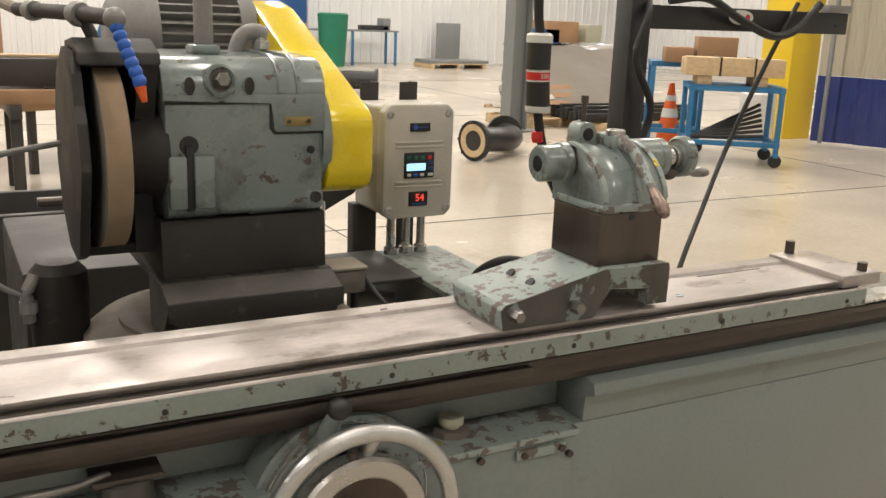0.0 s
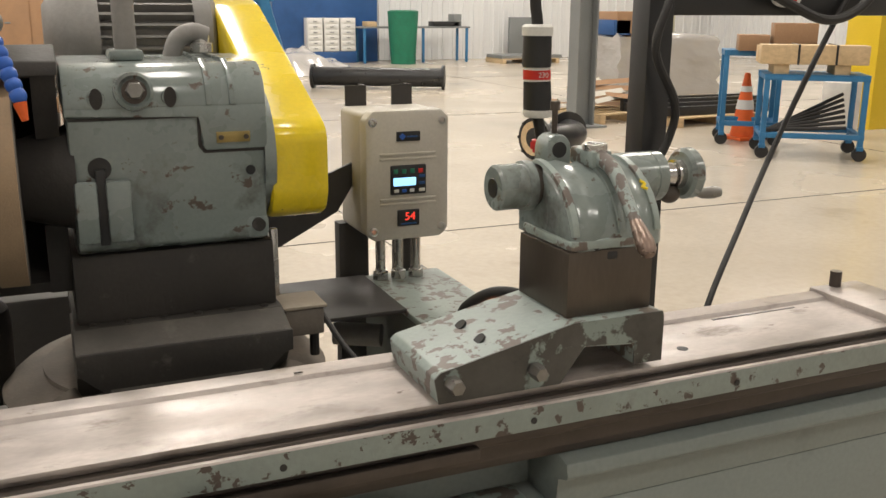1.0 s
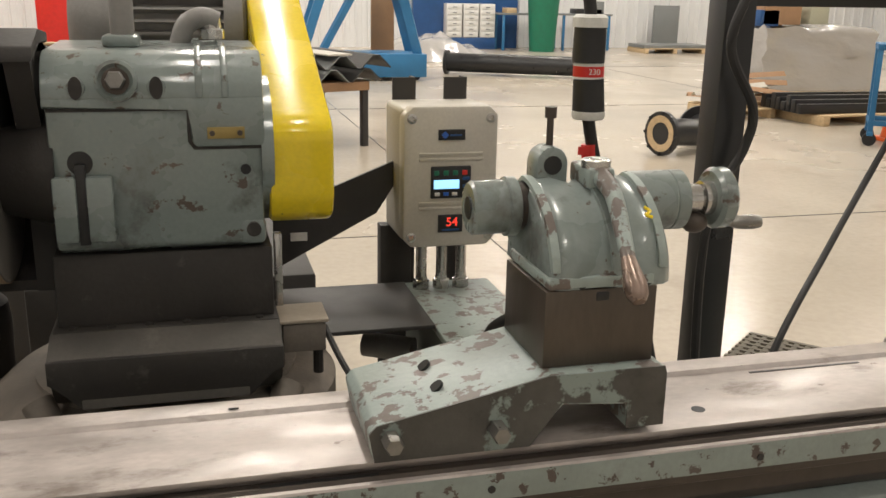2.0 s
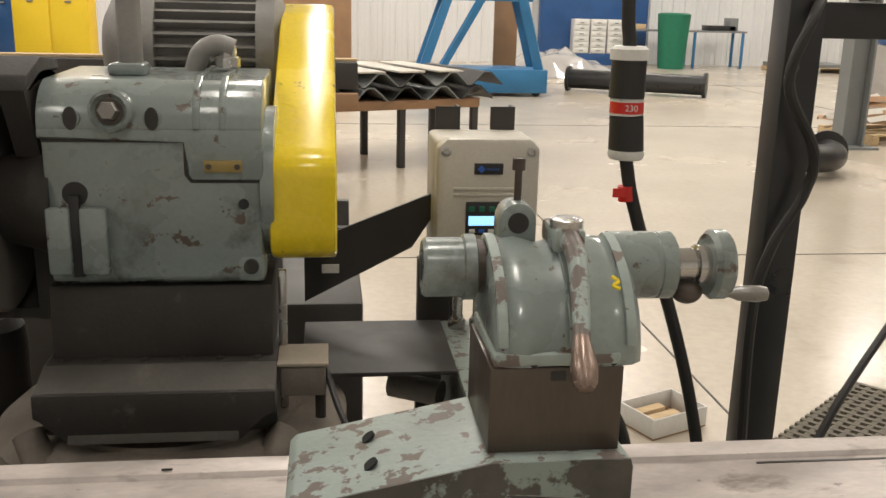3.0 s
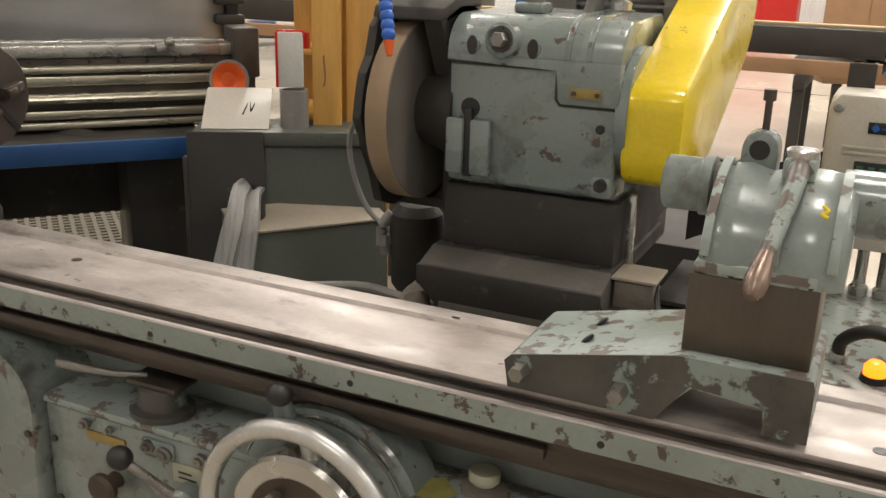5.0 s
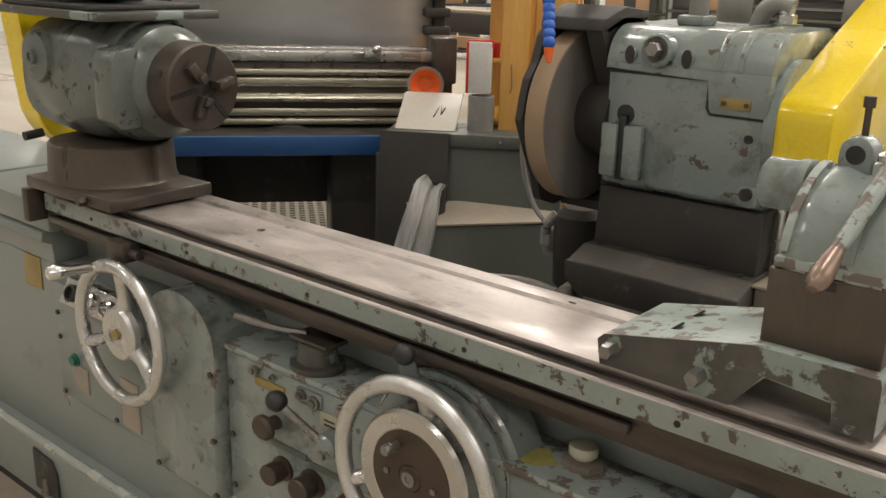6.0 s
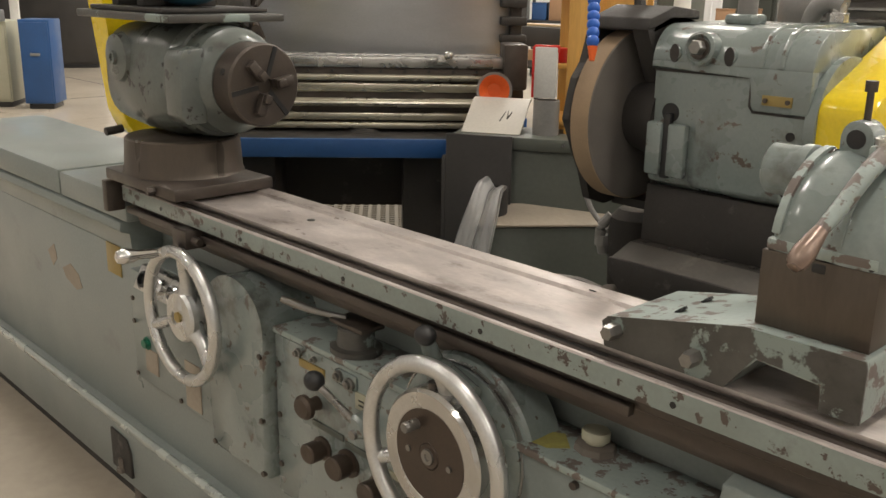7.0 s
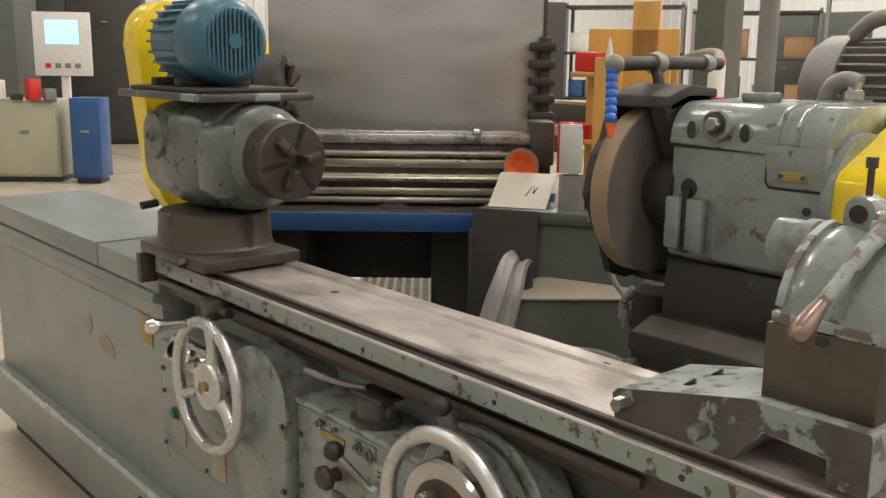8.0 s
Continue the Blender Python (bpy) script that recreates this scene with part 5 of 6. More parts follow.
part("side", box(B(), -0.6, 1.62, 4.40, 4.44, 0.0, 0.62, 0.004), M_SHEET, trough)
part("side", box(B(), -0.6, 1.62, 4.98, 5.02, 0.0, 0.60, 0.004), M_SHEET, trough)
part("bottom", box(B(), -0.6, 1.62, 4.44, 4.98, 0.30, 0.33, 0.004), M_GRIME, trough)
part("handle", cyl(B(), (1.05, 4.42, 0.66), (1.22, 4.42, 0.66), 0.02, seg=10), M_DARKST, trough)
part("back_tank", box(B(), 0.90, 1.62, 3.25, 4.0, 0.0, 0.70, 0.01), M_SHEET, trough, "dark sheet tank")

# ---- lathe behind the table ----
LA = radians(50)
lu = Vector((math.cos(LA), math.sin(LA), 0))
LM = Matrix.Translation((0.035, 2.846, 0.031)) @ Matrix.Rotation(LA, 4, "Z")


def lbox(bm, u0, u1, v0, v1, z0, z1, bevel=0.003):
    return box(bm, u0, u1, v0, v1, z0, z1, bevel, 2, LM)


def lp(u, v, z):
    return LM @ Vector((u, v, z))


lat = thing("engine_lathe", (0.0, 3.0, 0), "engine lathe with bright ways, brushed splash sheet and blue base beam", "lathe")
part("bed_way", lbox(B(), -0.98, 0.22, 0.0, 0.06, 1.112, 1.146, 0.006), M_BRIGHT, lat, "bright front way")
part("bed_way", lbox(B(), -0.98, 0.22, 0.20, 0.26, 1.105, 1.14, 0.006), M_BRIGHT, lat)
part("bed_wall", lbox(B(), -0.98, 0.24, 0.012, 0.25, 0.915, 1.112), M_DARKST, lat)
for z0, z1, v, mm in ((1.072, 1.092, -0.012, M_LATHE), (1.036, 1.066, 0.0, M_LATHE), (0.992, 1.020, -0.02, M_LATHE), (0.950, 0.975, -0.01, M_LATHE), (0.925, 0.945, -0.02, M_LATHE)):
    part("feed_rod", lbox(B(), -0.98, 0.19, v, v + 0.024, z0, z1, 0.008), mm, lat, "oily yellowed lathe rod")
part("lead_screw", tube(B(), [lp(-0.98, -0.022, 1.006), lp(0.19, -0.022, 1.006)], 0.010, 10, 0), M_LATHE, lat)
for k in range(12):
    part("rail_screw", tube(B(), [lp(-0.66 + 0.075 * k, 0.013, 1.101), lp(-0.66 + 0.075 * k, 0.006, 1.101)], 0.005, 8, 0), M_BLACK, lat)
part("stop_knob", ball(B(), lp(0.0, -0.012, 1.152), 0.015), M_CHROME, lat, "bright stop knob")
part("stop_block", lbox(B(), -0.035, 0.015, -0.008, 0.0, 1.125, 1.148, 0.002), M_BRIGHT, lat)
part("chip_tray", lbox(B(), -0.8, 0.06, -0.16, 0.32, 0.905, 0.915), M_GRIME, lat)
part("base_beam", lbox(B(), -0.8, 0.06, -0.18, -0.162, 0.862, 0.918), M_BLUE, lat, "blue base beam")
part("base_beam", lbox(B(), -0.8, 0.30, 0.32, 0.34, 0.862, 0.915), M_BLUE, lat)
for lu0 in (-0.74, -0.14):
    part("pedestal", lbox(B(), lu0, lu0 + 0.2, -0.03, 0.30, -0.031, 0.904, 0.008), M_GRIME, lat)
# dark panel added as a backdrop for the dark space under the bed
part("brace", lbox(B(), -0.7, 0.1, 0.24, 0.27, 0.62, 0.86), M_GRIME, lat)
part("chip_heap", ball(B(), lp(-0.28, 0.02, 0.895), 0.05, 2.2, 1.2, 0.7), M_GRIME, lat)
part("splash_sheet", lbox(B(), -0.72, 0.25, 0.40, 0.404, 0.90, 2.0, 0.001), M_SPLASH, lat, "tall brushed steel splash sheet")
part("sheet_edge", lbox(B(), 0.248, 0.262, 0.395, 0.41, 0.90, 2.0, 0.002), M_DARKST, lat)
part("headstock", lbox(B(), -1.0, -0.80, 0.0, 0.33, 1.146, 1.50, 0.02), M_CABG, lat)
part("lathe_chuck", lathe(B(), lp(-0.72, 0.16, 1.27), lu, [(0, 0), (0, 0.11), (0.01, 0.118), (0.09, 0.118), (0.1, 0.10), (0.1, 0)], 36), M_GRIME, lat, "dark lathe chuck")
part("spindle_nose", lathe(B(), lp(-0.86, 0.16, 1.27), lu, [(0, 0), (0, 0.08), (0.15, 0.08), (0.15, 0)], 24), M_DARKST, lat)
for k in range(4):
    a = 0.5 + k * math.pi / 2
    part("jaw_step", tube(B(), [lp(-0.62, 0.16 + 0.03 * math.cos(a), 1.27 + 0.03 * math.sin(a)), lp(-0.60, 0.16 + 0.10 * math.cos(a), 1.27 + 0.10 * math.sin(a))], 0.014, 8, 0), M_DARKST, lat)
tsk = part("lathe_end_bracket", lbox(B(), 0.17, 0.245, -0.03, 0.10, 1.05, 1.19, 0.008), M_DARKST, lat)
part("lever_block", lbox(B(), 0.235, 0.275, 0.36, 0.42, 1.12, 1.46, 0.006), M_GRIME, lat)
for k in range(5):
    part("clip", lbox(B(), 0.20, 0.29, 0.34, 0.40, 1.17 + 0.06 * k, 1.20 + 0.06 * k, 0.006), M_GRIME, lat)
part("funnel", lathe(B(), lp(0.13, -0.12, 1.06), (0.75, -0.66, 0.1), [(0, 0), (0, 0.022), (0.03, 0.052), (0.036, 0.054), (0.034, 0.047), (0.012, 0.02), (0.012, 0)], 28), M_GREYM, lat)
part("funnel_lining", lathe(B(), lp(0.13, -0.12, 1.06) + Vector((0.75, -0.66, 0.1)) * 0.016, (0.75, -0.66, 0.1), [(0, 0), (0, 0.022), (0.0185, 0.046), (0.0195, 0.0455), (0.002, 0.02), (0.002, 0)], 28), M_ORANGE, lat, "orange inside")

# wooden rack with small things
rack = thing("wooden_tool_rack", (0.62, 2.97, 0), "varnished pine tool rack with two uprights", "tool rack")
RM = Matrix.Translation((0.482, 2.877, 0.034)) @ Matrix.Rotation(radians(28), 4, "Z")


def rbox(bm, u0, u1, v0, v1, z0, z1, bevel=0.003):
    return box(bm, u0, u1, v0, v1, z0, z1, bevel, 2, RM)


part("upright", rbox(B(), 0.0, 0.075, 0.0, 0.03, -0.034, 1.385), M_WOOD, rack)
part("upright", rbox(B(), 0.085, 0.20, 0.05, 0.08, -0.034, 1.37), M_WOOD, rack)
part("upright", rbox(B(), 0.06, 0.14, 0.22, 0.25, -0.034, 1.55), M_WOOD, rack)
for sz in (0.98, 1.14, 1.33):
    part("shelf", rbox(B(), -0.07, 0.0, 0.0, 0.22, sz, sz + 0.014), M_WOOD, rack)
part("back_board", rbox(B(), -0.07, 0.20, 0.22, 0.235, 0.6, 1.47), M_WOOD, rack)
part("knot", tube(B(), [RM @ Vector((0.03, -0.001, 1.14)), RM @ Vector((0.034, -0.002, 1.08)), RM @ Vector((0.028, -0.001, 1.06))], 0.002, 6, 4), M_CARD, rack)
tin = thing("red_tin", RM @ Vector((-0.03, 0.08, 1.345)), "red tin on the rack's top shelf", "tin")
part("tin", rbox(B(), -0.065, 0.0, 0.03, 0.15, 1.345, 1.40, 0.006), M_RED, tin)
part("nozzle", cyl(B(), RM @ Vector((0.03, 0.05, 1.385)), RM @ Vector((0.03, 0.05, 1.44)), 0.012, 0.002, 12), M_WHITE, tin)
bag = thing("red_white_packet", RM @ Vector((-0.03, -0.05, 1.06)), "crumpled white packet with a red border", "packet")
bm = rbox(B(), -0.085, -0.02, -0.035, -0.015, 1.06, 1.20, 0.004)
part("sheet", bm, M_WHITE, bag)
part("border", rbox(B(), -0.088, -0.017, -0.03, -0.012, 1.185, 1.205, 0.003), M_RED, bag)
part("border", rbox(B(), -0.09, -0.083, -0.037, -0.013, 1.06, 1.20, 0.002), M_RED, bag)
rtool = thing("red_tape_roll", RM @ Vector((-0.045, 0.06, 1.16)), "red plastic tape roll on the rack's shelf", "tape roll")
part("roll", lathe(B(), RM @ Vector((-0.04, 0.05, 1.154)), (0, 0, 1), [(0, 0.012), (0, 0.03), (0.04, 0.03), (0.04, 0.012)], 20), M_RED, rtool)
pot = thing("grey_steel_pot", (0.48, 2.84, 0.95), "dull grey steel cylinder on the cabinet", "pot")
part("pot", lathe(B(), RM @ Vector((-0.045, -0.03, 0.955)), (0, 0, 1), [(0, 0), (0, 0.037), (0.10, 0.037), (0.10, 0.03), (0.09, 0.03), (0.09, 0)], 24), M_GREYM, pot)

# dark plate, olive cabinet, dust box with a plastic bag
CM = Matrix.Translation((0.283, 2.607, 0)) @ Matrix.Rotation(radians(31), 4, "Z")


def cbox(bm, u0, u1, v0, v1, z0, z1, bevel=0.004):
    return box(bm, u0, u1, v0, v1, z0, z1, bevel, 2, CM)


plate = thing("dark_steel_plate", CM @ Vector((0.1, 0.02, 0)), "dark steel plate leaning on the cabinet", "steel plate")
part("plate", cbox(B(), 0.0, 0.19, 0.0, 0.008, 0.0, 0.995, 0.003), M_SHEET, plate)
part("lip", cbox(B(), -0.012, 0.0, 0.002, 0.03, 0.0, 0.93, 0.002), M_SHEET, plate)
ocab = thing("olive_cabinet", CM @ Vector((0.3, 0.2, 0)), "olive-grey sheet-steel cabinet beside the lathe", "cabinet")
part("body", cbox(B(), 0.02, 0.50, 0.025, 0.21, 0.0, 0.955), M_CABG, ocab)
part("top", cbox(B(), 0.01, 0.51, 0.016, 0.22, 0.956, 0.992), M_CABG, ocab)
part("screw", tube(B(), [CM @ Vector((0.33, 0.016, 0.978)), CM @ Vector((0.33, 0.010, 0.978))], 0.005, 8, 0), M_BRIGHT, ocab)
trayt = thing("grey_sheet_tray", CM @ Vector((0.1, 0.2, 0.992)), "folded light grey sheet with black marker strokes", "sheet")
bm = prism(B(), [(0.05, 0.994), (0.19, 1.075), (0.215, 1.076), (0.215, 1.070), (0.19, 1.068), (0.055, 0.992)], "x", 0.03, 0.20)
bm.transform(CM)
part("sheet", bm, M_ENC, trayt)
bm = prism(B(), [(0.19, 1.0655), (0.212, 1.0655), (0.212, 0.9925), (0.19, 0.9925)], "x", 0.05, 0.18)
bm.transform(CM)
part("support", bm, M_CABG, trayt)
for k, (a0, a1, b0, b1) in enumerate(((0.13, 0.145, 0.10, 0.16), (0.145, 0.15, 0.16, 0.11), (0.15, 0.165, 0.11, 0.165))):
    part("marker_stroke", tube(B(), [CM @ Vector((a0, b0, 0.9945 + (b0 - 0.05) * 0.54)), CM @ Vector((a1, b1, 0.9945 + (b1 - 0.05) * 0.54))], 0.003, 6, 0), M_BLACK, trayt)
DM = Matrix.Translation((0.494, 2.528, 0)) @ Matrix.Rotation(radians(52), 4, "Z")
dust = thing("dust_extraction_box", DM @ Vector((0.25, 0.1, 0)), "olive box with a dusty tan top and a round duct collar", "dust box")
bm = prism(B(), [(0.0, 0.0), (0.0, 0.775), (0.16, 0.797), (0.16, 0.0)], "x", 0.0, 0.39, 0.004)
bm.transform(DM)
part("body", bm, M_CABG, dust)
bm = prism(B(), [(-0.003, 0.777), (0.16, 0.799), (0.16, 0.805), (-0.003, 0.783)], "x", -0.002, 0.392, 0.001)
bm.transform(DM)
part("dusty_top", bm, M_TAN, dust, "thick tan dust on the top")
part("collar", lathe(B(), DM @ Vector((0.05, 0.10, 0.79)), (0, 0, 1), [(0, 0.042), (0, 0.045), (0.075, 0.045), (0.075, 0.042), (0, 0.042)], 30), M_SHEET, dust, "round duct collar")
wrap = thing("clear_plastic_bag", DM @ Vector((-0.05, 0.05, 0.0)), "crumpled clear plastic bag draped over the duct", "plastic bag")
bm = B()
rows_ = []
for i in range(25):
    a = i / 24
    row = []
    for j in range(33):
        c = j / 32
        fold = 0.010 * math.sin(13 * c + 2.5 * a) + 0.006 * math.sin(27 * c - 4 * a + 1.0)
        x_l, x_r = 0.02 - 0.155 * a ** 0.7, 0.085 - 0.085 * a ** 0.6
        top = 0.06 * math.exp(-((a - 0.0) / 0.12) ** 2)
        hang = 0.90 - 0.46 * a ** 1.15 + 0.010 * math.sin(9 * c + 6 * a) - 0.03 * c * (1 - a)
        row.append(bm.verts.new(DM @ Vector((x_l + (x_r - x_l) * c, -0.015 + top - 0.03 * a + fold, hang))))
    rows_.append(row)
for a, c in zip(rows_, rows_[1:]):
    for k in range(32):
        bm.faces.new((a[k], a[k + 1], c[k + 1], c[k]))
bmesh.ops.solidify(bm, geom=bm.faces[:], thickness=0.0015)
part("film", bm, M_FILM, wrap, "", 1.2)

# ---- floor mats, timber ----
def grid_mat(name, x0, x1, y0, y1, z, step, bar, turn, label):
    """A mat of crossing bars with square holes."""
    bm = B()
    n = int((x1 - x0) / step)
    k = int((y1 - y0) / step)
    def bx(a0, a1, b0, b1, c0, c1):
        v = [bm.verts.new(p) for p in ((a0, b0, c0), (a1, b0, c0), (a1, b1, c0), (a0, b1, c0), (a0, b0, c1), (a1, b0, c1), (a1, b1, c1), (a0, b1, c1))]
        for f_ in ((0, 1, 2, 3), (4, 5, 6, 7), (0, 1, 5, 4), (1, 2, 6, 5), (2, 3, 7, 6), (3, 0, 4, 7)):
            bm.faces.new([v[i] for i in f_])
    for i in range(n + 1):
        bx(x0 + i * step, x0 + i * step + bar, y0, y1, 0.002, z)
    for j in range(k + 1):
        bx(x0, x1, y0 + j * step, y0 + j * step + bar, 0.002, z - 0.0015)
    c = Vector(((x0 + x1) / 2, (y0 + y1) / 2, 0))
    bm.transform(Matrix.Translation(c) @ Matrix.Rotation(turn, 4, "Z") @ Matrix.Translation(-c))
    o = part(name, bm, M_MAT)
    return tagged(o, label, "floor mat", kind="stuff")


grid_mat("rubber_floor_mat", 3.28, 4.28, 2.41, 4.11, 0.016, 0.045, 0.02, radians(40), "perforated grey-brown rubber mat on the concrete")
grid_mat("rubber_floor_mat", -2.5, -1.2, 3.9, 5.1, 0.02, 0.055, 0.022, radians(50), "perforated rubber mat on the floor behind the lathe")
crate = thing("cardboard_tray", (2.76, 4.0, 0), "small open white-edged cardboard tray with timber scraps on the floor", "cardboard tray")
TM2 = pose(2.64, 3.80, 0, 0, 0, 24) @ Matrix.Diagonal((0.7, 0.7, 0.6, 1))
part("bottom", box(B(), 0, 0.36, 0, 0.26, 0.003, 0.012, 0.001, 2, TM2), M_CARD, crate)
for k, (x0, x1, y0, y1) in enumerate(((0, 0.36, 0, 0.008), (0, 0.36, 0.252, 0.26), (0, 0.008, 0.009, 0.251), (0.352, 0.36, 0.009, 0.251))):
    part("side", box(B(), x0, x1, y0, y1, 0.012, 0.13, 0.001, 2, TM2), M_WHITE, crate, "white-faced cardboard side")
for k in range(3):
    part("timber_scrap", box(B(), 0.03, 0.32 - 0.04 * k, 0.03 + 0.07 * k, 0.085 + 0.07 * k, 0.0125, 0.05 + 0.015 * k, 0.002, 2, TM2), M_RAW, crate)

# ---- far side of the hall ----
col = thing("steel_column", (7.15, 10.56, 0), "grey steel I-column on a base plate", "column", kind="structure")
part("flange", box(B(), 7.02, 7.04, 10.45, 10.67, 0, ROOF), M_COLUMN, col)
part("flange", box(B(), 7.26, 7.28, 10.45, 10.67, 0, ROOF), M_COLUMN, col)
part("web", box(B(), 7.04, 7.26, 10.55, 10.57, 0, ROOF), M_COLUMN, col)
part("base_plate", box(B(), 6.9, 7.4, 10.35, 10.77, 0, 0.025), M_COLUMN, col)


def pallet(name, x, y, turn, label, w=1.1, d=0.9):
    p = thing(name, (x, y, 0), label, "pallet", "wooden pallets")
    m = Matrix.Translation((x, y, 0)) @ Matrix.Rotation(turn, 4, "Z")
    for k in range(5):
        part("deck_board", box(B(), -w / 2, w / 2, -d / 2 + k * d / 4.6, -d / 2 + k * d / 4.6 + 0.11, 0.10, 0.12, 0.003, 2, m), M_RAW, p)
    for k in range(3):
        part("runner", box(B(), -w / 2 + k * (w - 0.09) / 2, -w / 2 + 0.09 + k * (w - 0.09) / 2, -d / 2, d / 2, 0.0, 0.10, 0.003, 2, m), M_RAW, p)
    return p


pallet("wooden_pallet", 7.95, 11.2, 0.2, "wooden pallet under steel offcuts")
pallet("wooden_pallet", 8.9, 10.6, 0.1, "wooden pallet under black steel bars", 1.5, 1.0)
pallet("wooden_pallet", 9.9, 13.2, 0.0, "wooden pallet under wrapped goods", 1.7, 1.5)
pallet("wooden_pallet", 12.7, 22.4, 0.0, "low wooden pallet with steel plates at the wall", 1.6, 1.0)
tagged(slab("steel_plate_stack", 11.9, 13.6, 21.95, 22.85, 0.121, 0.20, M_COLUMN), "grey steel plates on a pallet", "steel plates")
tagged(slab("leaning_board", 13.0, 13.7, 23.7, 23.8, 0.0, 1.1, M_COLUMN, m=pose(0, 0, 0)), "grey board leaning on the white wall", "board")
off = thing("steel_offcuts", (7.95, 11.2, 0.121), "pale folded steel offcuts heaped on a pallet", "steel offcuts")
rnd = random.Random(8)
for k in range(9):
    m = pose(7.95 + rnd.uniform(-0.25, 0.25), 11.2 + rnd.uniform(-0.25, 0.25), 0.16 + 0.035 * k, rnd.uniform(-8, 8), rnd.uniform(-6, 6), rnd.uniform(-25, 40))
    bm = prism(B(), [(-0.06, 0), (0.0, 0.05), (0.06, 0), (0.05, 0), (0.0, 0.04), (-0.05, 0)], "x", -0.5, 0.5)
    bm.transform(m)
    part("angle", bm, M_ENC if k % 2 else M_CARD, off)
bars = thing("black_steel_bars", (8.9, 10.6, 0.12), "black steel bars stacked on a pallet", "steel bars")
for k in range(8):
    part("bar", box(B(), 8.0, 9.9, 10.2 + 0.1 * k, 10.28 + 0.1 * k, 0.121, 0.23 + 0.04 * (k % 3), 0.004), M_BLACK, bars)
wrapd = thing("wrapped_load", (9.9, 13.2, 0.12), "pallet load in shiny grey stretch wrap with boxes on top", "wrapped load")
rnd = random.Random(3)
bm = box(B(), 9.0, 10.8, 12.5, 13.9, 0.12, 1.0)
bmesh.ops.subdivide_edges(bm, edges=bm.edges[:], cuts=7, use_grid_fill=True)
for v in bm.verts:
    if v.co.z > 0.13:
        v.co += Vector((rnd.uniform(-0.05, 0.05), rnd.uniform(-0.05, 0.05), rnd.uniform(-0.05, 0.04)))
part("wrap", bm, M_WRAP, wrapd, "crinkled stretch wrap", 1.3)
for k, (x, z, w, mm) in enumerate(((9.4, 1.02, 0.6, M_CARD), (10.0, 1.03, 0.3, M_CREAM), (9.2, 1.0, 0.3, M_BLUE))):
    part("carton", box(B(), x - w / 2, x + w / 2, 12.8, 13.4, z, z + 0.32 - 0.05 * k, 0.006), mm, wrapd)


def flanged(name, x, y, turn, label):
    e = thing(name, (x, y, 0), label, "pipe elbow")
    m = pose(x, y, 0, 0, 0, turn)
    pts = [m @ Vector(p) for p in ((0, 0, 0.20), (0.22, 0.05, 0.20), (0.48, 0.12, 0.18), (0.70, 0.30, 0.17), (0.78, 0.55, 0.17))]
    part("pipe", tube(B(), pts, 0.125, 20, 8), M_BLACK, e)
    d = (pts[0] - pts[1]).normalized()
    part("flange", lathe(B(), pts[0], d, [(-0.04, 0.12), (-0.04, 0.2), (0, 0.2), (0, 0.12)], 28), M_BLACK, e)
    part("lining", lathe(B(), pts[0], d, [(-0.05, 0), (-0.01, 0.11), (0.004, 0.165), (0.004, 0.11), (-0.045, 0)], 28), M_RAW, e, "tan lining")
    part("flange", lathe(B(), pts[-1], (pts[-1] - pts[-2]).normalized(), [(-0.04, 0.12), (-0.04, 0.2), (0, 0.2), (0, 0)], 28), M_BLACK, e)
    for k in range(8):
        a = 2 * math.pi * k / 8
        q = d.to_track_quat("Z", "Y") @ Vector((0.185 * math.cos(a), 0.185 * math.sin(a), 0.002))
        part("bolt", cyl(B(), pts[0] + q, pts[0] + q + d * 0.015, 0.015, seg=6), M_BLACK, e)
    return e


flanged("flanged_pipe_elbow", 5.4, 8.55, 5, "black flanged pipe elbow with a tan-lined mouth")

tb = thing("long_black_pipe", (6.6, 16.3, 0), "long black flanged pipe lying on the floor", "pipe")
part("pipe", cyl(B(), (5.6, 16.9, 0.2), (7.65, 15.8, 0.2), 0.16, seg=24), M_BLACK, tb)
for p, s in (((5.6, 16.9, 0.2), -1), ((7.65, 15.8, 0.2), 1)):
    d = Vector((2.05, -1.1, 0)).normalized() * s
    part("flange", lathe(B(), p, d, [(-0.05, 0), (-0.05, 0.21), (0, 0.21), (0, 0)], 24), M_BLACK, tb)

cone = thing("traffic_cone", (8.3, 9.0, 0), "orange traffic cone with two white bands", "traffic cone")
part("base", box(B(), 8.12, 8.48, 8.82, 9.18, 0, 0.035, 0.01), M_ORANGE, cone)
part("cone", lathe(B(), (8.3, 9.0, 0.035), (0, 0, 1), [(0, 0.14), (0.68, 0.03), (0.69, 0.02), (0.69, 0)], 28), M_ORANGE, cone)
part("band", lathe(B(), (8.3, 9.0, 0.33), (0, 0, 1), [(0, 0.097), (0.002, 0.0985), (0.10, 0.082), (0.102, 0.08)], 28), M_WHITE, cone)
part("band", lathe(B(), (8.3, 9.0, 0.52), (0, 0, 1), [(0, 0.066), (0.002, 0.0675), (0.06, 0.058), (0.062, 0.056)], 28), M_WHITE, cone)


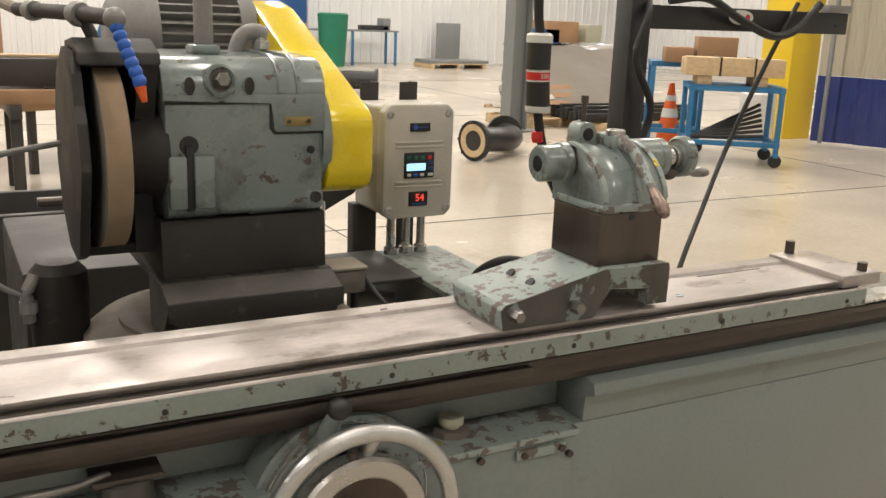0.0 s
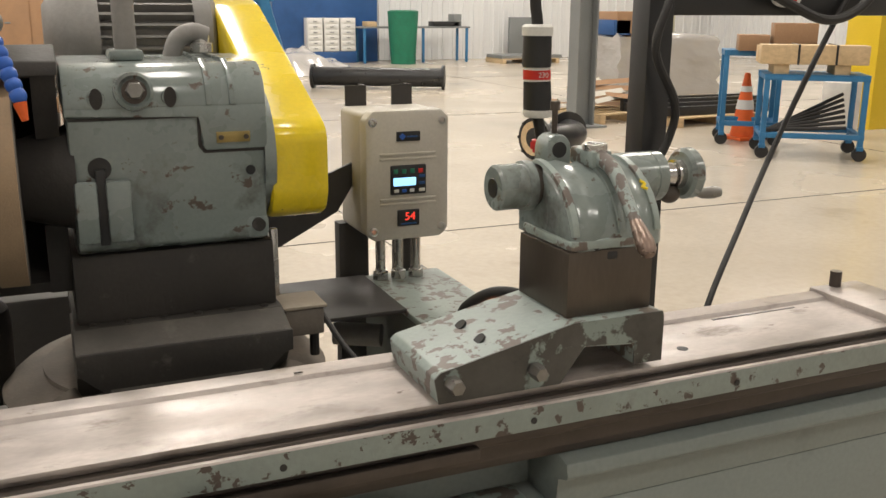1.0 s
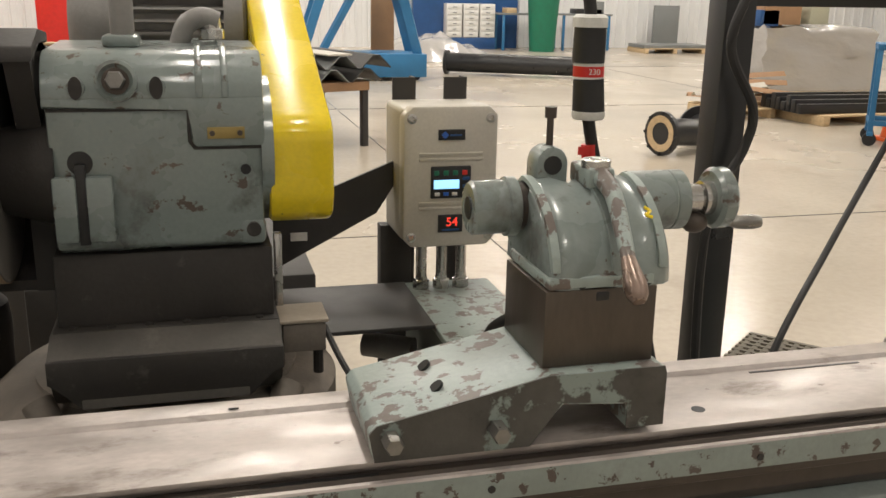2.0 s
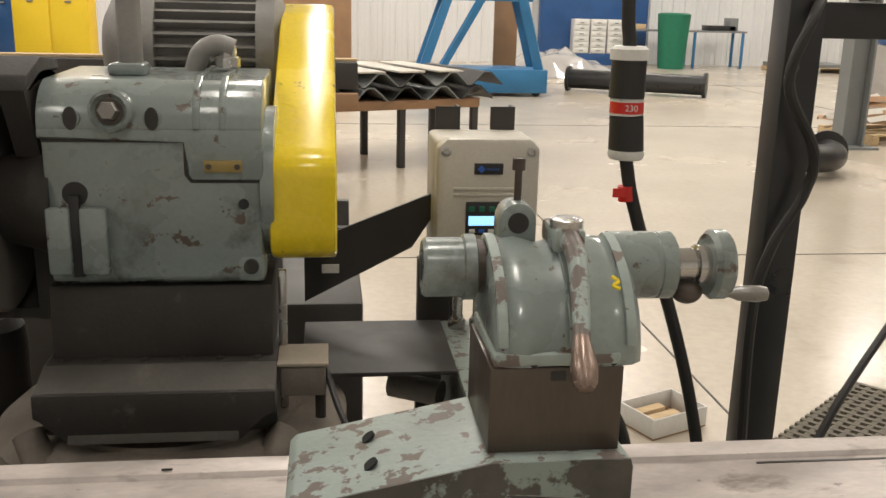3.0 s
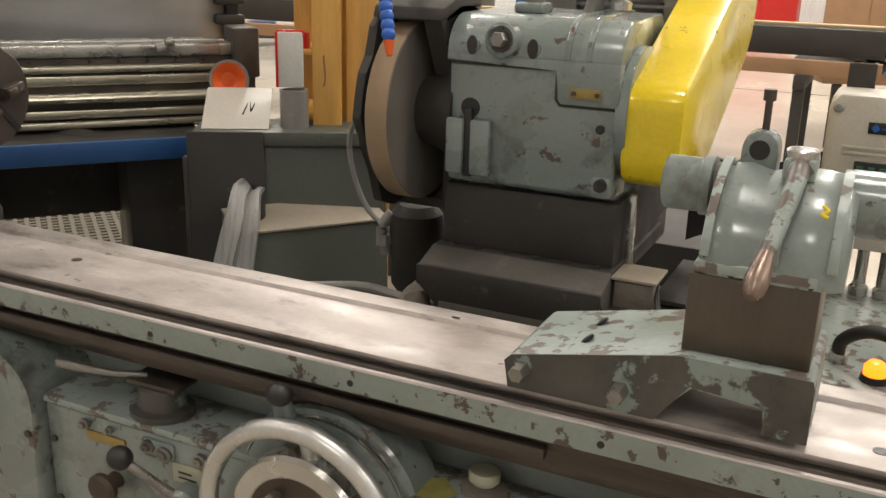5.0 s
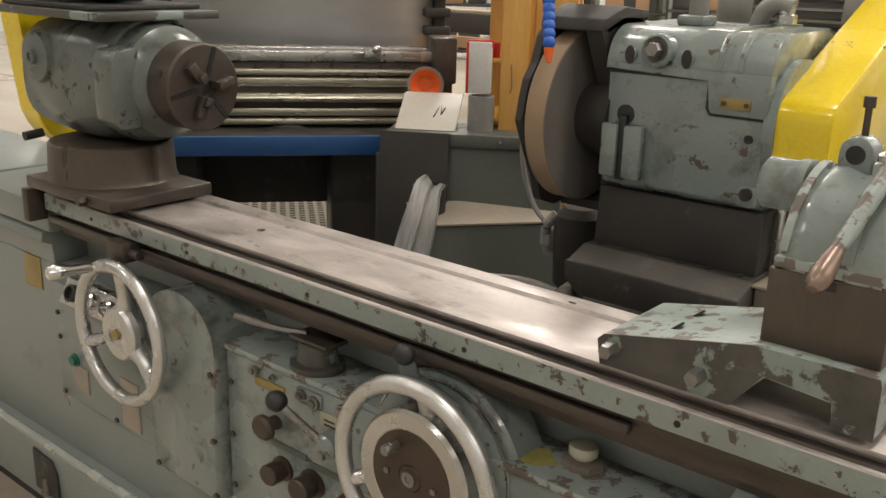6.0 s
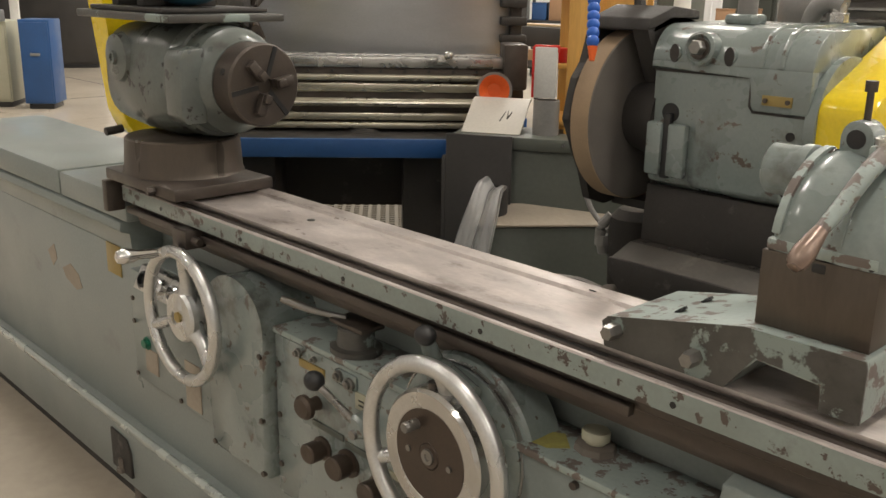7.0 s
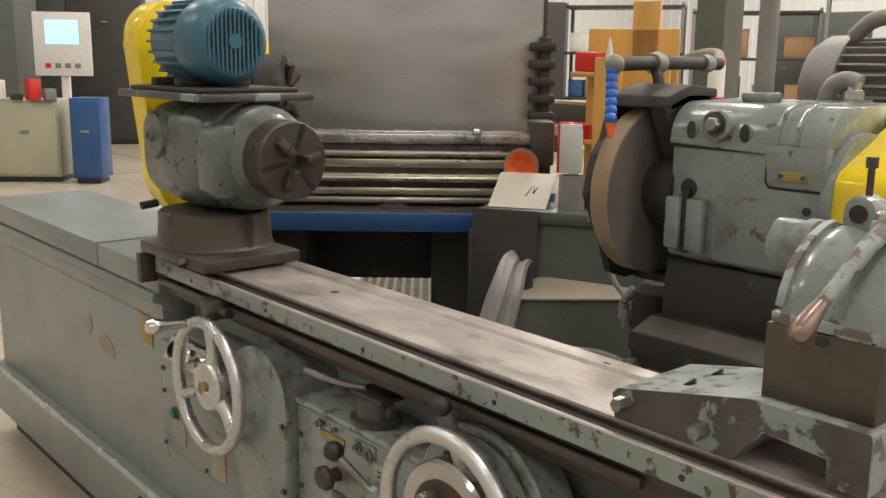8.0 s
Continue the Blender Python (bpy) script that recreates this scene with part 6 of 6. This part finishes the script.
def cart(name, m, L, W, Hh, label):
    c = thing(name, m.translation, label, "cart")
    for x in (0.03, L - 0.03):
        for y in (0.03, W - 0.03):
            part("leg", box(B(), x - 0.025, x + 0.025, y - 0.025, y + 0.025, 0.12, Hh, 0.003, 2, m), M_TEAL, c)
            ca = part("caster", cyl(B(), m @ Vector((x, y - 0.025, 0.065)), m @ Vector((x, y + 0.025, 0.065)), 0.065, seg=20), M_RUBBER, c)
            part("fork", box(B(), x - 0.03, x + 0.03, y - 0.035, y + 0.035, 0.10, 0.14, 0.004, 2, m), M_TEAL, ca)
    for z in (0.20, Hh - 0.05):
        for y in (0.03, W - 0.03):
            part("side_rail", box(B(), 0, L, y - 0.025, y + 0.025, z, z + 0.05, 0.003, 2, m), M_TEAL, c)
        for x in (0.03, L - 0.03):
            part("end_rail", box(B(), x - 0.025, x + 0.025, 0, W, z, z + 0.05, 0.003, 2, m), M_TEAL, c)
    part("deck", box(B(), 0, L, 0, W, Hh, Hh + 0.006, 0, 2, m), M_TEAL, c)
    return c


KM = pose(7.5, 7.85, 0, 0, 0, -36)
cart("blue_steel_cart", KM, 0.95, 0.62, 0.80, "blue steel cart on casters carrying timber")
cart("blue_steel_cart", pose(7.75, 8.75, 0, 0, 0, -36), 0.6, 0.5, 0.98, "taller blue steel cart loaded with cartons")
timber = thing("timber_crate_beam", KM @ Vector((0.4, 0.2, 0.806)), "raw timber crating strapped together on the cart", "timber")
for k in range(2):
    part("block", box(B(), 0.08 + 0.55 * k, 0.22 + 0.55 * k, 0.05, 0.5, 0.806, 0.90, 0.004, 2, KM), M_RAW, timber)
part("beam", box(B(), -0.05, 0.92, 0.02, 0.26, 0.90, 1.08, 0.006, 2, KM), M_RAW, timber)
part("beam", box(B(), -0.05, 0.92, 0.30, 0.5, 0.90, 1.06, 0.006, 2, KM), M_RAW, timber)
for k in (0.28, 0.62):
    part("strap", box(B(), k, k + 0.02, 0.016, 0.505, 0.898, 1.084, 0, 2, KM), M_BLACK, timber)
for k, (x, y, z, w, h) in enumerate(((0.35, 0.95, 0.986, 0.42, 0.28), (-0.05, 0.95, 0.986, 0.3, 0.16))):
    cb = thing("cardboard_carton", KM @ Vector((x, y, z)), "closed brown cardboard carton on the cart", "carton", "cardboard cartons")
    part("carton", box(B(), x - w / 2, x + w / 2, y - 0.18, y + 0.18, z, z + h, 0.005, 2, KM), M_CARD, cb)
    part("tape", box(B(), x - w / 2 - 0.001, x + w / 2 + 0.001, y - 0.025, y + 0.025, z + h - 0.05, z + h + 0.001, 0, 2, KM), M_TAN, cb)
scrap = thing("dark_bar_bundle", KM @ Vector((0.45, 0.3, 0.25)), "dark steel bars lying on the cart's lower shelf", "steel bars")
for k in range(7):
    part("bar", tube(B(), [KM @ Vector((0.05 + 0.02 * k, 0.1 + 0.05 * k, 0.265)), KM @ Vector((0.8, 0.15 + 0.05 * k, 0.30 + 0.05 * k))], 0.018, 8, 0), M_SHEET, scrap)
whitebin = thing("white_drum", (9.55, 8.6, 0), "white plastic drum beside the cart", "drum")
part("drum", lathe(B(), (9.6, 8.9, 0), (0, 0, 1), [(0, 0), (0, 0.2), (0.02, 0.21), (0.6, 0.21), (0.62, 0.19), (0.62, 0)], 28), M_WHITE, whitebin)

yc = thing("yellow_panel_column", (10.6, 9.3, 0), "tall yellow painted column cladding", "column", kind="structure")
part("panel", box(B(), 10.25, 10.75, 9.05, 9.55, 0.0, ROOF, 0.01), M_YELL2, yc)
curt = thing("strip_curtain", (11.2, 7.4, 0), "welding strip curtain, clear above and blue below", "strip curtain")
for k in range(16):
    t_ = k / 16
    x, y = 10.45 + 1.9 * t_, 8.75 - 3.6 * t_
    m = pose(x, y, 0, 0, 0, -62)
    wv = 0.03 * math.sin(k * 1.9)
    part("blue_strip", box(B(), -0.02, 0.25, wv, wv + 0.004, 0.02, 0.83, 0, 2, m), M_CURTB, curt)
    part("clear_strip", box(B(), -0.02, 0.25, wv, wv + 0.004, 0.835, 3.4, 0, 2, m), M_CURT, curt)
part("rail", tube(B(), [(10.4, 8.85, 3.42), (12.4, 5.1, 3.42)], 0.03, 10, 0), M_COLUMN, curt)
for k in (0.05, 0.95):
    part("post", cyl(B(), (10.4 + 2.0 * k, 8.85 - 3.75 * k, 0), (10.4 + 2.0 * k, 8.85 - 3.75 * k, 3.42), 0.03, seg=12), M_COLUMN, curt)

# low table with folded angles, blue frame, tarp, bench, cabinets
lt = thing("low_steel_table", (2.2, 9.9, 0), "low rusty steel table under stacked folded angles", "table")
TMx = pose(2.9, 9.45, 0, 0, 0, 22)
part("top_frame", box(B(), -1.7, 0.0, 0.0, 0.9, 0.52, 0.60, 0.004, 2, TMx), M_CARD, lt)
for x in (-1.6, -0.8, -0.06):
    for y in (0.05, 0.85):
        part("leg", box(B(), x, x + 0.06, y - 0.03, y + 0.03, 0.0, 0.52, 0.003, 2, TMx), M_SHEET, lt)
ang = thing("folded_steel_angles", (2.2, 9.9, 0.6), "grey V-folded steel sections stacked on the table", "steel sections")
for r in range(2):
    for k in range(5):
        x = -1.62 + 0.35 * k + 0.1 * r
        bm = prism(B(), [(x, 0.605 + 0.12 * r), (x + 0.13, 0.72 + 0.12 * r), (x + 0.2, 0.72 + 0.12 * r), (x + 0.33, 0.605 + 0.12 * r), (x + 0.32, 0.600 + 0.12 * r), (x + 0.195, 0.71 + 0.12 * r), (x + 0.135, 0.71 + 0.12 * r), (x + 0.01, 0.600 + 0.12 * r)], "y", -0.05, 1.1)
        bm.transform(TMx)
        part("section", bm, M_COLUMN if k % 2 else M_SHEET, ang)
for k in range(4):
    part("cream_strip", box(B(), -1.6 + 0.38 * k, -1.35 + 0.38 * k, -0.05, 1.2, 0.84, 0.855, 0.002, 2, TMx), M_ENC, ang)

gan = thing("blue_gantry_frame", (3.9, 15.9, 0), "blue steel A-frame stand on a heavy base", "gantry frame")
part("base", box(B(), 2.75, 4.95, 15.6, 16.6, 0.06, 0.42, 0.01), M_TEAL, gan)
for x0, x1, y in ((3.0, 3.75, 15.8), (4.85, 4.25, 15.8), (3.0, 3.75, 16.4), (4.85, 4.25, 16.4)):
    part("leg", tube(B(), [(x0, y, 0.40), (x1, y, 2.6)], 0.10, 4, 0), M_TEAL, gan)
part("brace", tube(B(), [(3.3, 15.75, 0.45), (4.3, 15.75, 2.2)], 0.07, 4, 0), M_TEAL, gan)
part("cross_bar", box(B(), 3.2, 4.7, 15.75, 16.45, 1.45, 1.6, 0.01), M_TEAL, gan)
part("head", box(B(), 3.3, 4.7, 15.6, 16.6, 2.4, 2.8, 0.02), M_TEAL, gan)
for x in (2.9, 4.8):
    part("caster", cyl(B(), (x, 15.7, 0.07), (x, 15.78, 0.07), 0.07, seg=16), M_RUBBER, gan)
tagged(slab("pink_board", 4.35, 4.75, 17.2, 17.25, 0.0, 1.9, M_CARD), "tan board standing behind the blue frame", "board")

bm = B()
bmesh.ops.create_grid(bm, x_segments=26, y_segments=18, size=1)
rnd = random.Random(11)
for v in bm.verts:
    r = min(1, math.hypot(v.co.x, v.co.y))
    v.co = Vector((6.2 + 1.35 * v.co.x, 20.4 + 1.0 * v.co.y, max(0.01, 0.62 * (1 - r ** 2) * (0.75 + 0.35 * noise.noise(v.co * 3.1)) + rnd.uniform(-0.05, 0.05) * (1 - r))))
tagged(part("crumpled_tarp", bm, M_WRAP, None, "", 1.2), "crumpled grey plastic tarp heaped on the floor", "tarp")

bench = thing("blue_workbench", (10, 23.5, 0), "blue-legged workbench with clutter at the wall", "workbench")
part("top", box(B(), 8.6, 11.5, 23.0, 23.7, 0.84, 0.88, 0.004), M_COLUMN, bench)
for x in (8.65, 10.2, 11.4):
    for y in (23.03, 23.62):
        part("leg", box(B(), x, x + 0.06, y, y + 0.05, 0, 0.84, 0.003), M_TEAL, bench)
for k, (x, w, h, mm) in enumerate(((8.9, 0.25, 0.12, M_RAW), (10.9, 0.7, 0.12, M_BLACK), (11.2, 0.2, 0.3, M_COLUMN))):
    it = thing("bench_item", (x, 23.3, 0.881), "small box lying on the workbench", "box", "boxes on the bench")
    part("body", box(B(), x - w / 2, x + w / 2, 23.1, 23.5, 0.881, 0.881 + h, 0.01), mm, it)
gbin = thing("green_bin", (9.55, 22.6, 0), "green plastic tub beside the workbench", "bin")
part("tub", lathe(B(), (9.55, 22.7, 0.0), (0, 0, 1), [(0, 0), (0, 0.3), (1.25, 0.38), (1.28, 0.3), (1.28, 0)], 16), M_GREEN, gbin)
bcab = thing("blue_storage_partition", (7.9, 23.8, 0), "tall blue steel storage partition", "cabinet")
part("body", box(B(), 6.62, 9.3, 23.85, 24.05, 0, 2.6, 0.01), M_BLUE, bcab)
dr = thing("white_drawer_cabinet", (8.0, 23.5, 0), "white small-parts drawer cabinets in a row", "drawer cabinet")
for c in range(3):
    part("carcass", box(B(), 7.38 + 0.42 * c, 7.76 + 0.42 * c, 23.5, 23.84, 0.28, 1.08, 0.005), M_WHITE, dr)
    for r in range(6):
        d_ = part("drawer", box(B(), 7.40 + 0.42 * c, 7.74 + 0.42 * c, 23.48, 23.499, 0.30 + 0.13 * r, 0.41 + 0.13 * r, 0.003), M_WHITE, dr)
        part("pull", box(B(), 7.52 + 0.42 * c, 7.62 + 0.42 * c, 23.465, 23.479, 0.34 + 0.13 * r, 0.36 + 0.13 * r, 0.002), M_COLUMN, d_)
part("stand", box(B(), 7.36, 8.62, 23.5, 23.84, 0.0, 0.279, 0.004), M_BLUE, dr)

rk = thing("steel_beam_rack", (0.4, 8.3, 0), "long dark steel beams lying on trestles", "beam rack")
for k, (y, z, w, h, mm) in enumerate(((8.0, 0.80, 0.16, 0.19, M_SHEET), (8.25, 0.86, 0.16, 0.12, M_DARKST), (7.85, 0.68, 0.09, 0.10, M_CARD), (8.1, 0.995, 0.12, 0.02, M_RAW))):
    part("beam", box(B(), -6.0, 1.75, y, y + w, z, z + h, 0.004), mm, rk)
for x in (-4.5, -1.5, 1.2):
    part("trestle", box(B(), x, x + 0.08, 7.8, 8.5, 0.58, 0.68, 0.004), M_SHEET, rk)
    for y in (7.85, 8.4):
        part("trestle_leg", box(B(), x, x + 0.08, y, y + 0.06, 0, 0.58, 0.004), M_SHEET, rk)


def locker(name, x, y, w, d, h, mm, label, doors=2, turn=0):
    c = thing(name, (x, y, 0), label, "cabinet")
    m = pose(x, y, 0, 0, 0, turn)
    part("body", box(B(), 0, w, 0, d, 0.06, h, 0.008, 2, m), mm, c)
    part("plinth", box(B(), 0.03, w - 0.03, 0.03, d - 0.03, 0, 0.06, 0.003, 2, m), M_BLACK, c)
    for k in range(doors):
        dd = part("door", box(B(), 0.015 + k * w / doors, (k + 1) * w / doors - 0.015, -0.02, -0.001, 0.09, h - 0.03, 0.004, 2, m), mm, c)
        part("handle", box(B(), (k + 0.5) * w / doors - 0.05, (k + 0.5) * w / doors + 0.05, -0.04, -0.021, h * 0.6, h * 0.6 + 0.03, 0.004, 2, m), M_COLUMN, dd)
    return c


locker("red_tool_cabinet", -1.6, 21.5, 1.4, 0.7, 1.9, M_RED, "red steel tool cabinet at the back of the hall")
locker("brown_storage_cabinet", 0.4, 20.5, 1.6, 0.8, 1.7, M_CARD, "brown storage cabinet at the back of the hall")
locker("yellow_storage_cabinet", -3.6, 17.5, 1.2, 0.6, 2.1, M_YELL2, "yellow storage cabinet beyond the beams")
locker("grey_machine_cabinet", -6.3, 15.0, 1.8, 1.0, 2.2, M_CABG, "dark grey machine cabinet beyond the lathe")
locker("blue_storage_cabinet", -5.5, 19.5, 1.5, 0.6, 2.0, M_BLUE, "blue steel storage cabinet at the back")
locker("grey_machine_cabinet", -9.5, 10.5, 2.2, 1.2, 2.3, M_SHEET, "dark machine enclosure far behind the lathe", 2, 40)
locker("cream_cabinet", -9.51, 3.27, 1.5, 0.6, 0.92, M_CREAM, "worn cream steel cabinet with clutter on top", 2, 52)
locker("blue_stand_cabinet", -8.37, 4.5, 0.32, 0.4, 0.95, M_BLUE, "blue steel stand beside the cream cabinet", 1, 52)
locker("dark_tool_cabinet", -11.6, 3.4, 1.6, 0.8, 2.6, M_CABG, "dark tool cabinet far behind the workhead", 2, 52)
locker("grey_machine_cabinet", -14.2, 4.2, 3.4, 1.0, 3.2, M_SHEET, "tall dark machine enclosure at the far wall", 3, 62)
rnd = random.Random(21)
for k in range(8):
    x, y = -9.5 + 0.13 * k, 3.40 + 0.14 * k
    it = thing("cabinet_clutter", (x, y, 0.921), "small workshop item lying on the cream cabinet", "workshop item", "clutter on the cabinet")
    part("body", box(B(), x - rnd.uniform(0.04, 0.1), x + rnd.uniform(0.04, 0.1), y - 0.06, y + 0.06, 0.921, 0.921 + rnd.uniform(0.06, 0.25), 0.01), (M_WHITE, M_SHEET, M_RED, M_COLUMN)[k % 4], it)
pend = thing("machine_control_pendant", (-10.3, 5.15, 0), "white machine control pendant with a lit screen", "control panel")
PMx = pose(-10.3, 5.15, 0, 0, 0, 60)
part("post", box(B(), -0.05, 0.05, 0.0, 0.1, 0, 1.3, 0.004, 2, PMx), M_WHITE, pend)
part("panel", box(B(), -0.35, 0.35, -0.05, 0.0, 1.15, 1.95, 0.01, 2, PMx), M_WHITE, pend)
part("screen", box(B(), -0.2, 0.2, -0.056, -0.051, 1.55, 1.85, 0.002, 2, PMx), M_SCREEN, pend)
for k in range(4):
    part("button", box(B(), -0.22 + 0.12 * k, -0.15 + 0.12 * k, -0.06, -0.051, 1.25, 1.31, 0.004, 2, PMx), M_RED if k == 0 else M_COLUMN, pend)
ex = thing("fire_extinguisher", (-2.66, 8.25, 0.99), "red fire extinguisher hung on a column", "fire extinguisher")
part("bottle", lathe(B(), (-2.66, 8.25, 1.02), (0, 0, 1), [(0, 0), (0, 0.075), (0.40, 0.075), (0.46, 0.03), (0.48, 0.03), (0.48, 0)], 24), M_WHITE, ex)
part("collar", lathe(B(), (-2.66, 8.25, 1.40), (0, 0, 1), [(0, 0.077), (0.06, 0.07), (0.11, 0.032), (0.11, 0)], 24), M_RED, ex)
part("band", lathe(B(), (-2.66, 8.25, 1.04), (0, 0, 1), [(0, 0.0765), (0.07, 0.0765)], 24), M_RED, ex)
col2 = thing("steel_column", (-2.82, 8.5, 0), "dark green steel column with an extinguisher", "column", kind="structure")
part("shaft", box(B(), -2.97, -2.67, 8.335, 8.635, 0, ROOF, 0.006), M_CABG, col2)


def shelving(x, y, turn, w, h, fills, label, seed):
    """An open steel shelving unit: four uprights, shelves, and each box on it a thing of its own."""
    m = pose(x, y, 0, 0, 0, turn)
    c = thing("shelving_unit", (x, y, 0), label, "shelving", "shelving units")
    for px in (0.0, w - 0.05):
        for py in (0.0, 0.55):
            part("upright", box(B(), px, px + 0.05, py, py + 0.05, 0, h, 0.003, 2, m), M_COLUMN, c)
    levels = [0.12 + k * (h - 0.2) / 3 for k in range(4)]
    for z in levels:
        part("shelf", box(B(), 0.0, w, -0.01, 0.61, z, z + 0.04, 0.003, 2, m), M_SHEET, c)
    r = random.Random(seed)
    for z in levels[:3]:
        bx = 0.08
        while bx < w - 0.35:
            bw, bh, bd = r.uniform(0.18, 0.42), r.uniform(0.16, 0.42), r.uniform(0.3, 0.5)
            mm = fills[r.randrange(len(fills))]
            it = thing("storage_box", m @ Vector((bx + bw / 2, 0.1, z + 0.041)), "workshop storage box standing on a steel shelf", "storage box", "boxes on the shelves")
            part("body", box(B(), bx, bx + bw, 0.05, 0.05 + bd, z + 0.041, z + 0.041 + bh, 0.008, 2, m), mm, it)
            part("lid", box(B(), bx - 0.006, bx + bw + 0.006, 0.044, 0.056 + bd, z + 0.0415 + bh, z + 0.065 + bh, 0.004, 2, m), mm, it)
            bx += bw + r.uniform(0.03, 0.2)


shelving(-7.9, 12.0, 32, 1.8, 2.3, (M_SHEET, M_CARD, M_BLUE, M_WHITE, M_GRIME), "dark steel shelving crowded with workshop boxes", 4)
shelving(-6.2, 12.9, 30, 1.8, 2.2, (M_CARD, M_ORANGE, M_SHEET, M_GRIME, M_CABG), "steel shelving with brown and orange bins", 9)
shelving(-4.5, 13.6, 26, 1.8, 2.4, (M_GRIME, M_CARD, M_SHEET, M_RED, M_WHITE), "steel shelving with dark parts and cartons", 15)
locker("grey_machine_cabinet", -12.6, 2.1, 3.0, 1.0, 3.2, M_SHEET, "tall dark machine enclosure beyond the cream cabinet", 3, 56)

yp = thing("yellow_machine_pillar", (-5.35, 5.0, 0), "yellow machine pillar with a push-button box on top", "machine pillar")
YM = pose(-5.5, 4.85, 0, 0, 0, 48)
part("pillar", box(B(), 0.0, 0.42, 0.0, 0.35, 0.0, 1.27, 0.015, 2, YM), M_YELL2, yp)
part("cover", box(B(), 0.03, 0.33, -0.02, -0.001, 0.45, 1.15, 0.006, 2, YM), M_YELL2, yp)
part("neck", box(B(), 0.24, 0.32, 0.08, 0.16, 1.27, 1.38, 0.004, 2, YM), M_GRIME, yp)
bbx = part("button_box", box(B(), 0.14, 0.42, 0.02, 0.14, 1.38, 1.54, 0.01, 2, YM), M_YELL2, yp, "yellow push-button box")
for k in range(2):
    part("button", cyl(B(), YM @ Vector((0.21 + 0.13 * k, 0.02, 1.46)), YM @ Vector((0.21 + 0.13 * k, -0.02, 1.46)), 0.035, seg=20), (M_BLACK, M_RED)[k], bbx)
